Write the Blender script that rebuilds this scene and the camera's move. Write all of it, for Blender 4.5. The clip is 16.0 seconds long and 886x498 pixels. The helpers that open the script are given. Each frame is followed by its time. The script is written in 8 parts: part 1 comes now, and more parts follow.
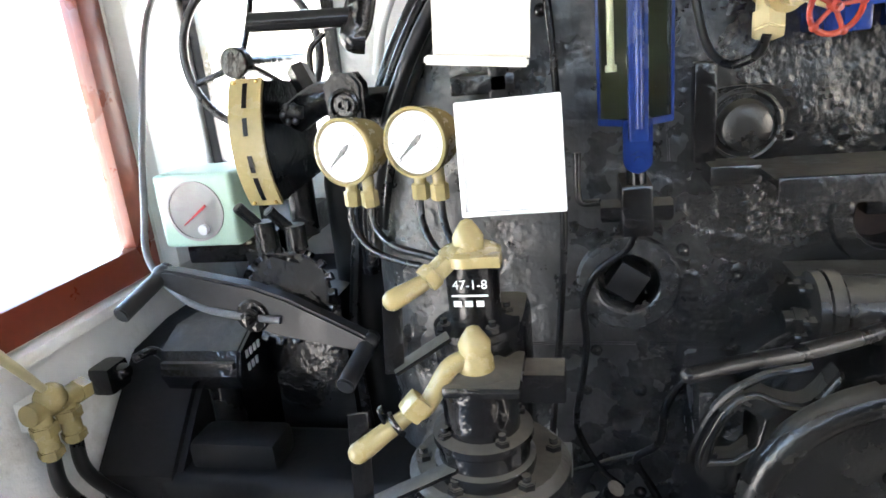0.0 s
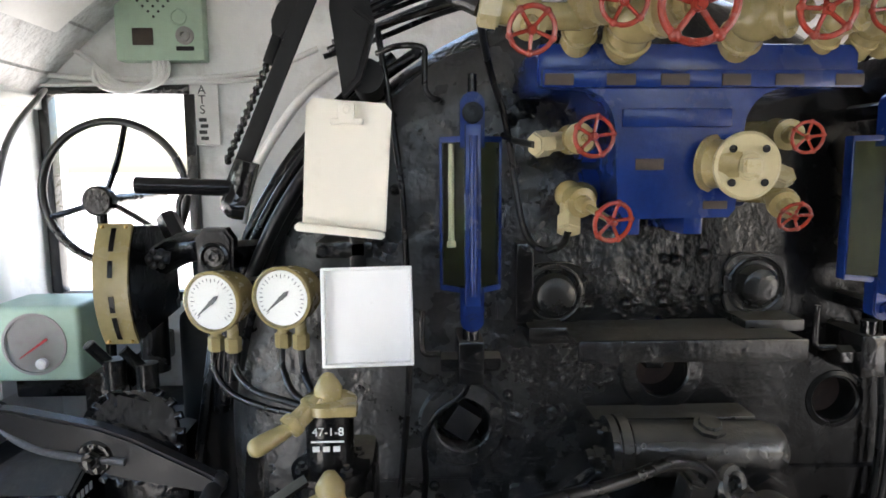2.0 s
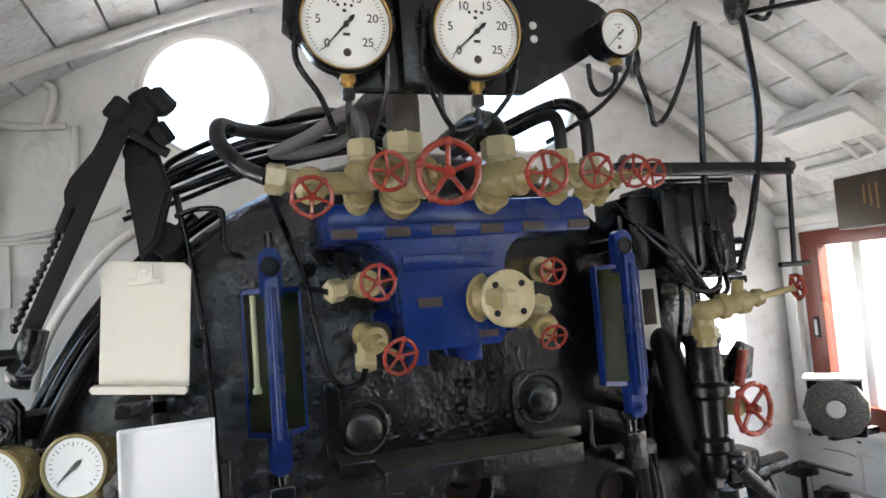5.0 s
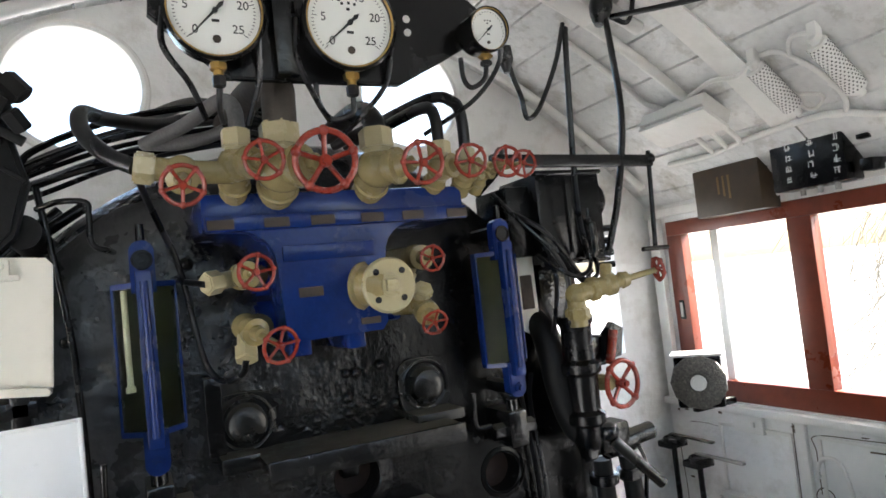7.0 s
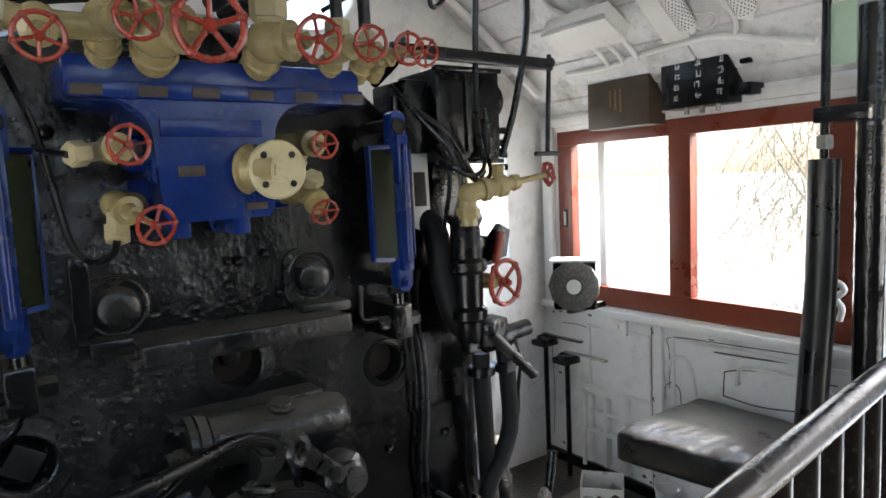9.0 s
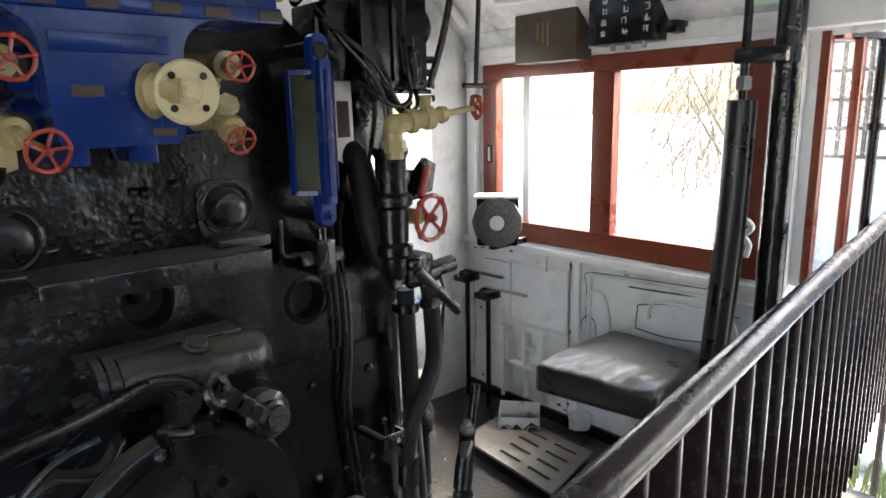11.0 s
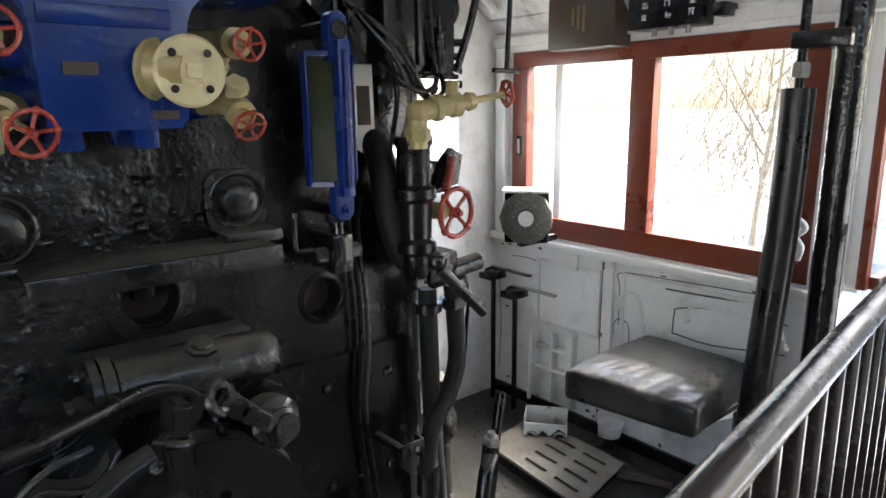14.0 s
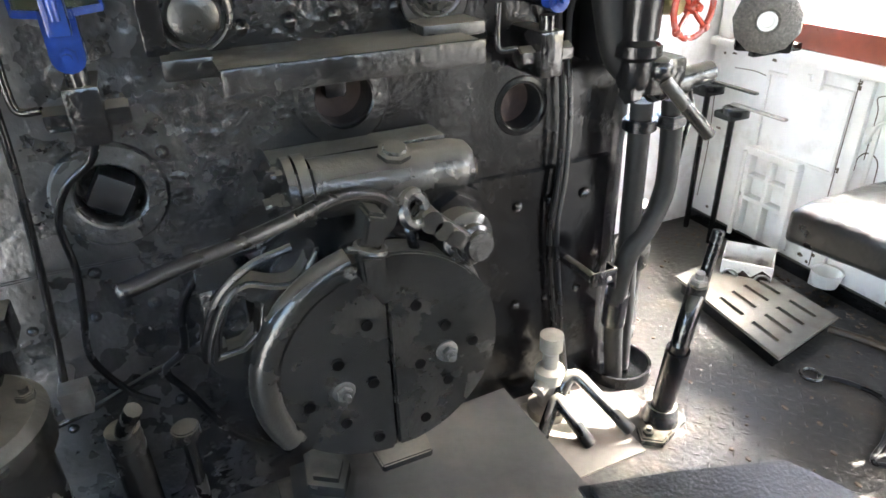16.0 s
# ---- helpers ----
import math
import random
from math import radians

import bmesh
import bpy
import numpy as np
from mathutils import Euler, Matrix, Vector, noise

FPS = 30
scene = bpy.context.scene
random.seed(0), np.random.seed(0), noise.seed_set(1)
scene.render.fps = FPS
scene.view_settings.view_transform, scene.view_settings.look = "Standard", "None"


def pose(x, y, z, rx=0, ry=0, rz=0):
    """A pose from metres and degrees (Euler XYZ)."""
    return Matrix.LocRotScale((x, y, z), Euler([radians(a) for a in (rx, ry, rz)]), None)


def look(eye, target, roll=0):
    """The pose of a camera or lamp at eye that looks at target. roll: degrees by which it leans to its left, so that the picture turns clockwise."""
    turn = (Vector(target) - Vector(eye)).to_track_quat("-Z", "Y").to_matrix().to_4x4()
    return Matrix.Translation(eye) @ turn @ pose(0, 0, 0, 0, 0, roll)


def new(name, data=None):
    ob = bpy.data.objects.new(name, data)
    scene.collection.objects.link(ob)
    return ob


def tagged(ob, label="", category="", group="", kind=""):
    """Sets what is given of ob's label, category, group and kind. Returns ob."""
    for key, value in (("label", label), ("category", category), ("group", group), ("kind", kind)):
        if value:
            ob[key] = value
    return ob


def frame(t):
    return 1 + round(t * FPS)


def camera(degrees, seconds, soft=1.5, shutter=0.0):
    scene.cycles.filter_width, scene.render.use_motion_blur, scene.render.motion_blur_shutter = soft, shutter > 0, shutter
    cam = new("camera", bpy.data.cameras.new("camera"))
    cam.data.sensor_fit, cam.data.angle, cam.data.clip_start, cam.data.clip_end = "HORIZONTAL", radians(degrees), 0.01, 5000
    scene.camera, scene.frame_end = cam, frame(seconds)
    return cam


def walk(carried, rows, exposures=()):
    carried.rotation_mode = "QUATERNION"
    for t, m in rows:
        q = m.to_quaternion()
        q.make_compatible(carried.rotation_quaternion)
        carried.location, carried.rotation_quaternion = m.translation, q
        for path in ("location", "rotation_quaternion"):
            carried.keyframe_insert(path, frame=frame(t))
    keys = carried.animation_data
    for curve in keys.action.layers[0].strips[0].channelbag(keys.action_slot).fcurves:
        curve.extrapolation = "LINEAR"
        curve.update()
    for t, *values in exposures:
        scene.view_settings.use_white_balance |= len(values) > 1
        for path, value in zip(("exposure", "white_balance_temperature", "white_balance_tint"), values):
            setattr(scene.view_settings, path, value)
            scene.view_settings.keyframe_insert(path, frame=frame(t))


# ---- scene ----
cam = camera(68.5, 16.0, soft=1.6)
PATH = [
    (0, (-0.468, 0.651, 1.156), (-0.889, 2.517, 0.573), -5.8),
    (0.5, (-0.451, 0.629, 1.186), (-0.787, 2.530, 0.663), -4.6),
    (1, (-0.465, 0.575, 1.215), (-0.644, 2.516, 0.768), -2.6),
    (1.5, (-0.459, 0.560, 1.245), (-0.535, 2.523, 0.866), -1.5),
    (2, (-0.481, 0.517, 1.246), (-0.401, 2.500, 0.993), -0.3),
    (2.5, (-0.463, 0.504, 1.259), (-0.306, 2.491, 1.097), -0.0),
    (3, (-0.464, 0.488, 1.251), (-0.201, 2.470, 1.204), -0.3),
    (3.5, (-0.442, 0.460, 1.265), (-0.117, 2.433, 1.280), -0.9),
    (4, (-0.434, 0.435, 1.277), (-0.028, 2.393, 1.338), -1.9),
    (6.5, (-0.410, 0.364, 1.237), (0.399, 2.186, 1.403), -6.6),
    (7, (-0.405, 0.361, 1.233), (0.465, 2.159, 1.343), -6.2),
    (7.5, (-0.402, 0.361, 1.219), (0.533, 2.129, 1.266), -5.8),
    (8, (-0.396, 0.365, 1.217), (0.600, 2.099, 1.179), -4.7),
    (8.5, (-0.395, 0.365, 1.211), (0.663, 2.058, 1.092), -3.8),
    (9, (-0.401, 0.381, 1.208), (0.733, 2.015, 1.003), -2.7),
    (9.5, (-0.401, 0.385, 1.207), (0.792, 1.964, 0.922), -1.9),
    (10, (-0.397, 0.403, 1.205), (0.856, 1.922, 0.857), -1.5),
    (12.5, (-0.375, 0.436, 1.200), (0.942, 1.879, 0.770), -1.0),
    (13, (-0.361, 0.455, 1.198), (0.943, 1.907, 0.761), -1.0),
    (13.5, (-0.342, 0.473, 1.191), (0.943, 1.943, 0.758), -1.1),
    (14, (-0.317, 0.502, 1.187), (0.925, 2.010, 0.761), -0.7),
    (14.5, (-0.290, 0.537, 1.181), (0.843, 2.111, 0.692), -0.3),
    (15, (-0.283, 0.580, 1.183), (0.700, 2.190, 0.517), 0.1),
    (15.5, (-0.276, 0.632, 1.166), (0.559, 2.247, 0.333), -0.4),
    (16, (-0.288, 0.658, 1.145), (0.407, 2.272, 0.189), -1.9),
]
EXPOSURES = [(t, e, 6400 if t < 3 or t > 15 else 6250, 14 if t < 5 else 11.5) for t, e in ((0, 4.3), (1.0, 3.65), (2.0, 3.15), (4.0, 3.1), (7.0, 2.75), (9.0, 2.75), (12.5, 2.75), (14.0, 2.8), (14.5, 3.05), (15.0, 3.75), (15.5, 4.4), (16.0, 4.75))]
walk(cam, [(t, look(eye, target, roll)) for t, eye, target, roll in PATH], EXPOSURES)

# ---- sky, sun ----
world = bpy.data.worlds.new("sky")
scene.world = world
world.use_nodes = True
wn = world.node_tree.nodes
sky = wn.new("ShaderNodeTexSky")
sky.sky_type = "NISHITA"
sky.sun_disc = False
sky.sun_elevation = radians(44)
sky.sun_rotation = radians(104)
sky.air_density, sky.dust_density = 1.3, 2.6
wn["Background"].inputs["Strength"].default_value = 0.15
world.node_tree.links.new(sky.outputs[0], wn["Background"].inputs["Color"])
sun = new("sun", bpy.data.lights.new("sun", "SUN"))
sun.data.energy, sun.data.angle, sun.data.color = 4.5, radians(0.6), (1.0, 0.95, 0.86)
sun.matrix_world = look((4, -1.0, 4.2), (0, 0, 0))


# ---- materials ----
def mat(name, colour, rough=0.5, metal=0.0, var=0.25, grain=40.0, bump=0.15, depth=0.002, dirt=None, dirt_amount=0.45,
        dirt_scale=6.0, dust=None, rough_var=0.12, lump=0.0, coat=0.0, per_piece=0.0, spec=0.5, patchy=False, detail=4.0):
    m = bpy.data.materials.new(name)
    m.use_nodes = True
    n, l = m.node_tree.nodes, m.node_tree.links
    p = n["Principled BSDF"]
    co = n.new("ShaderNodeTexCoord")
    fine = n.new("ShaderNodeTexNoise")
    fine.inputs["Scale"].default_value, fine.inputs["Detail"].default_value = grain, detail
    l.new(co.outputs["Object"], fine.inputs["Vector"])
    big = n.new("ShaderNodeTexNoise")
    big.inputs["Scale"].default_value, big.inputs["Detail"].default_value = dirt_scale, 6.0
    big.inputs["Roughness"].default_value = 0.65
    l.new(co.outputs["Object"], big.inputs["Vector"])
    c = n.new("ShaderNodeMix")
    c.data_type = "RGBA"
    c.inputs["A"].default_value = (*[v * (1 - var) for v in colour], 1)
    c.inputs["B"].default_value = (*[min(1, v * (1 + var)) for v in colour], 1)
    l.new(fine.outputs[0], c.inputs["Factor"])
    out = c.outputs["Result"]

    def mixed(out, factor, colour):
        d = n.new("ShaderNodeMix")
        d.data_type = "RGBA"
        l.new(factor, d.inputs["Factor"])
        l.new(out, d.inputs["A"])
        d.inputs["B"].default_value = (*colour, 1)
        return d.outputs["Result"]

    def ramp(src, lo, hi, top=1.0, low=0.0):
        r = n.new("ShaderNodeMapRange")
        r.inputs["From Min"].default_value, r.inputs["From Max"].default_value = lo, hi
        r.inputs["To Min"].default_value, r.inputs["To Max"].default_value = low, top
        l.new(src, r.inputs["Value"])
        return r.outputs["Result"]

    if dirt:
        out = mixed(out, ramp(big.outputs[0], 0.52, 0.72, dirt_amount), dirt)
    if dust:
        g = n.new("ShaderNodeNewGeometry")
        s = n.new("ShaderNodeSeparateXYZ")
        l.new(g.outputs["Normal"], s.inputs[0])
        k = n.new("ShaderNodeMath")
        k.operation = "MULTIPLY"
        l.new(ramp(s.outputs["Z"], 0.55, 0.98, 0.85), k.inputs[0])
        l.new(ramp(big.outputs[0], 0.25, 0.55), k.inputs[1])
        out = mixed(out, k.outputs[0], dust)
        dusty = k.outputs[0]
    if per_piece:
        info = n.new("ShaderNodeObjectInfo")
        hsv = n.new("ShaderNodeHueSaturation")
        l.new(out, hsv.inputs["Color"])
        v = n.new("ShaderNodeMapRange")
        v.inputs["To Min"].default_value, v.inputs["To Max"].default_value = 1 - per_piece, 1 + per_piece
        l.new(info.outputs["Random"], v.inputs["Value"])
        l.new(v.outputs["Result"], hsv.inputs["Value"])
        out = hsv.outputs["Color"]
    l.new(out, p.inputs["Base Color"])
    rr = n.new("ShaderNodeMapRange")
    rr.inputs["From Min"].default_value, rr.inputs["From Max"].default_value = 0.3, 0.7
    rr.inputs["To Min"].default_value, rr.inputs["To Max"].default_value = max(0.03, rough - rough_var), min(1, rough + rough_var)
    l.new(big.outputs[0], rr.inputs["Value"])
    rough_out = rr.outputs["Result"]
    if dust:
        a = n.new("ShaderNodeMath")
        a.operation, a.use_clamp = "ADD", True
        l.new(rough_out, a.inputs[0])
        l.new(dusty, a.inputs[1])
        a2 = n.new("ShaderNodeMath")
        a2.operation = "MINIMUM"
        l.new(a.outputs[0], a2.inputs[0])
        a2.inputs[1].default_value = 0.75
        rough_out = a2.outputs[0]
    l.new(rough_out, p.inputs["Roughness"])
    p.inputs["Metallic"].default_value = metal
    p.inputs["Specular IOR Level"].default_value = spec
    p.inputs["Coat Weight"].default_value = coat
    p.inputs["Coat Roughness"].default_value = 0.12
    b = n.new("ShaderNodeBump")
    b.inputs["Strength"].default_value, b.inputs["Distance"].default_value = bump, depth
    l.new(fine.outputs[0], b.inputs["Height"])
    last = b
    if patchy:
        pn = n.new("ShaderNodeTexNoise")
        pn.inputs["Scale"].default_value, pn.inputs["Detail"].default_value = 5.0, 4.0
        l.new(co.outputs["Object"], pn.inputs["Vector"])
        patch = ramp(pn.outputs[0], 0.42, 0.62, bump, bump * 0.45)
        l.new(patch, b.inputs["Strength"])
    if lump:
        v = n.new("ShaderNodeTexNoise")
        v.inputs["Scale"].default_value, v.inputs["Detail"].default_value = 24.0, min(5.0, detail)
        v.inputs["Roughness"].default_value = 0.6
        l.new(co.outputs["Object"], v.inputs["Vector"])
        b2 = n.new("ShaderNodeBump")
        b2.inputs["Strength"].default_value, b2.inputs["Distance"].default_value = 1.0, lump
        l.new(v.outputs[0], b2.inputs["Height"])
        if patchy:
            l.new(ramp(pn.outputs[0], 0.35, 0.65, 1.0, 0.35), b2.inputs["Strength"])
        l.new(b.outputs["Normal"], b2.inputs["Normal"])
        last = b2
    l.new(last.outputs["Normal"], p.inputs["Normal"])
    return m


def glass(name, tint, rough=0.02, ior=1.2):
    m = bpy.data.materials.new(name)
    m.use_nodes = True
    p = m.node_tree.nodes["Principled BSDF"]
    p.inputs["Base Color"].default_value = (*tint, 1)
    p.inputs["Transmission Weight"].default_value = 1.0
    p.inputs["Roughness"].default_value = rough
    p.inputs["IOR"].default_value = ior
    return m


DUST = (0.098, 0.088, 0.066)


def tar_paint():
    """Thick wet-looking black paint: broad dents, runs down the plate, scattered crusts, and window sheen put into the
    colour on the left.
    """
    m = bpy.data.materials.new("tarry_black_boiler_paint")
    m.use_nodes = True
    n, l = m.node_tree.nodes, m.node_tree.links
    p = n["Principled BSDF"]
    co = n.new("ShaderNodeTexCoord")

    def noise_at(scale, detail, stretch=(1, 1, 1), rough=0.55):
        mp = n.new("ShaderNodeMapping")
        mp.inputs["Scale"].default_value = stretch
        l.new(co.outputs["Object"], mp.inputs["Vector"])
        t = n.new("ShaderNodeTexNoise")
        t.inputs["Scale"].default_value, t.inputs["Detail"].default_value, t.inputs["Roughness"].default_value = scale, detail, rough
        l.new(mp.outputs["Vector"], t.inputs["Vector"])
        return t.outputs[0]

    def ramp(src, lo, hi, low=0.0, top=1.0):
        r = n.new("ShaderNodeMapRange")
        for k, v in (("From Min", lo), ("From Max", hi), ("To Min", low), ("To Max", top)):
            r.inputs[k].default_value = v
        l.new(src, r.inputs["Value"])
        return r.outputs["Result"]

    def times(a, b):
        k = n.new("ShaderNodeMath")
        k.operation = "MULTIPLY"
        l.new(a, k.inputs[0])
        l.new(b, k.inputs[1])
        return k.outputs[0]

    def mixed(a, b, factor):
        d = n.new("ShaderNodeMix")
        d.data_type = "RGBA"
        l.new(factor, d.inputs["Factor"])
        for key, v in (("A", a), ("B", b)):
            if isinstance(v, tuple):
                d.inputs[key].default_value = (*v, 1)
            else:
                l.new(v, d.inputs[key])
        return d.outputs["Result"]

    broad, runs, patch, fine = noise_at(6, 4), noise_at(1, 4, (48, 48, 7)), noise_at(3.4, 5, rough=0.65), noise_at(150, 3)
    crust = n.new("ShaderNodeTexVoronoi")
    crust.inputs["Scale"].default_value = 62
    l.new(co.outputs["Object"], crust.inputs["Vector"])
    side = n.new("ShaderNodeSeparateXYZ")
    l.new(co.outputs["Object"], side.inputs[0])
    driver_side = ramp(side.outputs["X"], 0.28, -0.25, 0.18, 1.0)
    coat = times(ramp(noise_at(5.5, 3), 0.36, 0.54), driver_side)
    blobs = times(ramp(crust.outputs["Distance"], 0.45, 0.05), coat)
    out = mixed((0.0032, 0.0032, 0.0036), (0.010, 0.010, 0.0098), ramp(patch, 0.42, 0.68))
    out = mixed(out, (0.026, 0.018, 0.013), ramp(noise_at(8, 5, (1, 1, 0.45), 0.7), 0.62, 0.80, 0.0, 0.5))
    # Grey mixed in towards the left imitates the left window's sheen.
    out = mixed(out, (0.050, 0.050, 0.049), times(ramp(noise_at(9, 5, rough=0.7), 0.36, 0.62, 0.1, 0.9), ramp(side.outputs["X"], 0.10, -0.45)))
    l.new(out, p.inputs["Base Color"])
    # Extra roughness on the left spreads the side windows' reflection.
    rough_sum = n.new("ShaderNodeMath")
    l.new(ramp(patch, 0.34, 0.66, 0.06, 0.24), rough_sum.inputs[0])
    l.new(times(ramp(side.outputs["X"], -0.20, -0.42, 0.0, 0.22), ramp(noise_at(12, 4), 0.40, 0.55, 0.2, 1.0)), rough_sum.inputs[1])
    l.new(rough_sum.outputs[0], p.inputs["Roughness"])
    # Gloss is cut on the right to hold down the right window's reflection.
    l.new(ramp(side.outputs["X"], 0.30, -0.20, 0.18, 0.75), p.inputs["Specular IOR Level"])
    last = None
    for height, depth, strength in ((times(broad, driver_side), 0.040, 0.55), (times(noise_at(52, 5, (1, 1, 0.8), 0.70), coat), 0.0050, 0.5), (times(times(runs, driver_side), ramp(patch, 0.68, 0.42)), 0.0035, 0.5), (blobs, 0.0022, 0.6), (fine, 0.0010, 0.6)):
        b = n.new("ShaderNodeBump")
        b.inputs["Distance"].default_value, b.inputs["Strength"].default_value = depth, strength
        l.new(height, b.inputs["Height"])
        if last:
            l.new(last.outputs["Normal"], b.inputs["Normal"])
        last = b
    l.new(last.outputs["Normal"], p.inputs["Normal"])
    return m


TAR = tar_paint()
BLACK = mat("black_gloss_paint", (0.006, 0.006, 0.0065), 0.14, var=0.4, grain=90, bump=0.5, lump=0.003, detail=2.0, spec=0.5, dirt=(0.018, 0.017, 0.016), dust=DUST, rough_var=0.14)
CLEAN_BLACK = mat("clean_black_paint", (0.005, 0.005, 0.0055), 0.24, grain=120, bump=0.25, spec=0.32, lump=0.0015, dirt=(0.012, 0.012, 0.012))
DUSTY = mat("dusty_black_iron", (0.010, 0.010, 0.0095), 0.24, var=0.4, grain=70, bump=0.4, lump=0.003, spec=0.5, dirt=(0.03, 0.028, 0.024), dirt_amount=0.6, dust=DUST)
WORN = mat("worn_grey_black_iron", (0.013, 0.013, 0.014), 0.40, var=0.3, grain=110, bump=0.2, dirt=(0.03, 0.029, 0.027), dirt_amount=0.5, dirt_scale=16)
RUBBER = mat("black_rubber", (0.006, 0.006, 0.0065), 0.3, grain=150, bump=0.1)
BLUE = mat("blue_enamel_paint", (0.0075, 0.025, 0.135), 0.22, var=0.25, grain=80, bump=0.25, spec=0.35, dirt=(0.005, 0.014, 0.06), dirt_amount=0.6, dirt_scale=9)
RED = mat("red_enamel_paint", (0.26, 0.034, 0.020), 0.24, var=0.3, grain=120, bump=0.25, dirt=(0.10, 0.018, 0.012), dirt_amount=0.7, dirt_scale=25)
CREAM = mat("cream_enamel_paint", (0.31, 0.25, 0.115), 0.25, var=0.15, grain=90, bump=0.25, dirt=(0.17, 0.13, 0.05), dirt_amount=0.6, dirt_scale=14)
PALE = mat("pale_cream_paint", (0.45, 0.39, 0.225), 0.33, var=0.08, grain=90, bump=0.15, dirt=(0.40, 0.34, 0.18), dirt_scale=16)
WHITE = mat("thick_white_cab_paint", (0.80, 0.80, 0.785), 0.42, var=0.05, grain=30, bump=0.35, depth=0.003, dirt=(0.36, 0.32, 0.26),
            dirt_amount=0.5, dirt_scale=7, lump=0.005)
CEIL = mat("white_ceiling_paint", (0.72, 0.72, 0.71), 0.20, var=0.14, grain=38, bump=0.7, depth=0.004, dirt=(0.26, 0.235, 0.19), dirt_amount=0.85,
           dirt_scale=9, lump=0.009, rough_var=0.14)
WHITE_TRIM = mat("white_painted_metal", (0.76, 0.75, 0.72), 0.4, var=0.05, grain=60, bump=0.2, dirt=(0.5, 0.47, 0.42), dirt_amount=0.4)
WOOD = mat("red_brown_window_frame", (0.17, 0.034, 0.015), 0.34, var=0.25, grain=35, bump=0.2, dirt=(0.10, 0.02, 0.012), dirt_scale=8)
STEEL = mat("bare_worn_steel", (0.34, 0.33, 0.31), 0.38, metal=0.9, var=0.2, grain=90, bump=0.2, dirt=(0.12, 0.10, 0.08), dirt_scale=20)
BRASS = mat("aged_brass", (0.46, 0.30, 0.10), 0.35, metal=1.0, var=0.2, grain=90, bump=0.15, dirt=(0.12, 0.07, 0.03), dirt_scale=25)
DARK_PLATE = mat("tarnished_label_plate", (0.055, 0.04, 0.03), 0.5, metal=0.3, grain=120, bump=0.3)
CARD = mat("white_enamelled_board", (0.84, 0.80, 0.70), 0.45, var=0.03, grain=40, bump=0.08, dirt=(0.60, 0.53, 0.40), dirt_amount=0.4, dirt_scale=7)
TRAY_WHITE = mat("white_enamelled_tray", (0.86, 0.86, 0.86), 0.35, var=0.03, grain=40, bump=0.05, dirt=(0.6, 0.58, 0.54), dirt_amount=0.2)
DIAL = mat("white_dial_face", (0.78, 0.78, 0.74), 0.5, var=0.03, grain=60, bump=0.02, dirt=(0.6, 0.57, 0.48), dirt_amount=0.3)
INK = mat("black_dial_ink", (0.01, 0.01, 0.01), 0.6, grain=50, bump=0.02)
POINTER = mat("faded_grey_pointer", (0.10, 0.10, 0.095), 0.5, grain=50, bump=0.02)
RED_INK = mat("red_dial_ink", (0.45, 0.02, 0.02), 0.6, grain=50, bump=0.02)
CHALK = mat("white_chalk_paint", (0.7, 0.7, 0.68), 0.8, grain=200, bump=0.2)
MINT = mat("pale_green_paint", (0.42, 0.56, 0.42), 0.45, var=0.07, grain=70, bump=0.15, dirt=(0.30, 0.38, 0.28), dirt_scale=9)
OLD_WOOD = mat("dark_varnished_wood", (0.05, 0.033, 0.018), 0.45, var=0.4, grain=30, bump=0.2, dirt=(0.10, 0.065, 0.03), dirt_scale=12)
LEATHER = mat("black_vinyl_cushion", (0.014, 0.0137, 0.013), 0.34, var=0.15, grain=260, bump=0.12, depth=0.001, dirt=(0.010, 0.0098, 0.0095), dirt_scale=3, rough_var=0.08, spec=0.6, lump=0.004, detail=2.0)
MATTE = mat("matte_black_paint", (0.007, 0.007, 0.007), 0.6, var=0.4, grain=80, bump=0.4, spec=0.25)
HIDE = mat("dull_black_leather", (0.005, 0.005, 0.0052), 0.42, var=0.3, grain=140, bump=0.6, depth=0.002, spec=0.3)
FLOOR = mat("worn_steel_floor_plate", (0.034, 0.031, 0.027), 0.45, metal=0.1, var=0.7, grain=60, bump=0.7, depth=0.004, dirt=(0.09, 0.072, 0.05), dirt_amount=0.8, dirt_scale=5)
PLATE = mat("dusty_grey_steel_plate", (0.027, 0.026, 0.024), 0.42, var=0.4, grain=45, bump=0.35, dirt=(0.06, 0.052, 0.042), dirt_amount=0.6, dirt_scale=7)
DIRT_FLOOR = mat("rusty_dusty_steel", (0.16, 0.145, 0.12), 0.7, var=0.25, grain=45, bump=0.3, dirt=(0.12, 0.08, 0.05), dirt_amount=0.7, dirt_scale=8)
LAGGING = mat("dark_lagging_wrap", (0.075, 0.062, 0.05), 0.8, var=0.3, grain=90, bump=0.5, depth=0.004)
GREY_WRAP = mat("grey_braided_hose", (0.13, 0.125, 0.12), 0.5, var=0.4, grain=200, bump=0.5)
PANE = glass("window_glass", (1, 1, 1))
SIGHT_GLASS = glass("dusty_sight_glass", (0.80, 0.84, 0.72), 0.04, 1.10)
GROUND = mat("pale_gravel_ground", (0.46, 0.44, 0.40), 0.9, var=0.3, grain=12, bump=0.5, depth=0.02, dirt=(0.30, 0.28, 0.22), dirt_scale=0.7)
CONCRETE = mat("pale_concrete", (0.60, 0.58, 0.54), 0.85, var=0.12, grain=14, bump=0.2, dirt=(0.42, 0.40, 0.36), dirt_scale=1.2)
TWIG = mat("dry_yellowish_twigs", (0.24, 0.20, 0.14), 0.8, var=0.3, grain=20, bump=0.2)
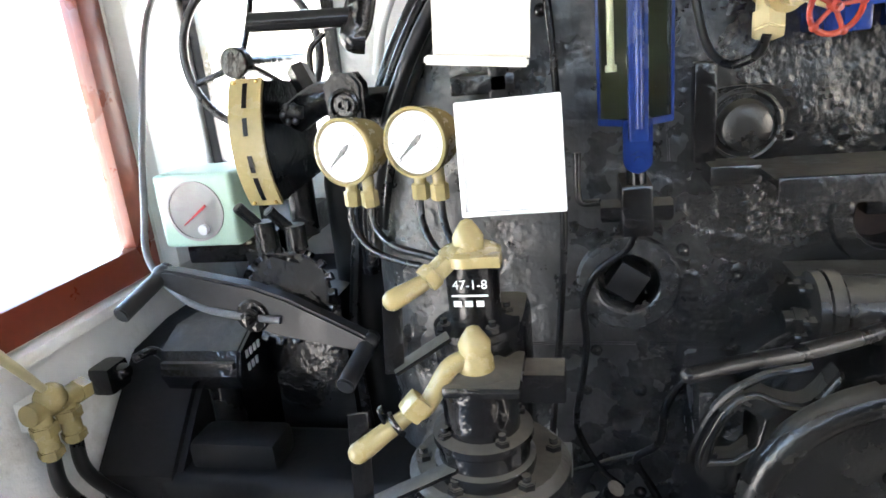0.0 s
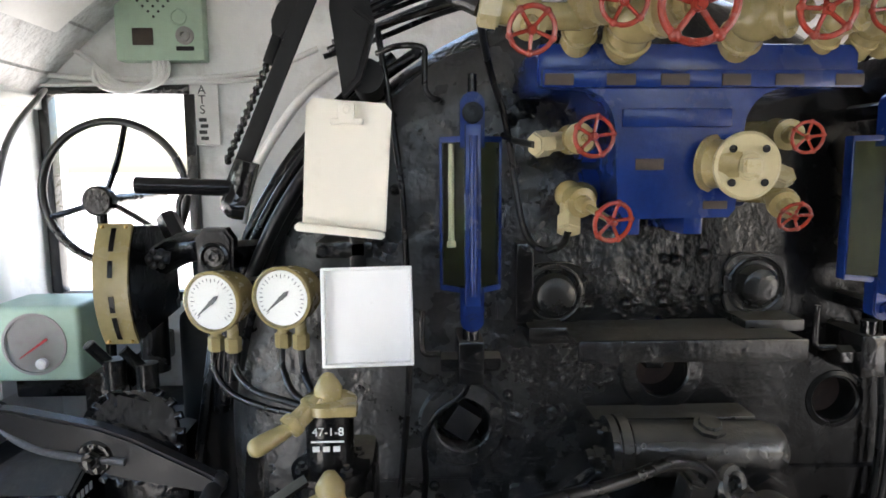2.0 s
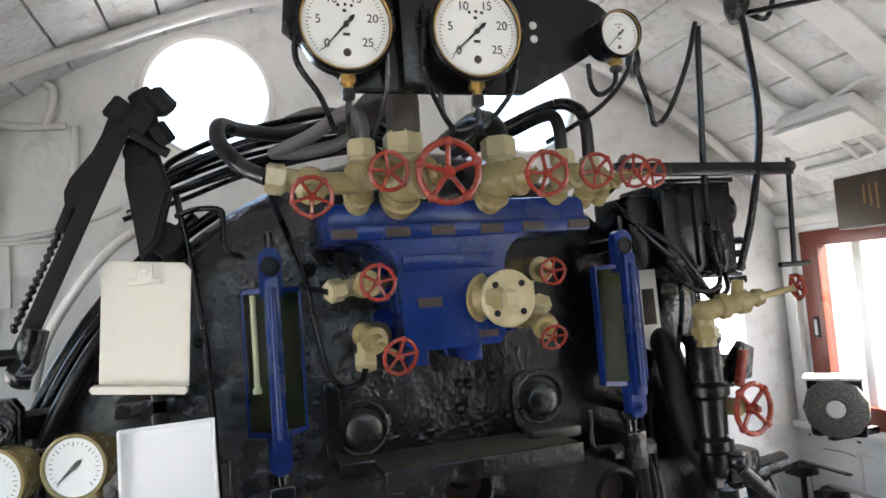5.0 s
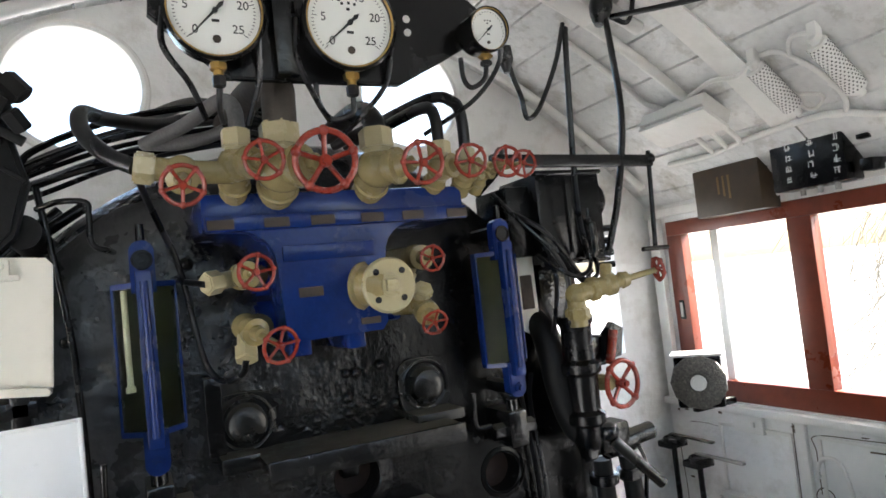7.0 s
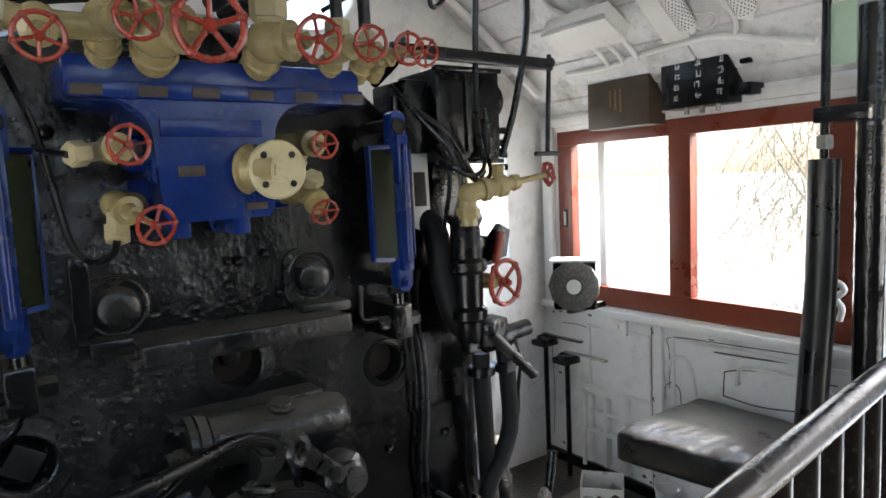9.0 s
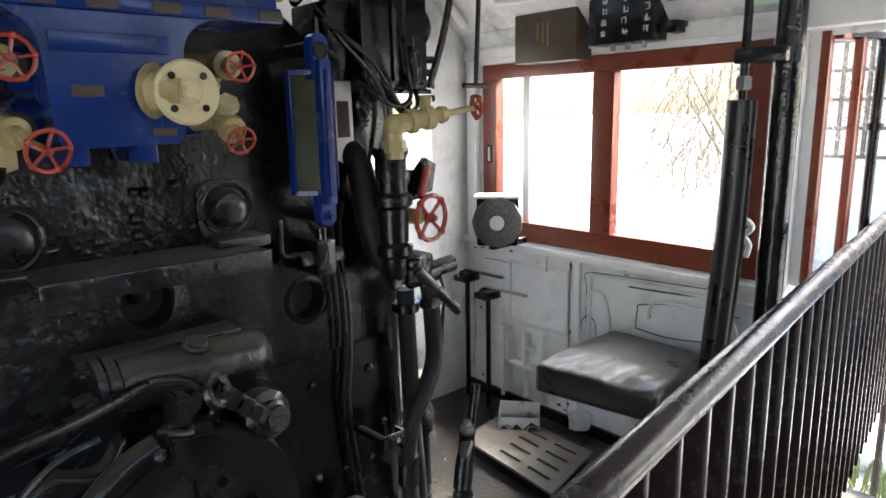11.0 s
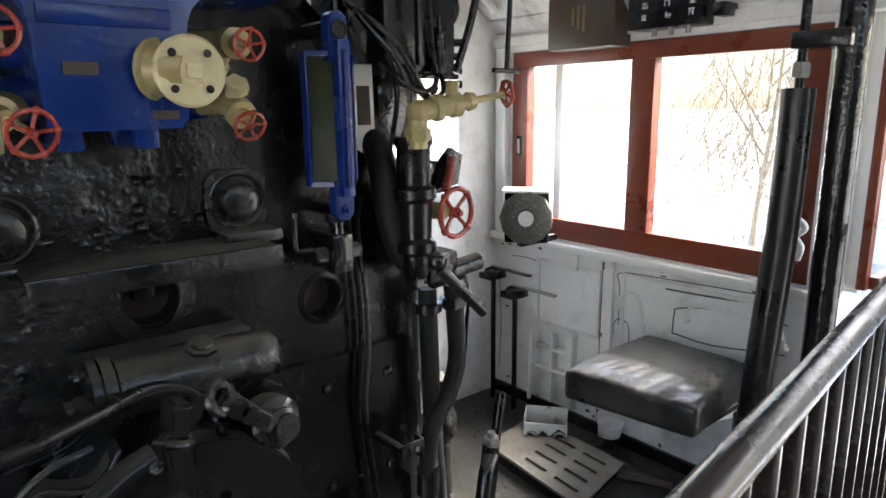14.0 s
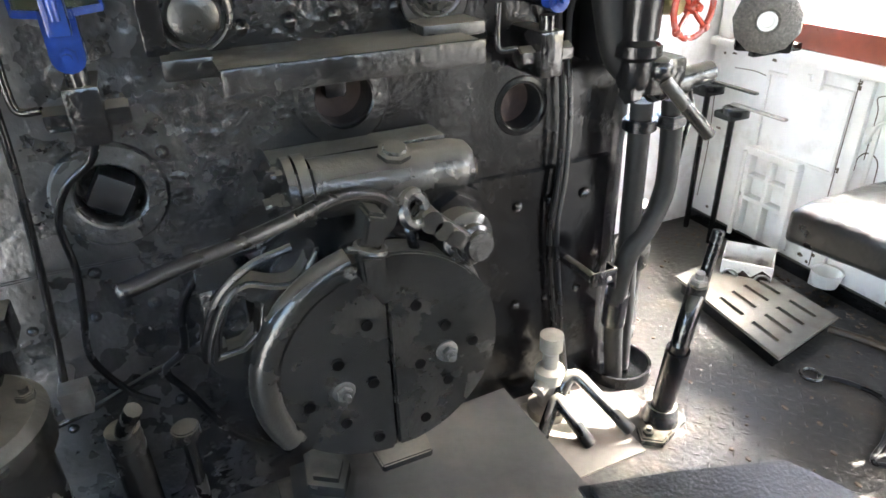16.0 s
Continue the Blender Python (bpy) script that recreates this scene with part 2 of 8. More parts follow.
LEAF = mat("bright_green_leaves", (0.12, 0.14, 0.04), 0.55, var=0.4, grain=10, bump=0.1)
ROCK = mat("pale_garden_rock", (0.26, 0.24, 0.20), 0.85, var=0.3, grain=9, bump=0.5, depth=0.02, dirt=(0.16, 0.19, 0.07), dirt_amount=0.8, dirt_scale=3)
TIMBER = mat("dark_house_timber", (0.10, 0.075, 0.055), 0.7, var=0.3, grain=9, bump=0.2)
PLASTER = mat("house_plaster", (0.62, 0.60, 0.55), 0.85, var=0.1, grain=9, bump=0.2)
GRIME = mat("brown_grime_in_seams", (0.10, 0.075, 0.05), 0.8, var=0.5, grain=60, bump=0.3)
TENDER = mat("tender_black_steel", (0.02, 0.02, 0.022), 0.4, var=0.3, grain=20, bump=0.2)


# ---- mesh helpers ----
ORIGIN = {}
V = Vector


def thing(name, at, label, category, group="", kind=""):
    """An Empty at the base of a thing whose parts are given in world metres."""
    ob = new(name)
    ob.empty_display_size = 0.05
    ob.location = at
    ORIGIN[ob] = V(at)
    return tagged(ob, label, category, group, kind)


def finish(bm, name, material, angle=38):
    me = bpy.data.meshes.new(name)
    bmesh.ops.recalc_face_normals(bm, faces=bm.faces)
    bm.to_mesh(me)
    bm.free()
    me.materials.append(material)
    me.shade_smooth()
    me.set_sharp_from_angle(angle=radians(angle))
    return me


def part(name, bm, material, parent=None, label="", angle=38):
    """Links a bmesh, given in world metres, as one mesh under its parent."""
    base = ORIGIN[parent] if parent else V((0, 0, 0))
    bm.transform(Matrix.Translation(-base))
    ob = new(name, finish(bm, name, material, angle))
    ORIGIN[ob] = base
    if parent:
        ob.parent = parent
    return tagged(ob, label)


def solo(name, bm, material, label, category, group="", kind="", angle=38):
    """A thing that is one mesh, its origin at its lowest middle."""
    lo = V([min(v.co[i] for v in bm.verts) for i in range(3)])
    hi = V([max(v.co[i] for v in bm.verts) for i in range(3)])
    base = V(((lo.x + hi.x) / 2, (lo.y + hi.y) / 2, lo.z))
    bm.transform(Matrix.Translation(-base))
    ob = new(name, finish(bm, name, material, angle))
    ob.location = base
    ORIGIN[ob] = base
    return tagged(ob, label, category, group, kind)


def B():
    return bmesh.new()


def box(bm, lo, hi, bev=0.0, turn=None, seg=2):
    c = [(a + b) / 2 for a, b in zip(lo, hi)]
    s = [abs(b - a) for a, b in zip(lo, hi)]
    m = Matrix.Translation(c) @ (turn if turn else Matrix()) @ Matrix.Diagonal((*s, 1))
    vs = bmesh.ops.create_cube(bm, size=1, matrix=m)["verts"]
    if bev:
        es = {e for v in vs for e in v.link_edges}
        bmesh.ops.bevel(bm, geom=list(es), offset=min(bev, 0.45 * min(s)), segments=seg, affect="EDGES", profile=0.6)
    return bm


def along(a, b):
    d = V(b) - V(a)
    return Matrix.Translation((V(a) + V(b)) / 2) @ d.to_track_quat("Z", "Y").to_matrix().to_4x4(), d.length


def cyl(bm, a, b, r, r2=None, seg=18, bev=0.0):
    m, length = along(a, b)
    vs = bmesh.ops.create_cone(bm, cap_ends=True, segments=seg, radius1=r, radius2=r if r2 is None else r2, depth=length, matrix=m)["verts"]
    if bev:
        es = [e for e in {e for v in vs for e in v.link_edges} if len(e.link_faces) == 2 and any(len(f.verts) > 4 for f in e.link_faces)]
        bmesh.ops.bevel(bm, geom=es, offset=bev, segments=2, affect="EDGES")
    return bm


def hexa(bm, a, b, r):
    return cyl(bm, a, b, r, seg=6, bev=r * 0.12)


def ball(bm, c, r, seg=12, scale=(1, 1, 1)):
    bmesh.ops.create_uvsphere(bm, u_segments=seg, v_segments=max(6, seg * 2 // 3), radius=r, matrix=Matrix.Translation(c) @ Matrix.Diagonal((*scale, 1)))
    return bm


def spun(bm, a, d, profile, seg=22):
    """A body of rotation: profile rows of (way along d from a, radius)."""
    d = V(d).normalized()
    q = d.to_track_quat("Z", "Y").to_matrix()
    rings = []
    for h, r in profile:
        rings.append([bm.verts.new(V(a) + q @ V((r * math.cos(k), r * math.sin(k), h))) for k in [2 * math.pi * i / seg for i in range(seg)]])
    for u, w in zip(rings, rings[1:]):
        for i in range(seg):
            bm.faces.new((u[i], u[(i + 1) % seg], w[(i + 1) % seg], w[i]))
    bm.faces.new(rings[0][::-1])
    bm.faces.new(rings[-1])
    return bm


def smooth_path(pts, steps=6):
    pts = [V(p) for p in pts]
    if len(pts) < 3:
        return pts
    ext = [2 * pts[0] - pts[1], *pts, 2 * pts[-1] - pts[-2]]
    out = []
    for p0, p1, p2, p3 in zip(ext, ext[1:], ext[2:], ext[3:]):
        for i in range(steps):
            t = i / steps
            out.append(0.5 * (2 * p1 + (p2 - p0) * t + (2 * p0 - 5 * p1 + 4 * p2 - p3) * t * t + (3 * p1 - p0 - 3 * p2 + p3) * t ** 3))
    return out + [pts[-1]]


def tube(bm, pts, r, seg=10, steps=6, radii=None):
    path = smooth_path(pts, steps)
    up = V((0, 0, 1))
    rings = []
    side = None
    for i, p in enumerate(path):
        d = (path[min(i + 1, len(path) - 1)] - path[max(i - 1, 0)]).normalized()
        if side is None:
            side = d.cross(up if abs(d.z) < 0.9 else V((1, 0, 0))).normalized()
        side = (side - d * side.dot(d)).normalized()
        other = d.cross(side)
        rad = r if radii is None else r * radii(i / (len(path) - 1))
        rings.append([bm.verts.new(p + rad * (math.cos(k) * side + math.sin(k) * other)) for k in [2 * math.pi * j / seg for j in range(seg)]])
    for u, w in zip(rings, rings[1:]):
        for i in range(seg):
            bm.faces.new((u[i], u[(i + 1) % seg], w[(i + 1) % seg], w[i]))
    bm.faces.new(rings[0][::-1])
    bm.faces.new(rings[-1])
    return bm


def ring(bm, c, axis, R, r, seg=36, sub=10):
    q = V(axis).normalized().to_track_quat("Z", "Y").to_matrix()
    rows = []
    for i in range(seg):
        a = 2 * math.pi * i / seg
        row = []
        for j in range(sub):
            b = 2 * math.pi * j / sub
            row.append(bm.verts.new(V(c) + q @ V(((R + r * math.cos(b)) * math.cos(a), (R + r * math.cos(b)) * math.sin(a), r * math.sin(b)))))
        rows.append(row)
    for i in range(seg):
        for j in range(sub):
            bm.faces.new((rows[i][j], rows[(i + 1) % seg][j], rows[(i + 1) % seg][(j + 1) % sub], rows[i][(j + 1) % sub]))
    return bm


def slab(bm, outline, axis, lo, hi, bev=0.0):
    """A flat outline, pushed from lo to hi along an axis; outline rows give the two other coordinates in x, y, z order."""
    def at(p, v):
        return {"x": (v, p[0], p[1]), "y": (p[0], v, p[1]), "z": (p[0], p[1], v)}[axis]
    a = [bm.verts.new(at(p, lo)) for p in outline]
    b = [bm.verts.new(at(p, hi)) for p in outline]
    n = len(a)
    bm.faces.new(a)
    bm.faces.new(b[::-1])
    for i in range(n):
        bm.faces.new((a[i], b[i], b[(i + 1) % n], a[(i + 1) % n]))
    if bev:
        es = {e for v in a + b for e in v.link_edges if len(e.link_faces) == 2 and any(len(f.verts) == n for f in e.link_faces)} if n > 4 else {e for v in a + b for e in v.link_edges}
        bmesh.ops.recalc_face_normals(bm, faces=bm.faces)
        bmesh.ops.bevel(bm, geom=list(es), offset=bev, segments=2, affect="EDGES", clamp_overlap=True)
    return bm


def wheel_part(parent, c, axis, R, material=RED, spokes=5, rim=0.105, start=90.0, label="red five-spoked iron handwheel"):
    """A cast handwheel with knuckles where its spokes meet the rim."""
    bm = B()
    d = V(axis).normalized()
    q = d.to_track_quat("Z", "Y").to_matrix()
    ring(bm, c, d, R * (1 - rim), R * rim, 40, 8)
    for i in range(spokes):
        a = radians(start + 360 * i / spokes)
        out = q @ V((math.cos(a), math.sin(a), 0))
        ball(bm, V(c) + out * R * (1 - rim), R * rim * 1.6, 10)
        tube(bm, [V(c) - d * R * 0.10 + out * R * 0.1, V(c) - d * R * 0.06 + out * R * 0.5, V(c) + out * R * (1 - rim)], R * rim * 0.8, 8, 3)
    spun(bm, V(c) - d * R * 0.28, d, [(0, R * 0.20), (R * 0.36, R * 0.20), (R * 0.42, R * 0.16)], 14)
    ob = part("handwheel", bm, material, parent, label)
    nb = B()
    hexa(nb, V(c) + d * R * 0.12, V(c) + d * R * 0.26, R * 0.13)
    part("nut", nb, material, ob)
    return ob


def bolt_at(bm, p, axis, r=0.009, h=0.008):
    d = V(axis).normalized()
    hexa(bm, p, V(p) + d * h, r)
    cyl(bm, V(p) + d * h, V(p) + d * (h + r * 0.7), r * 0.5, seg=8)


def words(text, size, material, at, turn, name, parent=None, label=""):
    """Flat lettering in the built-in font, made into a mesh."""
    cu = bpy.data.curves.new(name, "FONT")
    cu.body, cu.size, cu.extrude = text, size, 0.0003
    cu.align_x, cu.align_y = "CENTER", "CENTER"
    tmp = bpy.data.objects.new(name, cu)
    scene.collection.objects.link(tmp)
    me = bpy.data.meshes.new_from_object(tmp.evaluated_get(bpy.context.evaluated_depsgraph_get()))
    bpy.data.objects.remove(tmp)
    me.transform(Matrix.Translation(V(at) - (ORIGIN[parent] if parent else V((0, 0, 0)))) @ turn)
    me.materials.clear()
    me.materials.append(material)
    ob = new(name, me)
    if parent:
        ob.parent = parent
    return tagged(ob, label)


def strap(bm, a, b, w, t, up=(0, 0, 1), bev=0.002):
    """A flat bar from a to b, w wide across and t thick along up."""
    d = (V(b) - V(a)).normalized()
    s = d.cross(V(up)).normalized()
    m = Matrix((s, d, s.cross(d))).transposed().to_4x4()
    tmp = box(B(), (-w / 2, -(V(b) - V(a)).length / 2, -t / 2), (w / 2, (V(b) - V(a)).length / 2, t / 2), bev)
    tmp.transform(Matrix.Translation((V(a) + V(b)) / 2) @ m)
    me = bpy.data.meshes.new("strap")
    tmp.to_mesh(me)
    tmp.free()
    bm.from_mesh(me)
    bpy.data.meshes.remove(me)
    return bm


FACE = pose(0, 0, 0, 90, 0, 0)
BY = 1.77

# ---- the setting: cab shell ----
CX, FY = 1.525, 2.40


def roof_z(x):
    return 2.2 - 0.32 * x * x


def wall_with_holes(name, outline, holes, axis, lo, hi, material, label):
    bm = B()
    loops = [outline, *holes]
    edges = []
    for loop in loops:
        vs = [bm.verts.new({"x": (lo, p[0], p[1]), "y": (p[0], lo, p[1])}[axis]) for p in loop]
        edges += [bm.edges.new((vs[i], vs[(i + 1) % len(vs)])) for i in range(len(vs))]
    bmesh.ops.triangle_fill(bm, edges=edges, use_beauty=True)
    made = bmesh.ops.extrude_face_region(bm, geom=list(bm.faces))["geom"]
    bmesh.ops.translate(bm, verts=[g for g in made if isinstance(g, bmesh.types.BMVert)], vec={"x": (hi - lo, 0, 0), "y": (0, hi - lo, 0)}[axis])
    return tagged(part(name, bm, material), label, "wall", kind="structure")


def rect(a0, b0, a1, b1):
    return [(a0, b0), (a1, b0), (a1, b1), (a0, b1)]


def circle(a, b, r, n=40):
    return [(a + r * math.cos(2 * math.pi * i / n), b + r * math.sin(2 * math.pi * i / n)) for i in range(n)]


arch_line = [(x, roof_z(x)) for x in np.linspace(CX, -CX, 25)]
wall_with_holes("wall_front", [(-CX, -0.05), (CX, -0.05)] + arch_line,
                [rect(-1.49, 0.89, -1.12, 1.45), rect(1.0, 0.89, 1.33, 1.36), circle(-0.508, 1.892, 0.172), circle(0.512, 1.892, 0.172)],
                "y", FY, FY + 0.06, WHITE, "white painted steel front wall of the cab")
wall_with_holes("wall_right", rect(1.12, -0.05, FY + 0.06, 1.50), [rect(1.19, 0.70, 2.306, 1.385)], "x", CX, CX + 0.06, WHITE,
                "white painted steel side wall below a wide window")
# Added out of view: narrows the left opening so less light enters from behind.
wall_with_holes("wall_rear_left", rect(-1.25, -0.05, -0.2, 1.50), [], "x", -CX - 0.06, -CX, WHITE, "unseen white painted steel side wall behind the doorway, added to block light")
wall_with_holes("wall_left", rect(0.85, -0.05, FY + 0.06, 1.50), [rect(0.95, 0.70, 2.035, 1.40)], "x", -CX - 0.06, -CX, WHITE,
                "white painted steel side wall below a wide window")

# Its unseen counterpart on the right, added to block rear light too.
wall_with_holes("wall_rear_right", rect(-1.25, -0.05, -0.1, 1.50), [], "x", CX, CX + 0.06, WHITE, "unseen white painted steel side wall behind the doorway, added to block light")
bm = B()
for i in range(26):
    x0, x1 = -1.6 + i * 3.2 / 26 + 0.0035, -1.6 + (i + 1) * 3.2 / 26 - 0.0035
    # The rearmost stretch is never seen; it is added to shut out the sky.
    for y0, y1 in ((-1.25, 0.2), (0.207, 1.60), (1.607, FY + 0.06)):
        a = [bm.verts.new((x, y, roof_z(x) + dz)) for dz in (0, 0.03) for x in (x0, x1) for y in (y0, y1)]
        for f in ((0, 1, 3, 2), (4, 6, 7, 5), (0, 4, 5, 1), (2, 3, 7, 6), (0, 2, 6, 4), (1, 5, 7, 3)):
            bm.faces.new([a[k] for k in f])
tagged(part("ceiling", bm, CEIL), "arched ceiling of white painted planks", "ceiling", kind="structure")
bm = B()
# Carried on behind the camera to keep light from above off the boiler.
slab(bm, [(x, roof_z(x) + 0.032) for x in np.linspace(-1.62, 1.62, 25)] + [(x, roof_z(x) + 0.06) for x in np.linspace(1.62, -1.62, 25)], "y", -1.3, FY + 0.1)
tagged(part("roof", bm, TENDER), "black sheet steel cab roof", "roof", kind="structure")
for y in (1.62, 0.75):
    bm = B()
    slab(bm, [(x, roof_z(x) - 0.002) for x in np.linspace(-1.36, 1.36, 25)] + [(x, roof_z(x) - 0.011) for x in np.linspace(1.36, -1.36, 25)], "y", y - 0.045, y + 0.045)
    tagged(part("trim", bm, WHITE_TRIM), "white painted roof rib", "roof rib", kind="structure")
bm = B()
box(bm, (-CX, -0.6, -0.06), (CX, FY, 0.0))
tagged(part("floor", bm, FLOOR), "worn steel chequer floor of the cab", "floor", kind="structure")

# ledges along the walls
for x0, x1, z in ((CX - 0.035, CX + 0.012, 0.665), (-CX - 0.012, -CX + 0.04, 0.665)):
    bm = B()
    box(bm, (x0, 1.13 if x0 > 0 else 0.9, z), (x1, FY - 0.004, z + 0.028), 0.006)
    tagged(part("window_sill", bm, WHITE_TRIM), "white painted window ledge with worn edges", "window sill", kind="structure")
for x0, x1 in ((CX - 0.02, CX - 0.003), (-CX + 0.003, -CX + 0.02)):
    bm = B()
    box(bm, (x0, 1.0, 1.405), (x1, FY - 0.004, 1.44), 0.004)
    tagged(part("trim", bm, WHITE_TRIM), "white painted strip above the window", "trim", kind="structure")
for x0, x1, y0, y1 in ((CX - 0.03, CX - 0.003, 2.32, 2.37), (-CX + 0.003, -CX + 0.05, 2.06, 2.13), (CX - 0.022, CX - 0.003, 1.80, 1.835)):
    bm = B()
    z1 = 0.664 if y0 < 2 else 1.40
    box(bm, (x0, y0, 0.0 if y0 < 2 else 0.695), (x1, y1, z1), 0.005)
    tagged(part("trim", bm, WHITE_TRIM), "white painted upright strip on the cab wall", "trim", kind="structure")
bm = B()
box(bm, (CX - 0.016, 1.12, 0.0), (CX - 0.002, 2.39, 0.045), 0.002)
tagged(part("baseboard", bm, BLACK), "black painted foot strip of the cab wall", "baseboard", kind="structure")


def side_window(name, x, y0, y1, z0, z1, bars, latch_y):
    w = thing(name, (x, (y0 + y1) / 2, z0), "red-brown painted sliding window with two panes", "window", kind="structure")
    s = 1 if x > 0 else -1
    f = 0.075
    for nm, lo, hi in (("top_rail", (y0, z1 - f + 0.02), (y1, z1)), ("bottom_rail", (y0, z0), (y1, z0 + f)),
                       ("stile", (y0, z0 + f), (y0 + f, z1 - f + 0.02)), ("stile", (y1 - f, z0 + f), (y1, z1 - f + 0.02))):
        bm = B()
        box(bm, (x - 0.015, lo[0], lo[1]), (x + 0.03, hi[0], hi[1]), 0.004)
        part(nm, bm, WOOD, w)
    edges = [y0 + f] + [v for b in bars for v in b] + [y1 - f]
    for b0, b1 in bars:
        bm = B()
        box(bm, (x - 0.018, b0, z0 + f), (x + 0.026, b1, z1 - f + 0.02), 0.003)
        part("middle_stile", bm, WOOD, w)
    for a, b in zip(edges[::2], edges[1::2]):
        bm = B()
        box(bm, (x + 0.004, a - 0.004, z0 + f - 0.004), (x + 0.008, b + 0.004, z1 - f + 0.024))
        g = part("pane", bm, PANE, w, "clear window pane")
        g.visible_shadow = False
    bm = B()
    box(bm, (x - s * 0.02, latch_y - 0.012, 1.00), (x - s * 0.013, latch_y + 0.012, 1.075), 0.003)
    lt = part("latch_plate", bm, CLEAN_BLACK, w, "black recessed finger pull")
    bm = B()
    box(bm, (x - s * 0.0215, latch_y - 0.006, 1.01), (x - s * 0.0195, latch_y + 0.006, 1.065))
    part("recess", bm, STEEL, lt)
    return w


side_window("window_1", CX + 0.012, 1.19, 2.304, 0.702, 1.383, [(1.69, 1.775)], 2.265)
side_window("window_2", -CX - 0.012, 0.952, 2.033, 0.702, 1.398, [(1.35, 1.43)], 1.985)
bm = B()
box(bm, (CX + 0.03, 2.085, 0.76), (CX + 0.05, 2.12, 1.36), 0.003)
tagged(part("trim", bm, WHITE_TRIM), "pale outer upright of the window", "trim", kind="structure")
for cx_, cz_ in ((-0.508, 1.892), (0.512, 1.892)):
    bm = B()
    ring(bm, (cx_, FY - 0.004, cz_), (0, 1, 0), 0.185, 0.014, 44, 8)
    tagged(part("window_frame", bm, WHITE_TRIM), "white painted round porthole rim", "window frame", kind="structure")
bm = B()
for lo, hi in (((-1.505, 0.865), (-1.105, 0.893)), ((-1.505, 1.447), (-1.105, 1.475)), ((-1.518, 0.893), (-1.488, 1.447)), ((-1.122, 0.893), (-1.092, 1.447))):
    box(bm, (lo[0], FY - 0.02, lo[1]), (hi[0], FY + 0.02, hi[1]), 0.003)
tagged(part("window_frame", bm, BLACK), "black frame of the front lookout window", "window frame", kind="structure")

# ---- boiler backhead ----
AZ, AR = 0.72, 0.88


def arch(inset, n=40):
    r = AR - inset
    rim = [(-r, 0.0)] + [(r * math.cos(a), AZ + r * math.sin(a)) for a in np.linspace(math.pi, 0, n)] + [(r, 0.0)]
    return [(x if x < 0 else 0.80 * x, z) for x, z in rim]


boiler = thing("boiler_backhead", (0, BY, 0), "tarry black boiler backhead with rivets, plugs and washout holes", "boiler", kind="structure")
bm = B()
rows = []
for inset, y in [(0.13 - 0.13 * math.sin(a), BY + 0.13 - 0.13 * math.cos(a)) for a in np.linspace(0, math.pi / 2, 7)] + [(0.0, FY + 0.03)]:
    rows.append([bm.verts.new((x, y, z)) for x, z in arch(inset)])
HOLES = ((-0.393, 0.733, 0.052), (0.008, 0.838, 0.05), (0.372, 0.768, 0.046))
loop_edges = [bm.edges.new((rows[0][i], rows[0][(i + 1) % len(rows[0])])) for i in range(len(rows[0]))]
for hx, hz, hr in HOLES:
    front = [bm.verts.new((x, BY, z)) for x, z in circle(hx, hz, hr, 28)]
    for i in range(28):
        loop_edges.append(bm.edges.new((front[i], front[(i + 1) % 28])))
bmesh.ops.triangle_fill(bm, edges=loop_edges, use_beauty=True)
for e in loop_edges[len(rows[0]):]:
    a, b = e.verts
    bm.faces.new((a, b, bm.verts.new(b.co + V((0, 0.06, 0))), bm.verts.new(a.co + V((0, 0.06, 0)))))
for u, w in zip(rows, rows[1:]):
    for i in range(len(u) - 1):
        bm.faces.new((u[i], u[i + 1], w[i + 1], w[i]))
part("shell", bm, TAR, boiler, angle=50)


def irregular(cx, cz, w, h, k):
    rnd = random.Random(k)
    return [(cx + w / 2 * a + rnd.uniform(-.006, .006), cz + h / 2 * b + rnd.uniform(-.006, .006)) for a, b in ((-1, -1), (0, -1), (1, -1), (1, 0), (1, 1), (0, 1), (-1, 1), (-1, 0))]


for k, (cx, cz, w, h) in enumerate(((0.0, 0.995, 0.66, 0.15), (-0.48, 0.40, 0.5, 0.44), (0.42, 0.36, 0.36, 0.54))):
    bm = B()
    slab(bm, irregular(cx, cz, w, h, k), "y", BY + 0.002, BY - 0.006 - 0.001 * k, 0.003)
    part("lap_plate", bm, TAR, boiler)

for x, z in ((-0.215, 0.997), (0.185, 1.010)):
    bm = B()
    pts = [(x + 0.062 * math.copysign(abs(math.cos(k)) ** 0.55, math.cos(k)), z + 0.062 * math.copysign(abs(math.sin(k)) ** 0.55, math.sin(k))) for k in [2 * math.pi * (i + 0.5) / 40 for i in range(40)]]
    slab(bm, pts, "y", BY - 0.016, BY + 0.004)
    ring(bm, (x, BY - 0.014, z), (0, 1, 0), 0.054, 0.006, 36, 8)
    spun(bm, (x, BY - 0.012, z), (0, -1, 0), [(0, 0.047), (0.004, 0.042), (0.020, 0.040), (0.029, 0.036), (0.033, 0.028), (0.034, 0.014), (0.0342, 0.0)], 28)
    part("washout_plug", bm, DUSTY, boiler, "domed black washout plug")
hz_show = {(True, False): 1, (False, False): 1, (False, True): 0}
HOLE_RUST = mat("dark_hole_rust", (0.035, 0.018, 0.012), 0.7, var=0.5, grain=60, bump=0.4)
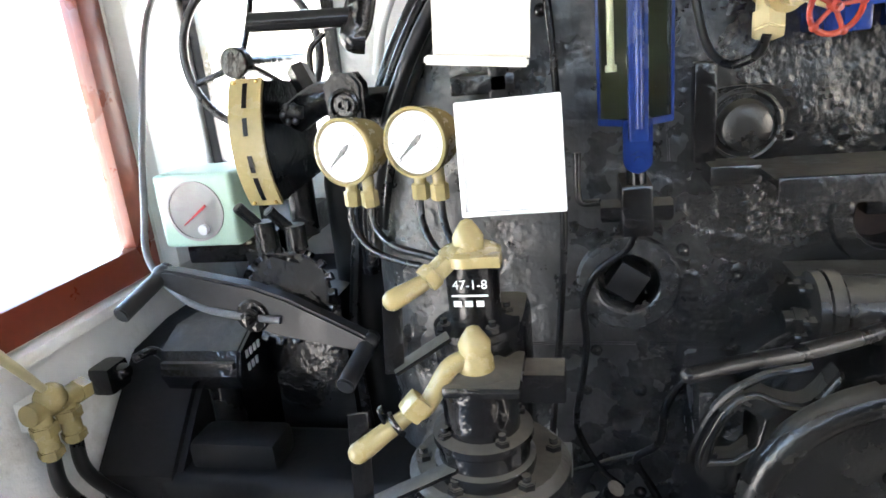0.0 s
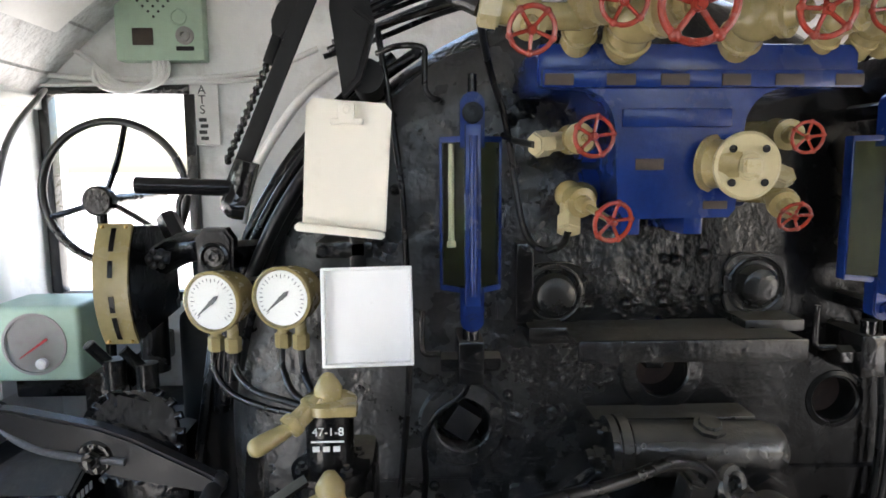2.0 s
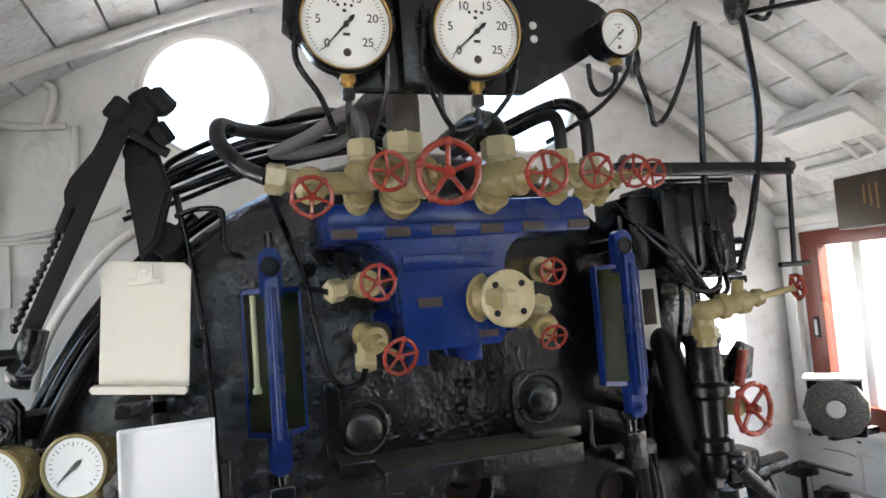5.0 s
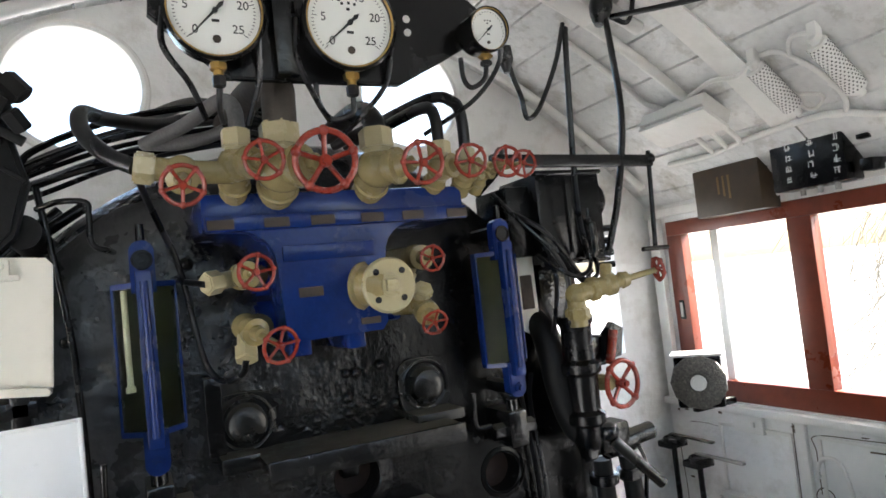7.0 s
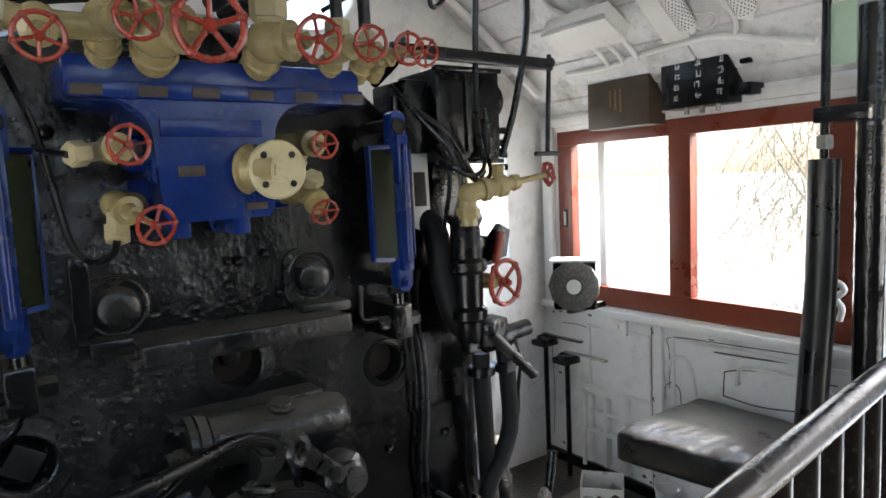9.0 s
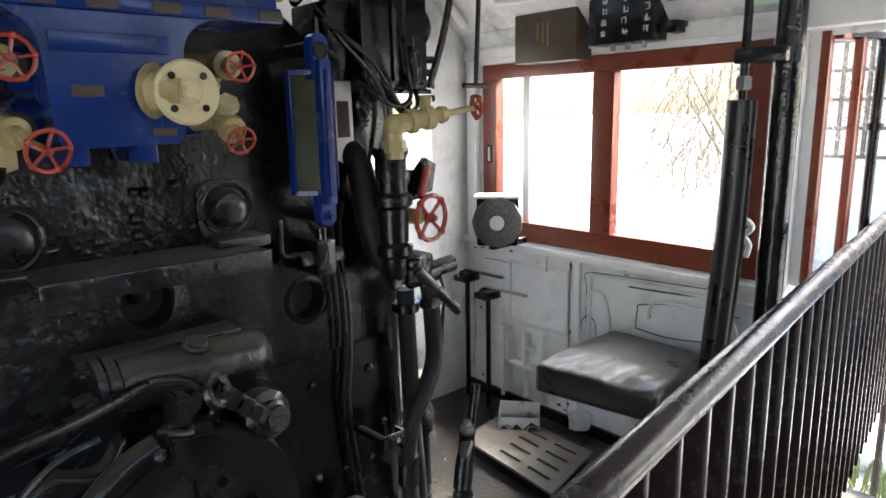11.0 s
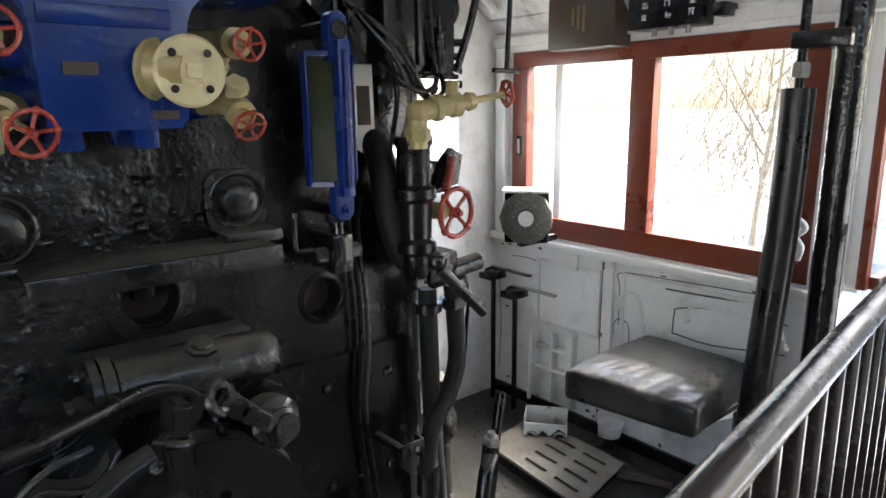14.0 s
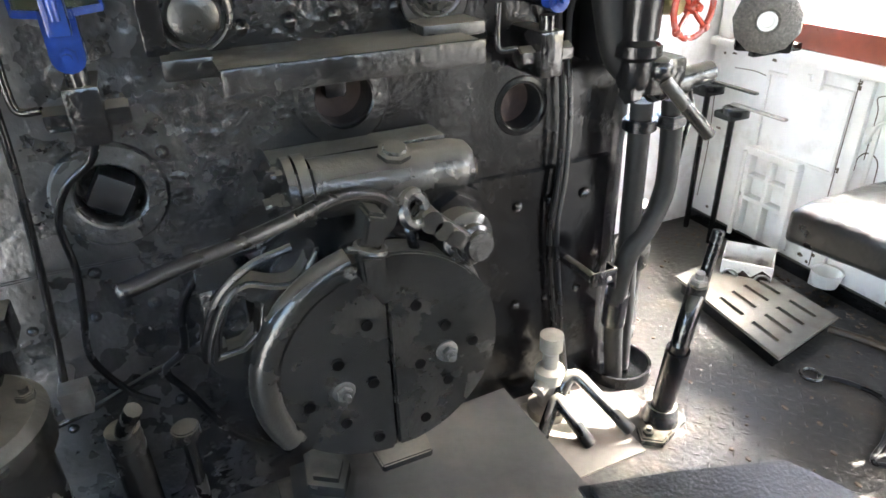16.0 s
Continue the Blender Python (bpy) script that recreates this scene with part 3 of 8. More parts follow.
for x, z, rr, square in ((-0.393, 0.733, 0.052, True), (0.008, 0.838, 0.05, False), (0.372, 0.768, 0.046, False)):
    bm = B()
    wide = 1.30 if x > 0.2 else 1.62
    spun(bm, (x, BY + (0.018 if x > 0.2 else 0.01), z), (0, -1, 0), [(0, rr * 1.001), (0.006, rr * 1.001), (0.019, rr * 1.03), (0.022, rr * 1.1), (0.02, rr * wide), (0.014, rr * (wide + 0.1)), (0, rr * (wide + 0.12))], 40)
    bmesh.ops.delete(bm, geom=[f for f in bm.faces if len(f.verts) > 4], context="FACES_ONLY")
    hole = part("washout_hole", bm, TAR, boiler, "round washout hole with a thick rim")
    bm = B()
    spun(bm, (x, BY + 0.056, z), (0, -1, 0), [(0, rr * 1.05), (0.003, rr * 1.05), (0.003, 0.0)], 28)
    part("rusty_bottom", bm, HOLE_RUST if not square else BLACK, hole, "rusty inside of the hole")
    if hz_show[square, x > 0.2]:
        bm = B()
        if square:
            box(bm, (x - 0.029, BY - 0.006, z - 0.029), (x + 0.029, BY + 0.054, z + 0.029), 0.005, turn=pose(0, 0, 0, 0, 33, 0))
        else:
            box(bm, (x - 0.026, BY + 0.012, z - 0.004), (x + 0.012, BY + 0.054, z + 0.044), 0.005)
        part("square_plug", bm, WORN if square else CLEAN_BLACK, hole, "square headed plug")

# ---- turret: blue steam manifold ----
turret = thing("steam_manifold", (-0.035, BY, 1.16), "blue painted steam manifold with cream valves and red handwheels", "manifold")
bm = B()
box(bm, (-0.286, 1.572, 1.370), (0.240, BY + 0.02, 1.440), 0.012)
part("manifold_bar", bm, BLUE, turret)
bm = B()
box(bm, (-0.281, 1.556, 1.368), (0.237, 1.58, 1.396), 0.004)
ledge = part("flange", bm, BLUE, turret)
for i in range(6):
    bm = B()
    x = -0.252 + i * 0.0925 + (0.003 if i % 2 else -0.003)
    box(bm, (x - 0.023, 1.5535, 1.371), (x + 0.023, 1.557, 1.389), 0.001)
    part("label_plate", bm, DARK_PLATE, ledge, "tarnished blank label plate")
prof = []
for a in np.linspace(0, math.pi / 2, 7):
    prof.append((-0.225 + 0.064 * math.sin(a), 1.368 - 0.064 + 0.064 * math.cos(a)))
prof += [(-0.153, 1.172), (-0.142, 1.158), (0.032, 1.160), (0.043, 1.174)]
for a in np.linspace(math.pi / 2, 0, 7):
    prof.append((0.116 - 0.064 * math.sin(a), 1.368 - 0.064 + 0.064 * math.cos(a)))
bm = B()
slab(bm, prof, "y", 1.566, BY + 0.02, 0.014)
stem = part("manifold_stem", bm, BLUE, turret)
bm = B()
box(bm, (-0.150, 1.561, 1.306), (0.028, 1.572, 1.336), 0.003)
part("raised_panel", bm, BLUE, stem)
for lo, hi in (((-0.126, 1.238), (-0.080, 1.256)), ((-0.012, 1.174), (0.028, 1.187))):
    bm = B()
    box(bm, (lo[0], 1.5635, lo[1]), (hi[0], 1.570, hi[1]), 0.001)
    part("label_plate", bm, DARK_PLATE, stem, "tarnished blank label plate")
for x in (-0.120, -0.012):
    bm = B()
    box(bm, (x - 0.017, 1.60, 1.128), (x + 0.017, BY + 0.02, 1.17), 0.005)
    part("foot_lug", bm, BLUE, stem)
for z in (1.285, 1.205):
    bm = B()
    cyl(bm, (-0.19, 1.70, z), (-0.12, 1.70, z), 0.036, bev=0.006)
    part("side_boss", bm, BLUE, stem)
    bm = B()
    cyl(bm, (0.05, 1.70, z), (0.12, 1.70, z), 0.036, bev=0.006)
    part("side_boss", bm, BLUE, stem)

# great cream regulator wheel of the manifold
bm = B()
spun(bm, (0.0, 1.572, 1.248), (0.035, -0.055, -0.004), [(0, 0.046), (0.006, 0.047), (0.010, 0.040), (0.028, 0.037), (0.032, 0.042), (0.042, 0.042), (0.047, 0.034), (0.062, 0.022)], 32)
part("bonnet", bm, CREAM, turret, "cream painted valve bonnet")
bm = B()
spun(bm, (0.035, 1.530, 1.244), (0, -1, 0), [(0, 0.02), (0.002, 0.05), (0.005, 0.0535), (0.012, 0.0535), (0.015, 0.049), (0.013, 0.034), (0.016, 0.022), (0.02, 0.018), (0.02, 0.0)], 40)
bigw = part("disc_wheel", bm, PALE, turret, "cream disc handwheel with four holes")
# Black discs laid on the wheel, painted for the shade in its holes.
for a in (45, 135, 225, 315):
    bm = B()
    c = V((0.035 + 0.037 * math.cos(radians(a)), 1.5145, 1.244 + 0.037 * math.sin(radians(a))))
    cyl(bm, c, c + V((0, -0.0015, 0)), 0.0062, seg=16)
    part("hole", bm, CLEAN_BLACK, bigw, "finger hole drawn as a filled black disc")
bm = B()
ring(bm, (0.035, 1.514, 1.244), (0, 1, 0), 0.021, 0.0022, 30, 6)
part("collar", bm, PALE, bigw)
bm = B()
box(bm, (0.024, 1.499, 1.233), (0.046, 1.515, 1.255), 0.002)
part("spindle_end", bm, PALE, bigw)


def top_valve(x, z, body_r, wheel, wheel_r, tilt=0.0, y=1.60, nut_r=0.0, base_x=None):
    """A globe valve on the manifold bar, its handwheel towards the crew."""
    bx = x if base_x is None else base_x
    d = (V(wheel) - V((bx, y, z))).normalized()
    bm = B()
    ball(bm, (bx, y, z), body_r, 20, (1.15, 1, 1))
    neck = V((bx, 1.600, 1.430)) - V((bx, y, z))
    cyl(bm, (bx, y, z), V((bx, y, z)) + neck, body_r * 0.80, body_r * 0.85, 20)
    ring(bm, V((bx, y, z)) + neck * 0.55, neck, body_r * 0.84, body_r * 0.12, 24, 8)
    ring(bm, (bx, y, z + body_r * 0.62), (0, 0, 1), body_r * 0.78, body_r * 0.14, 24, 8)
    spun(bm, V((bx, y, z)), d, [(0, body_r * 0.8), (body_r * 0.95, body_r * 0.8), (body_r * 1.0, body_r * 0.95), (body_r * 1.25, body_r * 0.95), (body_r * 1.3, body_r * 0.6), (body_r * 1.7, body_r * 0.5)], 20)
    v = part("valve_body", bm, CREAM, turret, "cream painted globe valve")
    bm = B()
    cyl(bm, V((bx, y, z)) + d * body_r * 1.5, V(wheel), 0.006, seg=10)
    hexa(bm, V((bx, y, z)) + d * body_r * 1.6, V((bx, y, z)) + d * body_r * 2.1, body_r * 0.42)
    part("spindle", bm, CREAM, v)
    if nut_r:
        bm = B()
        cyl(bm, (bx, y, z), (bx, y, z + body_r * 1.2), nut_r * 0.75)
        hexa(bm, (bx, y, z + body_r * 0.95), (bx, y, z + body_r * 0.95 + nut_r * 1.25), nut_r)
        part("union_nut", bm, PALE, v, "cream hexagon union nut")
    wheel_part(turret, wheel, (-0.10, -1, -0.14), wheel_r, start=90 + tilt)


top_valve(-0.225, 1.476, 0.030, (-0.192, 1.437, 1.470), 0.035, 10, nut_r=0.026, y=1.500)
top_valve(-0.148, 1.467, 0.041, (-0.093, 1.422, 1.464), 0.057, 0, nut_r=0.037, y=1.508)
top_valve(0.034, 1.466, 0.037, (0.090, 1.427, 1.459), 0.0415, 14, nut_r=0.033, y=1.508)
top_valve(0.176, 1.468, 0.026, (0.206, 1.457, 1.468), 0.034, 25, nut_r=0.024, y=1.530)
top_valve(0.246, 1.464, 0.025, (0.300, 1.475, 1.468), 0.033, 5, nut_r=0.020, y=1.550)
top_valve(0.285, 1.464, 0.020, (0.335, 1.470, 1.463), 0.029, 40, y=1.560)
bm = B()
tube(bm, [(-0.235, 1.505, 1.464), (-0.30, 1.50, 1.464), (-0.36, 1.50, 1.471)], 0.02, 14)
ball(bm, (-0.316, 1.50, 1.464), 0.029, 16)
spun(bm, (-0.316, 1.50, 1.462), (-0.06, -0.9, -0.4), [(0, 0.022), (0.028, 0.02), (0.030, 0.025), (0.042, 0.025), (0.046, 0.014), (0.072, 0.009)], 18)
av = part("angle_valve", bm, CREAM, turret, "cream painted angle valve")
bm = B()
hexa(bm, (-0.356, 1.50, 1.470), (-0.388, 1.50, 1.475), 0.027)
part("union_nut", bm, PALE, av)
wheel_part(turret, (-0.321, 1.430, 1.430), (-0.06, -0.95, -0.3), 0.035, start=50)


def side_valve(z, s, wheel, nut_to, wr):
    """A small cream cock on the side of the manifold."""
    x0 = -0.036 + s * 0.13
    bm = B()
    d = (V(wheel) - V((x0 + s * 0.05, 1.64, z))).normalized()
    cyl(bm, (x0, 1.69, z), (x0 + s * 0.05, 1.64, z), 0.022, seg=16)
    ball(bm, (x0 + s * 0.05, 1.64, z), 0.026, 16)
    spun(bm, V((x0 + s * 0.05, 1.64, z)), d, [(0, 0.022), (0.035, 0.02), (0.037, 0.026), (0.05, 0.026), (0.052, 0.015), (0.075, 0.013)], 18)
    cyl(bm, (x0 + s * 0.05, 1.64, z), wheel, 0.006, seg=10)
    v = part("valve_body", bm, CREAM, turret, "cream painted angle cock")
    bm = B()
    n = V(nut_to)
    b = V((x0 + s * 0.05, 1.64, z))
    cyl(bm, b, b + (n - b) * 0.75, 0.016, seg=14)
    hexa(bm, b + (n - b) * 0.6, n, 0.022)
    part("union_nut", bm, PALE, v, "cream hexagon union nut")
    wheel_part(turret, wheel, d, wr, start=80)


side_valve(1.290, -1, (-0.207, 1.52, 1.290), (-0.285, 1.60, 1.280), 0.034)
side_valve(1.195, -1, (-0.182, 1.495, 1.160), (-0.225, 1.60, 1.135), 0.034)
side_valve(1.300, 1, (0.135, 1.53, 1.288), (0.13, 1.68, 1.25), 0.027)
side_valve(1.200, 1, (0.140, 1.56, 1.160), (0.14, 1.60, 1.232), 0.028)

# ---- sight glasses ----


BACKING = mat("dull_olive_backing", (0.055, 0.060, 0.046), 0.85, spec=0.05, var=0.3, grain=30, bump=0.1, dirt=(0.028, 0.029, 0.02), dirt_scale=14)


def sight_glass(x, top, base, label, glass_x):
    g = thing("water_gauge", (x, BY, base), label, "water gauge", "water gauges on the backhead")
    y = 1.655
    lo, hi = base + 0.07, top - 0.075
    for nm, a, b in (("front_bar", (x - 0.014, y - 0.03, lo - 0.02), (x + 0.014, y - 0.004, hi + 0.02)),
                     ("side_bar", (x - 0.056, y + 0.026, lo), (x - 0.0505, y + 0.05, hi)), ("side_bar", (x + 0.0505, y + 0.026, lo), (x + 0.056, y + 0.05, hi))):
        bm = B()
        box(bm, a, b, 0.004)
        part(nm, bm, BLUE, g)
    bm = B()
    cyl(bm, (x, y - 0.034, lo), (x, y - 0.034, hi), 0.007, seg=12)
    part("ridge_rod", bm, BLUE, g)
    for s in (-1, 1):
        a, b = (x + s * 0.012, y - 0.008), (x + s * 0.050, y + 0.030)
        bm = B()
        slab(bm, [a, b, (b[0], b[1] + 0.003), (a[0], a[1] + 0.003)], "z", lo + 0.01, hi - 0.01)
        bmesh.ops.recalc_face_normals(bm, faces=bm.faces)
        part("glass_pane", bm, SIGHT_GLASS, g, "dusty glass pane").visible_shadow = False
        for z0, z1 in ((lo, lo + 0.010), (hi - 0.010, hi)):
            bm = B()
            slab(bm, [(a[0], a[1] - 0.006), (b[0] + s * 0.006, b[1] - 0.004), (b[0], b[1] + 0.012), (a[0], a[1] + 0.012)], "z", z0, z1, 0.002)
            part("frame_edge", bm, BLUE, g)
    bm = B()
    cyl(bm, (glass_x, y + 0.034, lo + 0.085), (glass_x, y + 0.034, hi - 0.012), 0.0055, seg=16)
    cyl(bm, (glass_x, y + 0.034, lo + 0.078), (glass_x, y + 0.034, lo + 0.088), 0.0085, seg=16)
    part("glass_tube", bm, CARD, g, "milky gauge tube")
    bm = B()
    box(bm, (x - 0.047, y + 0.046, lo), (x + 0.047, y + 0.05, hi))
    part("back_plate", bm, BACKING, g, "dull back plate")
    bm = B()
    prof = [(x - 0.021, hi - 0.02), (x + 0.021, hi - 0.02), (x + 0.021, top - 0.02)] + [(x + 0.021 * math.cos(a), top - 0.02 + 0.02 * math.sin(a)) for a in np.linspace(0.3, math.pi - 0.3, 7)] + [(x - 0.021, top - 0.02)]
    slab(bm, prof, "y", y - 0.012, y + 0.02, 0.003)
    hd = part("top_lug", bm, BLUE, g)
    bm = B()
    cyl(bm, (x, y - 0.0145, top - 0.036), (x, y - 0.010, top - 0.036), 0.0155, seg=20)
    ring(bm, (x, y - 0.0145, top - 0.036), (0, 1, 0), 0.0155, 0.003, 22, 6)
    part("eye", bm, CLEAN_BLACK, hd, "dark round eye of the lug")
    bm = B()
    slab(bm, [(x - 0.021, lo + 0.01), (x + 0.021, lo + 0.01), (x + 0.021, base + 0.02)] + [(x + 0.021 * math.cos(a), base + 0.02 - 0.02 * math.sin(a)) for a in np.linspace(0.3, math.pi - 0.3, 7)] + [(x - 0.021, base + 0.02)], "y", y - 0.012, y + 0.02, 0.003)
    ft = part("bottom_lug", bm, BLUE, g)
    bm = B()
    bolt_at(bm, (x, y - 0.012, base + 0.022), (0, -1, 0), 0.013, 0.008)
    part("bolt", bm, BLUE, ft)
    bm = B()
    cyl(bm, (x, y + 0.015, top - 0.03), (x, BY + 0.01, top - 0.03), 0.016, seg=14)
    cyl(bm, (x, y, top - 0.01), (x, y, top + 0.03), 0.008, seg=10)
    part("mounting", bm, BLACK, g, "black mounting stub")
    bm = B()
    cyl(bm, (x, y + 0.015, base + 0.02), (x, BY + 0.01, base + 0.02), 0.016, seg=14)
    part("mounting", bm, BLACK, g, "black mounting stub")
    return g


sight_glass(-0.384, 1.372, 0.952, "blue framed water gauge glass on the backhead", -0.418)
sight_glass(0.368, 1.372, 0.962, "blue framed water gauge glass beside a pale card", 0.395)

bm = B()
box(bm, (-0.292, 1.735, 0.945), (-0.258, BY + 0.002, 1.10), 0.004)
solo("iron_strap", bm, BLACK, "flat black iron strap on the backhead beside a plug", "strap")

# cocks under the gauges
for x in (-0.384, 0.368):
    ck = thing("drain_cock", (x, BY, 0.84), "black iron drain cock below a water gauge", "drain cock", "drain cocks")
    bm = B()
    box(bm, (x - 0.024, 1.66, 0.848), (x + 0.024, BY + 0.005, 0.93), 0.006)
    cyl(bm, (x, 1.68, 0.92), (x, 1.68, 0.955), 0.015)
    part("cock_body", bm, BLACK, ck)
    for s in (-1, 1):
        bm = B()
        hexa(bm, (x + s * 0.024, 1.69, 0.885), (x + s * 0.055, 1.69, 0.885), 0.019)
        part("side_nut", bm, BLACK, ck)
    bm = B()
    tube(bm, [(x - 0.055, 1.69, 0.9), (x - 0.085, 1.70, 0.9), (x - 0.09, 1.70, 0.93), (x - 0.088, 1.70, 0.98)], 0.006)
    part("handle", bm, BLACK, ck, "thin bent cock handle")

# ---- shelf over the fire hole ----
sh = thing("tray_shelf", (0, BY, 0.90), "dusty black iron tallow shelf fixed to the backhead", "shelf")
bm = B()
box(bm, (-0.205, 1.60, 0.930), (0.20, BY, 0.942), 0.003)
part("shelf_plate", bm, DUSTY, sh)
bm = B()
box(bm, (-0.205, 1.592, 0.906), (0.20, 1.603, 0.945), 0.004)
part("front_lip", bm, TAR, sh)
bm = B()
box(bm, (-0.275, 1.69, 0.915), (-0.2, BY, 0.947), 0.006)
part("bracket", bm, DUSTY, sh)
bm = B()
box(bm, (0.13, 1.68, 0.935), (0.245, BY, 0.958), 0.006)
part("bracket", bm, DUSTY, sh)

# ---- fire door ----
WORN_BOLT = mat("worn_bolt_steel", (0.10, 0.10, 0.098), 0.35, metal=0.6, var=0.4, grain=120, bump=0.4, dirt=(0.03, 0.03, 0.028), dirt_scale=40)
# Colour in place of the shade inside the door's air holes.
DEAD_BLACK = mat("dead_black_hole_fill", (0.0012, 0.0012, 0.0012), 0.9, grain=60, bump=0.1, spec=0.05)
fd = thing("fire_door", (-0.015, BY, 0.22), "black cast iron butterfly fire door, closed, dusty", "fire door")
DX, DZ, DR = -0.014, 0.45, 0.211
bm = B()
spun(bm, (DX, BY + 0.005, DZ), (0, -1, 0), [(0, 0.25), (0.03, 0.25), (0.045, 0.236), (0.15, 0.226), (0.175, 0.22), (0.18, 0.20), (0.18, 0.0)], 56)
part("door_ring", bm, TAR, fd, "heavy black cast door ring")
for s in (-1, 1):
    bm = B()
    pts = [(DX + s * 0.0022, DZ + DR * 0.98), (DX + s * 0.0022, DZ - DR * 0.98)] + [(DX + s * DR * math.sin(a) * (1.06 if s < 0 else 1.0), DZ - DR * math.cos(a)) for a in np.linspace(0.06, math.pi - 0.06, 26)]
    slab(bm, pts, "y", 1.535 if s < 0 else 1.54, 1.595, 0.008 if s < 0 else 0.004)
    leaf = part("door_leaf", bm, DUSTY, fd, "half-round iron door leaf with air holes")
    for x, z in (((-0.055, 0.541), (-0.111, 0.477), (-0.053, 0.418), (-0.169, 0.406), (-0.110, 0.347), (-0.052, 0.289)) if s < 0 else ((0.036, 0.551), (0.090, 0.493), (0.144, 0.442), (0.038, 0.425), (0.092, 0.369), (0.043, 0.295))):
        bm = B()
        c = V((x, 1.5375 if s > 0 else 1.5325, z))
        spun(bm, c, (0, -1, 0), [(0, 0.0098), (0.0034, 0.0104), (0.0038, 0.0096), (0.0032, 0.0086), (0.0028, 0.0)], 18)
        part("air_hole", bm, DEAD_BLACK, leaf, "small air hole drawn as a dead-black disc")
    bm = B()
    bx, bz = (-0.106, 0.414) if s < 0 else (0.092, 0.434)
    spun(bm, (bx, 1.541, bz), (0, -1, 0), [(0, 0.021), (0.006, 0.021), (0.008, 0.018), (0.008, 0.0)], 24)
    bolt_at(bm, (bx, 1.533, bz), (0, -1, 0), 0.015, 0.012)
    cyl(bm, (bx, 1.525, bz), (bx, 1.512, bz), 0.007, seg=12)
    part("bolt", bm, WORN_BOLT, leaf, "worn bright bolt with washer")
bm = B()
tube(bm, [(DX - DR * 1.04 * math.sin(a), 1.545, DZ + DR * 1.02 * math.cos(a)) for a in np.linspace(0.25, 2.1, 12)], 0.026, 12, 3)
part("hood", bm, DUSTY, fd, "glossy rounded hood over the leaf")
# left hinge casting with its window
def pierced(outline, hole, y0, y1):
    bm = B()
    edges = []
    for loop in (outline, hole):
        vs = [bm.verts.new((p[0], y0, p[1])) for p in loop]
        edges += [bm.edges.new((vs[i], vs[(i + 1) % len(vs)])) for i in range(len(vs))]
    bmesh.ops.triangle_fill(bm, edges=edges, use_beauty=True)
    made = bmesh.ops.extrude_face_region(bm, geom=list(bm.faces))["geom"]
    bmesh.ops.translate(bm, verts=[g for g in made if isinstance(g, bmesh.types.BMVert)], vec=(0, y1 - y0, 0))
    bmesh.ops.recalc_face_normals(bm, faces=bm.faces)
    sharp = [e for e in bm.edges if len(e.link_faces) == 2 and e.calc_face_angle(0) > 1.0]
    bmesh.ops.bevel(bm, geom=sharp, offset=0.008, segments=3, affect="EDGES", clamp_overlap=True)
    return bm


bm = pierced([(p.x, p.y) for p in smooth_path([V((x, z)).to_3d() for x, z in ((-0.11, 0.691), (-0.149, 0.636), (-0.186, 0.635), (-0.226, 0.65), (-0.265, 0.629), (-0.301, 0.557), (-0.305, 0.505), (-0.257, 0.467), (-0.205, 0.476), (-0.162, 0.567), (-0.1, 0.629))], 3)],
             [(-0.243, 0.625), (-0.214, 0.602), (-0.224, 0.557), (-0.252, 0.534), (-0.284, 0.531), (-0.278, 0.567), (-0.259, 0.605)], 1.57, 1.62)
part("hinge_bracket", bm, DUSTY, fd, "black cast hinge bracket", angle=60)
bm = B()
tube(bm, [(-0.15, 1.58, 0.69), (-0.22, 1.58, 0.672), (-0.275, 1.59, 0.62), (-0.305, 1.60, 0.545), (-0.31, 1.61, 0.50)], 0.007, 8)
part("bracket_rib", bm, DUSTY, fd)
bm = B()
box(bm, (-0.30, 1.61, 0.47), (-0.23, BY, 0.63), 0.01)
part("hinge_base", bm, TAR, fd)
bm = B()
bolt_at(bm, (-0.255, 1.61, 0.575), (0, -1, 0), 0.022, 0.016)
part("bolt", bm, TAR, fd)
bm = B()
slab(bm, [(-0.052, 0.772), (-0.020, 0.76), (-0.030, 0.708), (-0.064, 0.718)], "y", 1.475, 1.525, 0.006)
slab(bm, [(-0.018, 0.784), (0.012, 0.766), (-0.006, 0.728), (-0.030, 0.708), (-0.038, 0.726)], "y", 1.49, 1.515, 0.006)
lk = part("link", bm, DUSTY, fd, "jointed iron door link")
bm = B()
ring(bm, (-0.046, 1.50, 0.70), (0.25, 0, 1), 0.022, 0.007, 22, 8)
cyl(bm, (-0.085, 1.49, 0.712), (-0.05, 1.49, 0.70), 0.006, seg=10)
part("link_clamp", bm, DUSTY, lk, "worn clamp round the link")
bm = B()
slab(bm, [(-0.068, 0.698), (-0.028, 0.690), (-0.018, 0.606), (-0.036, 0.600), (-0.064, 0.648)], "y", 1.485, 1.522, 0.006)
part("tongue", bm, DUSTY, lk, "tapered iron tongue of the link")
bm = B()
bolt_at(bm, (-0.078, 1.50, 0.668), (-0.5, -1, 0.1), 0.011, 0.01)
part("bolt", bm, DUSTY, lk)
bm = B()
ring(bm, (0.030, 1.505, 0.748), (0.45, -0.8, 0.3), 0.024, 0.0105, 26, 8)
strap(bm, (0.048, 1.505, 0.730), (0.125, 1.525, 0.660), 0.034, 0.026, up=(0, 1, 0), bev=0.008)
for k in range(3):
    cyl(bm, (0.055 + k * 0.02, 1.492, 0.724 - k * 0.019), (0.055 + k * 0.02, 1.535, 0.724 - k * 0.019), 0.019 - 0.002 * k, seg=12)
part("crank", bm, DUSTY, fd, "jointed crank with an eye")
bm = B()
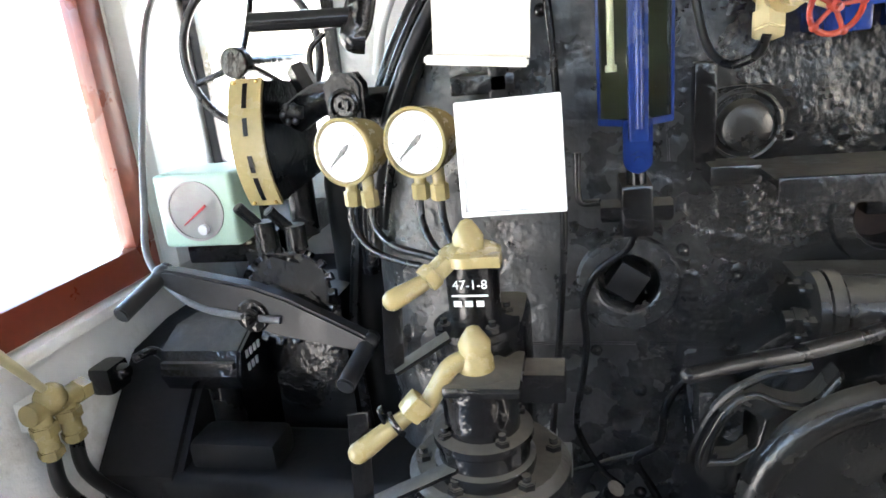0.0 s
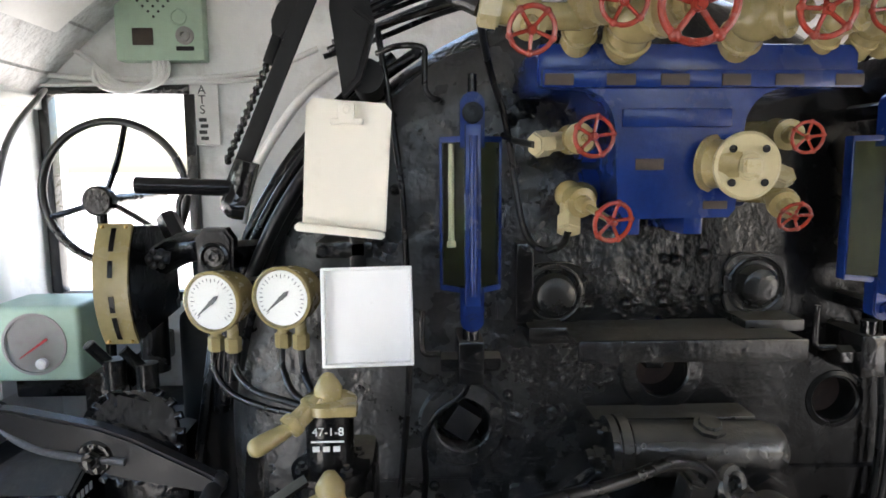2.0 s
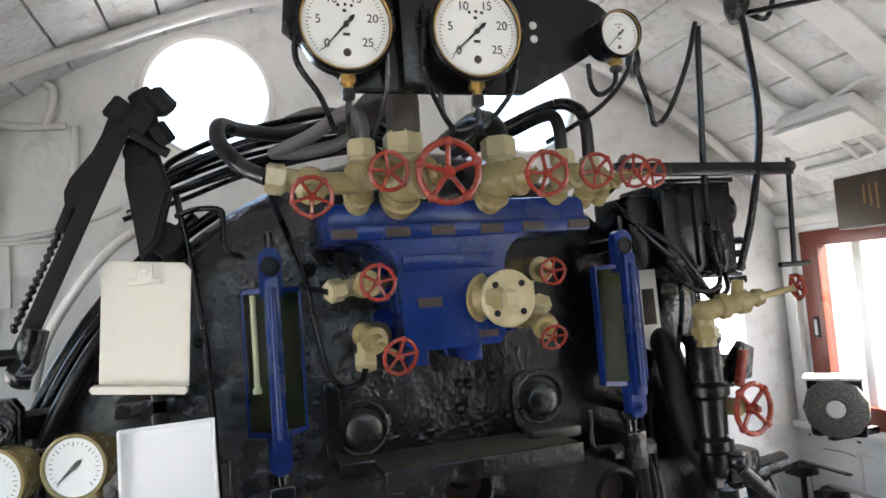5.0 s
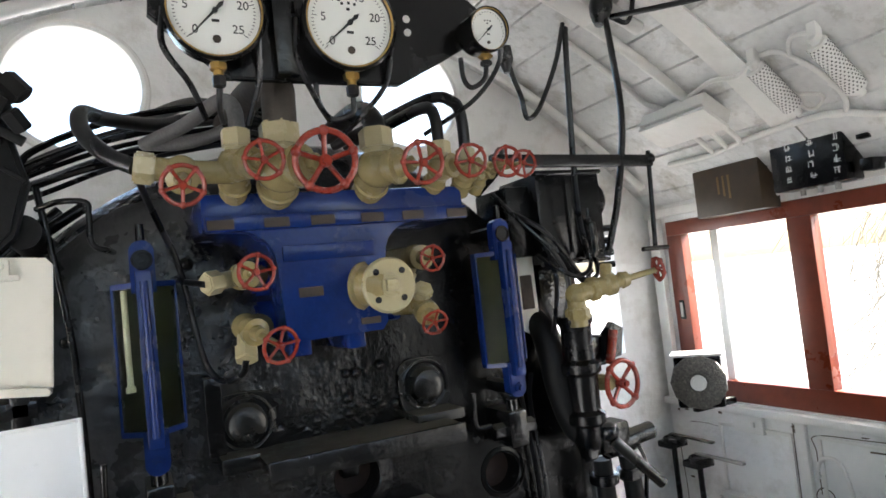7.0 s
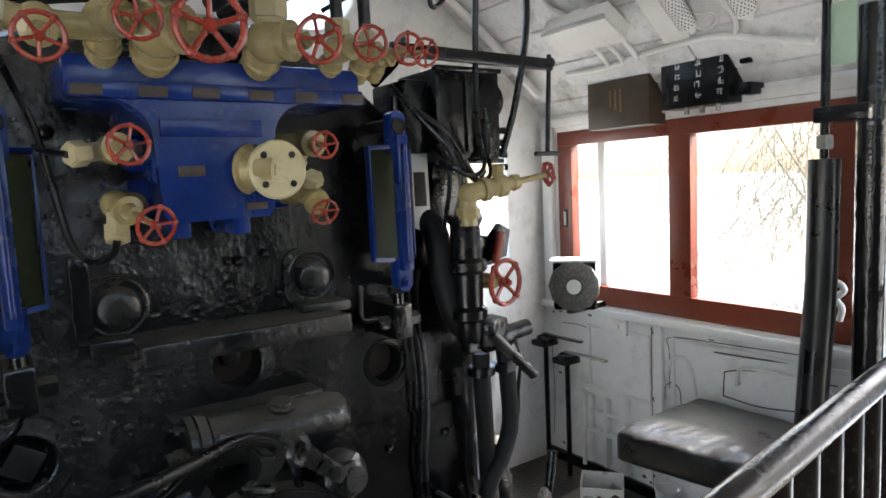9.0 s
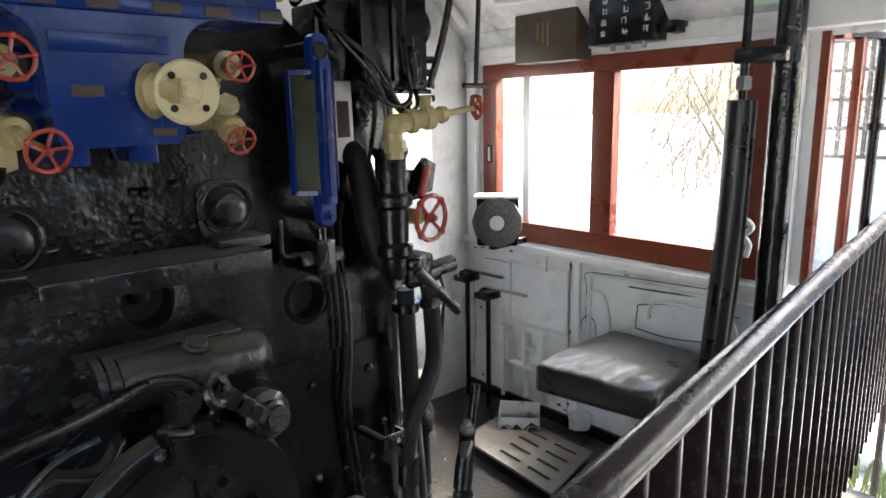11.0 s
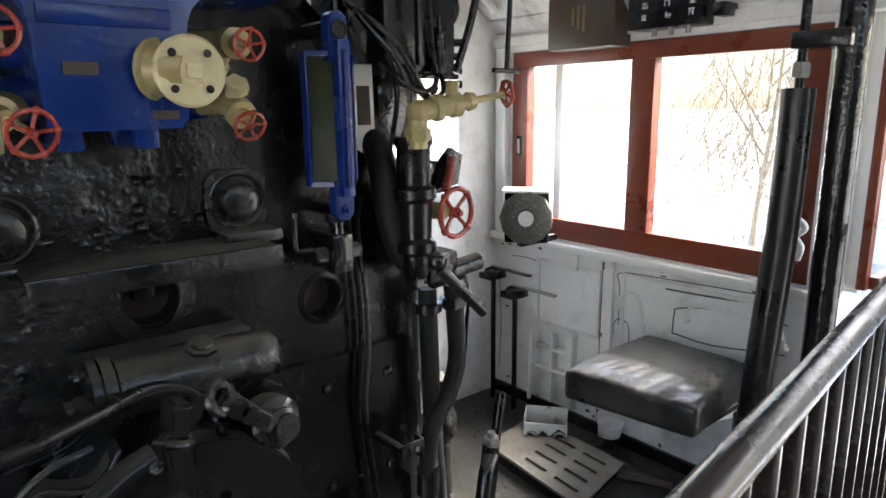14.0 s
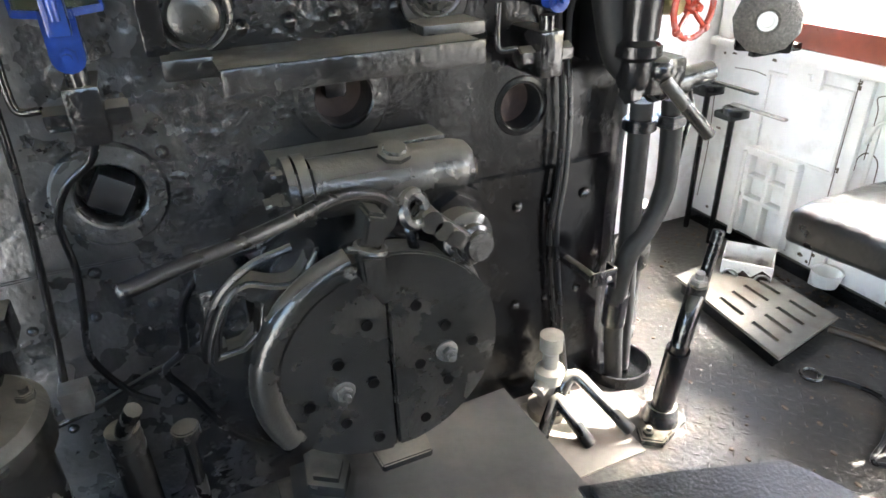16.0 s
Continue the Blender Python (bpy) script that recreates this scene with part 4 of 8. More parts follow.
spun(bm, (0.143, 1.60, 0.638), (0.1, -1, 0.1), [(0, 0.05), (0.045, 0.05), (0.05, 0.044), (0.056, 0.034), (0.07, 0.034), (0.074, 0.026), (0.086, 0.025), (0.086, 0.0)], 22)
part("pivot", bm, DUSTY, fd, "dusty pivot bolt")
bm = B()
slab(bm, [(0.10, 0.70), (0.15, 0.728), (0.20, 0.70), (0.222, 0.64), (0.20, 0.585), (0.14, 0.57), (0.10, 0.60)], "y", 1.60, 1.70, 0.016)
box(bm, (0.12, 1.68, 0.60), (0.2, BY, 0.70), 0.01)
part("pivot_lug", bm, TAR, fd, "rounded cast lug behind the pivot")
bm = B()
ring(bm, (0.055, 1.585, 0.665), (1, -0.4, 0.2), 0.03, 0.009, 22, 8)
part("collar", bm, TAR, fd)
bm = B()
tube(bm, [(-0.362, 1.306, 0.824), (-0.305, 1.33, 0.826), (-0.24, 1.355, 0.826), (-0.168, 1.39, 0.827), (-0.112, 1.425, 0.826), (-0.067, 1.455, 0.812), (-0.028, 1.485, 0.787), (0.007, 1.51, 0.749)], 0.0095, 14)
ball(bm, (-0.362, 1.306, 0.824), 0.0098, 12)
part("lever", bm, CLEAN_BLACK, fd, "long black iron lever with a worn end")
bm = B()
slab(bm, [(-0.07, 1.62), (0.05, 1.62), (0.04, 1.50), (-0.06, 1.50)], "z", 0.228, 0.246, 0.003)
part("catch", bm, BLACK, fd)

fd.location.z -= 0.023

# air cylinder over the door
ac = thing("air_cylinder", (0.04, BY, 0.70), "dusty black air cylinder that works the fire door", "air cylinder")
bm = B()
spun(bm, (-0.075, 1.665, 0.752), (1, 0, -0.03), [(0, 0.047), (0.002, 0.052), (0.26, 0.052), (0.285, 0.046), (0.297, 0.032), (0.3, 0.0)], 32)
part("barrel", bm, DUSTY, ac)
bm = B()
box(bm, (-0.125, 1.70, 0.781), (0.19, BY + 0.004, 0.795), 0.005)
box(bm, (-0.06, 1.69, 0.68), (0.18, BY + 0.004, 0.785), 0.01)
part("mounting_plate", bm, DUSTY, ac)
bm = B()
spun(bm, (-0.118, 1.665, 0.752), (1, 0, 0), [(0, 0.047), (0.004, 0.06), (0.018, 0.06), (0.02, 0.056), (0.022, 0.062), (0.04, 0.062), (0.043, 0.047)], 32)
fl = part("flange", bm, DUSTY, ac)
for k in range(5):
    a = radians(40 + k * 72)
    bm = B()
    bolt_at(bm, (-0.117, 1.665 + 0.045 * math.cos(a), 0.752 + 0.042 * math.sin(a)), (-1, 0, 0), 0.011, 0.010)
    part("bolt", bm, DUSTY, fl)
bm = B()
spun(bm, (0.07, 1.64, 0.797), (0, -0.3, 1), [(0, 0.03), (0.008, 0.03), (0.01, 0.022), (0.016, 0.02), (0.016, 0)], 8)
part("filler_cap", bm, DUSTY, ac)
bm = B()
cyl(bm, (-0.15, 1.66, 0.735), (-0.10, 1.66, 0.74), 0.016)
hexa(bm, (-0.14, 1.66, 0.735), (-0.122, 1.66, 0.735), 0.022)
part("rod_gland", bm, DUSTY, ac)
ac.location += V((-0.02, -0.004, -0.03))

# ---- chart boards ----
cb = thing("chart_board", (-0.6, 1.68, 1.12), "cream-white metal chart board with a clip at its top", "chart board")
bm = B()
pts = [(-0.680, 1.150), (-0.535, 1.132), (-0.522, 1.340), (-0.533, 1.353), (-0.655, 1.363), (-0.668, 1.350)]
slab(bm, pts, "y", 1.655, 1.661, 0.002)
part("plate", bm, CARD, cb)
bm = B()
slab(bm, [(-0.691, 1.1375), (-0.5375, 1.120), (-0.5365, 1.133), (-0.689, 1.151)], "y", 1.632, 1.662, 0.003)
part("bottom_lip", bm, CARD, cb)
bm = B()
box(bm, (-0.626, 1.640, 1.317), (-0.570, 1.652, 1.327), 0.003)
box(bm, (-0.612, 1.640, 1.320), (-0.584, 1.656, 1.354), 0.004)
ring(bm, (-0.598, 1.639, 1.342), (0, 1, 0), 0.006, 0.002, 16, 6)
part("clip", bm, CARD, cb, "painted metal paper clip")
bm = B()
box(bm, (-0.60, 1.66, 1.06), (-0.57, 1.69, 1.16), 0.004)
box(bm, (-0.66, 1.66, 1.085), (-0.56, BY + 0.03, 1.115), 0.005)
part("bracket", bm, BLACK, cb, "black clamp bracket on the boiler")
bm = B()
bolt_at(bm, (-0.645, 1.66, 1.10), (0, -1, 0), 0.012, 0.01)
part("bolt", bm, BLACK, cb)

tm = Matrix.Translation((-0.5615, 1.553, 1.006)) @ pose(0, 0, 0, -8, -1.0, 0) @ Matrix.Diagonal((0.87, 1, 0.845, 1))
tray = thing("white_tray", (-0.558, 1.588, 0.915), "white enamelled metal tray with turned-up rims hung on the boiler", "tray")


def placed(bm, m):
    bm.transform(m)
    return bm


bm = placed(box(B(), (-0.079, -0.002, -0.091), (0.079, 0.003, 0.091), 0.002), tm)
part("tray_bottom", bm, TRAY_WHITE, tray)
for lo, hi in (((-0.084, -0.018, -0.093), (-0.077, 0.003, 0.093)), ((0.077, -0.018, -0.093), (0.084, 0.003, 0.093)), ((-0.084, -0.014, 0.087), (0.084, 0.003, 0.094)), ((-0.084, -0.018, -0.095), (0.084, 0.003, -0.088))):
    part("rim", placed(box(B(), lo, hi, 0.003), tm), TRAY_WHITE, tray)
bm = B()
box(bm, (-0.575, 1.557, 0.985), (-0.545, BY + 0.03, 1.015), 0.004)
part("bracket", bm, BLACK, tray)

# ---- brake gauges ----


def brake_gauge(x, y, z, needle):
    g = thing("brake_gauge", (x, y + 0.03, z - 0.1), "cream cased twin-pipe brake pressure gauge with a white dial", "pressure gauge", "brake gauges")
    bm = B()
    spun(bm, (x, y + 0.07, z), (0, -1, 0), [(0, 0.036), (0.004, 0.044), (0.03, 0.05), (0.058, 0.051), (0.062, 0.054), (0.072, 0.054), (0.074, 0.050), (0.066, 0.047), (0.066, 0.0)], 40)
    part("case", bm, CREAM, g)
    bm = B()
    cyl(bm, (x, y + 0.0035, z), (x, y + 0.0015, z), 0.047, seg=40)
    d = part("dial", bm, DIAL, g, "white dial with fine black divisions")
    for k in range(25):
        a = radians(225 - k * 270 / 24)
        m = Matrix.Translation((x, y + 0.001, z)) @ pose(0, 0, 0, 0, -math.degrees(a), 0)
        r0 = 0.037 if k % 4 else 0.034
        part("scale_mark", placed(box(B(), (r0, -0.0004, -0.0005), (0.041, 0.0002, 0.0005)), m), INK, d)
    m = Matrix.Translation((x, y - 0.0015, z)) @ pose(0, 0, 0, 0, -needle, 0)
    bm = B()
    slab(bm, [(-0.012, -0.004), (-0.02, 0), (-0.012, 0.004), (0.036, 0.0008), (0.036, -0.0008)], "y", -0.0006, 0.0006)
    cyl(bm, (0, 0.004, 0), (0, -0.002, 0), 0.004, seg=12)
    part("needle", placed(bm, m), POINTER, g, "faded grey pointer")
    bm = B()
    cyl(bm, (x, y - 0.0025, z), (x, y - 0.0015, z), 0.048, seg=40)
    gl = part("glass", bm, PANE, g, "clear dial glass")
    gl.visible_shadow = False
    for s in (-0.018, 0.016):
        bm = B()
        cyl(bm, (x + s, y + 0.035, z - 0.044), (x + s, y + 0.035, z - 0.085), 0.010, seg=14)
        hexa(bm, (x + s, y + 0.035, z - 0.068), (x + s, y + 0.035, z - 0.095), 0.0145)
        part("union_nut", bm, CREAM, g, "cream hexagon union")
    bm = B()
    box(bm, (x - 0.015, y + 0.06, z - 0.02), (x + 0.015, BY + 0.09, z + 0.02), 0.004)
    part("bracket", bm, BLACK, g)
    g.rotation_euler = (0, 0, radians(-17))
    return g


brake_gauge(-0.822, 1.615, 1.018, 222)
brake_gauge(-0.700, 1.595, 1.028, 222)
for k, pts in enumerate(([(-0.84, 1.65, 0.93), (-0.84, 1.645, 0.89), (-0.805, 1.62, 0.857), (-0.74, 1.58, 0.845), (-0.66, 1.54, 0.84), (-0.60, 1.52, 0.80)],
                         [(-0.806, 1.65, 0.93), (-0.80, 1.64, 0.888), (-0.76, 1.60, 0.867), (-0.70, 1.57, 0.858), (-0.64, 1.54, 0.845), (-0.60, 1.52, 0.79)],
                         [(-0.718, 1.63, 0.94), (-0.715, 1.62, 0.90), (-0.69, 1.58, 0.868), (-0.65, 1.55, 0.85), (-0.60, 1.52, 0.80)],
                         [(-0.684, 1.63, 0.94), (-0.68, 1.62, 0.90), (-0.66, 1.58, 0.872), (-0.63, 1.55, 0.85), (-0.59, 1.52, 0.79)])):
    solo("gauge_pipe", tube(B(), pts, 0.0062), RUBBER, "black bent pipe from a brake gauge to the brake valve", "pipe", "gauge pipes")

# ---- brake valves ----


def brake_valve(cap, grip, top_z, base_z, neck_r, body_r, upper):
    x, y, zc = cap
    bv = thing("brake_valve", (x, y, base_z), "black brake valve with a cream lever handle" if upper else "dusty black brake valve with a bent cream lever handle", "brake valve", "brake valves")
    bm = B()
    spun(bm, (x, y, zc - 0.045), (0, 0, 1), [(0, 0.014), (0.01, 0.02), (0.03, 0.021), (0.04, 0.015), (0.05, 0.008), (0.053, 0.0)], 20)
    g = V(grip)
    c = V((x, y, zc - 0.035))
    mid1, mid2 = c.lerp(g, 0.33) + V((0, 0, 0.006 if upper else 0.012)), c.lerp(g, 0.55) + V((0, 0, -0.004))
    if upper:
        strap(bm, c + V((0.012, 0.008, 0.0)), c.lerp(g, 0.16) + V((0, 0, 0.010)), 0.030, 0.014, bev=0.005)
        strap(bm, c.lerp(g, 0.12) + V((0, 0, 0.012)), mid1 + V((0, 0, -0.004)), 0.026, 0.013, bev=0.005)
        strap(bm, mid1.lerp(c, 0.15), mid2, 0.025, 0.022, bev=0.005)
    else:
        spun(bm, (x, y, zc - 0.060), (0, 0, 1), [(0, 0.020), (0.008, 0.024), (0.024, 0.023), (0.034, 0.019)], 20)
        tube(bm, [c + V((0, 0, -0.006)), c.lerp(g, 0.12) + V((0, 0, 0.010)), c.lerp(g, 0.24) + V((0, 0, 0.012)), c.lerp(g, 0.36) + V((0, 0, -0.004)), c.lerp(g, 0.46) + V((0, 0, -0.012)), mid2], 0.0125, 14)
    strap(bm, mid1.lerp(mid2, 0.55), mid2.lerp(g, 0.1), 0.031, 0.028, bev=0.006)
    tube(bm, [mid2, mid2.lerp(g, 0.2), mid2.lerp(g, 0.7), g], 0.0118, 14, radii=lambda t: 0.8 + 0.38 * min(1, t * 1.3))
    ball(bm, g, 0.0138, 14)
    part("lever_handle", bm, CREAM, bv, "cream painted lever handle")
    if not upper:
        bm = B()
        ring(bm, mid2.lerp(g, 0.3), g - mid2, 0.0145, 0.004, 22, 8)
        strap(bm, mid2.lerp(g, 0.3) + V((-0.012, -0.004, 0.004)), mid2.lerp(g, 0.3) + V((-0.018, -0.004, 0.026)), 0.012, 0.005)
        part("clip_band", bm, BLACK, bv, "black iron clip round the handle")
    if upper:
        bm = B()
        spun(bm, (x, y + 0.006, top_z - 0.012), (0, 0, 1), [(0, 0.036), (0.003, 0.042), (0.016, 0.042), (0.02, 0.036), (0.022, 0)], 28)
        box(bm, (x - 0.002, y - 0.035, top_z - 0.010), (x + 0.045, y - 0.01, top_z + 0.006), 0.004)
        part("cap_plate", bm, CREAM, bv, "cream notched cap plate")
    bm = B()
    spun(bm, (x, y + 0.01, base_z), (0, 0, 1), [(0, body_r * 1.02), (0.02, body_r * 1.1), (0.03, body_r * 1.1), (0.034, body_r), (0.055, body_r), (0.06, body_r * 1.08), (0.07, body_r * 1.08), (0.074, neck_r), (top_z - 0.01 - base_z, neck_r), (top_z - base_z, neck_r * 0.7)], 30)
    body = part("valve_body", bm, CLEAN_BLACK if upper else BLACK, bv)
    for k in range(4):
        a = radians(35 + 90 * k)
        bm = B()
        bolt_at(bm, (x + body_r * 0.88 * math.cos(a), y + 0.01 + body_r * 0.88 * math.sin(a), base_z + 0.070), (0, 0, 1), 0.010, 0.009)
        part("bolt", bm, BLACK, body)
    return bv


b1 = brake_valve((-0.597, 1.455, 0.945), (-0.687, 1.385, 0.869), 0.905, 0.735, 0.036, 0.055, True)
for z, wd in ((0.874, 0.0), (0.851, 1.0)):
    if not wd:
        words("47-1-8", 0.0175, CHALK, (-0.595, 1.4275, 0.871), FACE, "lettering", b1, "white hand-painted figures")
    else:
        bm = B()
        box(bm, (-0.62, 1.4275, 0.855), (-0.572, 1.4285, 0.8575))
        part("underline", bm, CHALK, b1)
        for k in range(3):
            bm = B()
            box(bm, (-0.618 + k * 0.015, 1.4275, 0.841), (-0.608 + k * 0.015, 1.4285, 0.849))
            part("lettering", bm, CHALK, b1, "unreadable white marks")
b2 = brake_valve((-0.588, 1.385, 0.826), (-0.732, 1.31, 0.696), 0.775, 0.615, 0.05, 0.062, False)
bm = B()
box(bm, (-0.628, 1.345, 0.752), (-0.53, 1.45, 0.768), 0.006)
part("square_top", bm, DUSTY, b2, "dusty square top plate")
bm = B()
box(bm, (-0.542, 1.40, 0.715), (-0.478, 1.45, 0.757), 0.004)
part("side_box", bm, BLACK, b2)
# handle stops
for b, p0, p1, up in ((b1, (-0.625, 1.41, 0.808), (-0.695, 1.38, 0.772), 0.06), (b2, (-0.62, 1.35, 0.652), (-0.735, 1.31, 0.615), 0.10)):
    bm = B()
    q = V(p1) - V(p0)
    strap(bm, p0, p1, 0.026, 0.006)
    strap(bm, V(p1) + V((0, 0, -0.003)), V(p1) + V((0.004, 0.012, up + 0.03)), 0.026, 0.005, up=(0.4, -0.9, 0.1))
    part("handle_stop", bm, BLACK, b, "bent iron handle stop")
for b in (b1, b2):
    b.location += V((-0.018, 0.0, -0.008))
ped = thing("brake_stand", (-0.585, 1.42, 0), "dusty black cylindrical brake pedestal standing on the floor", "pedestal")
bm = B()
spun(bm, (-0.588, 1.42, 0.0), (0, 0, 1), [(0, 0.13), (0.03, 0.13), (0.04, 0.1), (0.2, 0.095), (0.54, 0.095), (0.56, 0.11), (0.605, 0.112), (0.617, 0.10), (0.617, 0)], 36)
part("column", bm, DUSTY, ped)
for k in range(6):
    a = radians(10 + 60 * k)
    bm = B()
    bolt_at(bm, (-0.588 + 0.09 * math.cos(a), 1.42 + 0.09 * math.sin(a), 0.614), (0, 0, 1), 0.012, 0.012)
    part("bolt", bm, DUSTY, ped)
bm = B()
box(bm, (-0.65, 1.46, 0.0), (-0.53, 1.58, 0.80), 0.02)
cyl(bm, (-0.595, 1.465, 0.70), (-0.595, 1.465, 0.74), 0.055)
part("upper_column", bm, BLACK, ped)

ped.location.x -= 0.018

# ---- reversing gear, crank and quadrant ----
rv = thing("reversing_crank", (-1.1, 1.78, 0.0), "black double-handled reversing crank on its stand", "reversing gear")
bm = B()
A0, A1 = V((-1.272, 1.72, 0.792)), V((-0.868, 1.72, 0.644))
hub = V((-1.087, 1.72, 0.708))
d = (A1 - A0).normalized()
n = V((d.z, 0, -d.x)) * -1
prof = []
for t, w in ((0, 0.014), (0.08, 0.022), (0.44, 0.042), (0.6, 0.04), (0.93, 0.02), (1.0, 0.014)):
    p = A0.lerp(A1, t)
    prof.append((p + n * w, p - n * w))
outline = [(a.x, a.z) for a, b in prof] + [(b.x, b.z) for a, b in prof[::-1]]
slab(bm, outline, "y", 1.70, 1.735, 0.005)
part("crank_arm", bm, WORN, rv, "worn black tapered crank arm")
for p, tip in ((A0, V((-1.289, 1.60, 0.754))), (A1, V((-0.881, 1.60, 0.614)))):
    bm = B()
    cyl(bm, p + V((0, 0.02, 0.004)), tip, 0.0165, seg=18, bev=0.003)
    ball(bm, p + V((0, -0.005, 0)), 0.019, 12)
    part("handle", bm, WORN, rv, "worn round crank handle")
bm = B()
spun(bm, hub + V((0, 0.01, 0)), (0, -1, 0), [(0, 0.034), (0.03, 0.034), (0.036, 0.03), (0.036, 0)], 24)
bolt_at(bm, hub + V((0, -0.026, 0)), (0, -1, 0), 0.018, 0.014)
part("hub", bm, BLACK, rv)
bm = B()
spun(bm, hub + V((0, 0.17, 0)), (0, -1, 0), [(0, 0.04), (0.05, 0.085), (0.07, 0.085), (0.075, 0.03), (0.16, 0.026)], 30)
part("bearing", bm, BLACK, rv)
bm = B()
box(bm, (-1.17, 1.88, 0.0), (-0.98, 2.06, 0.68), 0.02)
part("stand", bm, BLACK, rv)
gq = V((0.12, -0.9, 0.42)).normalized()
gc = V((-1.058, 1.79, 0.715))
gx = gq.cross(V((0, 0, 1))).normalized()
gz = gx.cross(gq)
bm = B()
cyl(bm, gc, gc - gq * 0.03, 0.088, seg=36, bev=0.003)
gear = part("gear_disc", bm, BLACK, rv, "black toothed locking disc")
for k in range(18):
    a = 2 * math.pi * k / 18
    o = gx * math.cos(a) + gz * math.sin(a)
    part("tooth", strap(B(), gc - gq * 0.014 + o * 0.082, gc - gq * 0.014 + o * 0.1, 0.015, 0.026, up=gq), BLACK, gear)
for x, z in ((-1.10, 0.86), (-1.035, 0.85)):
    bm = B()
    cyl(bm, (x, 1.83, 0.80), (x, 1.83, z), 0.022, seg=14)
    cyl(bm, (x - 0.01, 1.83, z - 0.01), (x - 0.035, 1.80, z + 0.04), 0.012, seg=12, bev=0.002)
    part("catch_pin", bm, DUSTY, rv)
for y in (1.78,):
    bx = thing("relay_case", (-1.24, y, 0.50), "black flat-sided relay case with white painted marks", "relay case")
    bm = B()
    slab(bm, [(1.77, 0.51), (1.75, 0.55), (1.77, 0.60), (1.84, 0.63), (1.94, 0.625), (1.94, 0.48), (1.83, 0.48)], "x", -1.365, -1.175, 0.006)
    part("case", bm, BLACK, bx)
    for z, k0 in ((0.585, 0), (0.555, 1)):
        for k in range(4 - k0):
            bm = B()
            box(bm, (-1.1755, 1.79 + k * 0.017, z - 0.012), (-1.1735, 1.80 + k * 0.017, z + 0.004))
            part("lettering", bm, CHALK, bx, "unreadable white marks")
    bm = B()
    cyl(bm, (-1.28, 1.85, 0.0), (-1.28, 1.85, 0.505), 0.035)
    part("foot", bm, CLEAN_BLACK, bx)
    bm = B()
    box(bm, (-1.355, 1.75, 0.565), (-1.185, 1.766, 0.58), 0.003)
    part("ridge", bm, DUSTY, bx)

rc = thing("reverser_casing", (-1.0, 2.2, 0.0), "black sheet casing and blocks behind the reversing gear", "casing")
bm = B()
box(bm, (-1.02, 1.96, 0.0), (-0.865, 2.385, 0.93), 0.03, seg=3)
part("tall_case", bm, MATTE, rc)
bm = B()
box(bm, (-1.30, 2.16, 0.0), (-1.02, 2.385, 0.62), 0.03, seg=3)
part("low_case", bm, MATTE, rc)
bm = B()
slab(bm, [(1.665, 0.0), (1.665, 0.36), (1.76, 0.46), (1.86, 0.56), (2.0, 0.58), (2.19, 0.58), (2.19, 0.0)], "x", -1.515, -1.31, 0.015)
part("side_case", bm, MATTE, rc)
bm = B()
tube(bm, [(-0.93, 1.95, 0.90), (-0.94, 1.90, 0.75), (-0.96, 1.88, 0.55), (-0.95, 1.88, 0.2)], 0.012, 8)
part("pipe", bm, RUBBER, rc)
bm = B()
box(bm, (-1.37, 1.66, 0.0), (-0.80, 1.88, 0.36), 0.03, seg=3)
cyl(bm, (-1.0, 1.67, 0.24), (-1.0, 1.64, 0.24), 0.06, seg=24, bev=0.006)
box(bm, (-1.30, 1.70, 0.35), (-1.10, 1.80, 0.42), 0.02)
solo("floor_casing", bm, MATTE, "low black machinery casing on the floor below the crank", "casing")
sec = thing("valve_quadrant", (-1.05, 1.9, 0.86), "cream faced slotted quadrant with a black cheek plate", "quadrant")
SC, SR = V((0, 1.945, 1.02)), 0.205
bm = B()
angs = np.linspace(radians(-34), radians(36), 15)
outl = [(SC.y - SR * math.cos(a), SC.z + SR * math.sin(a)) for a in angs] + [(SC.y - (SR - 0.008) * math.cos(a), SC.z + (SR - 0.008) * math.sin(a)) for a in angs[::-1]]
slab(bm, outl, "x", -1.088, -1.024)
face = part("quadrant_face", bm, CREAM, sec, "cream painted curved scale plate")
for a0, a1 in ((radians(20), radians(33)), (radians(6), radians(15)), (radians(-13), radians(-4)), (radians(-30), radians(-16))):
    bm = B()
    aa = np.linspace(a0, a1, 6)
    slab(bm, [(SC.y - (SR + 0.0015) * math.cos(a), SC.z + (SR + 0.0015) * math.sin(a)) for a in aa] + [(SC.y - (SR - 0.002) * math.cos(a), SC.z + (SR - 0.002) * math.sin(a)) for a in aa[::-1]], "x", -1.06, -1.051)
    part("slot", bm, CLEAN_BLACK, face, "dark narrow slot")
for a in (-32, 34):
    for x in (-1.078, -1.034):
        bm = B()
        ball(bm, (x, SC.y - (SR + 0.001) * math.cos(radians(a)), SC.z + SR * math.sin(radians(a))), 0.004, 8)
        part("screw", bm, BRASS, face)
bm = B()
slab(bm, [(SC.y - (SR - 0.01) * math.cos(a), SC.z + (SR - 0.01) * math.sin(a)) for a in angs] + [(1.99, 1.12), (2.0, 0.93)], "x", -1.082, -1.022)
part("cheek_plate", bm, CLEAN_BLACK, sec)
bm = B()
cyl(bm, (-1.06, 1.94, 0.80), (-1.06, 1.94, 1.0), 0.03)
part("stem", bm, CLEAN_BLACK, sec)
bm = B()
tube(bm, [(-1.022, 1.84, 1.06), (-0.99, 1.80, 1.075), (-0.965, 1.80, 1.07)], 0.012, 10)
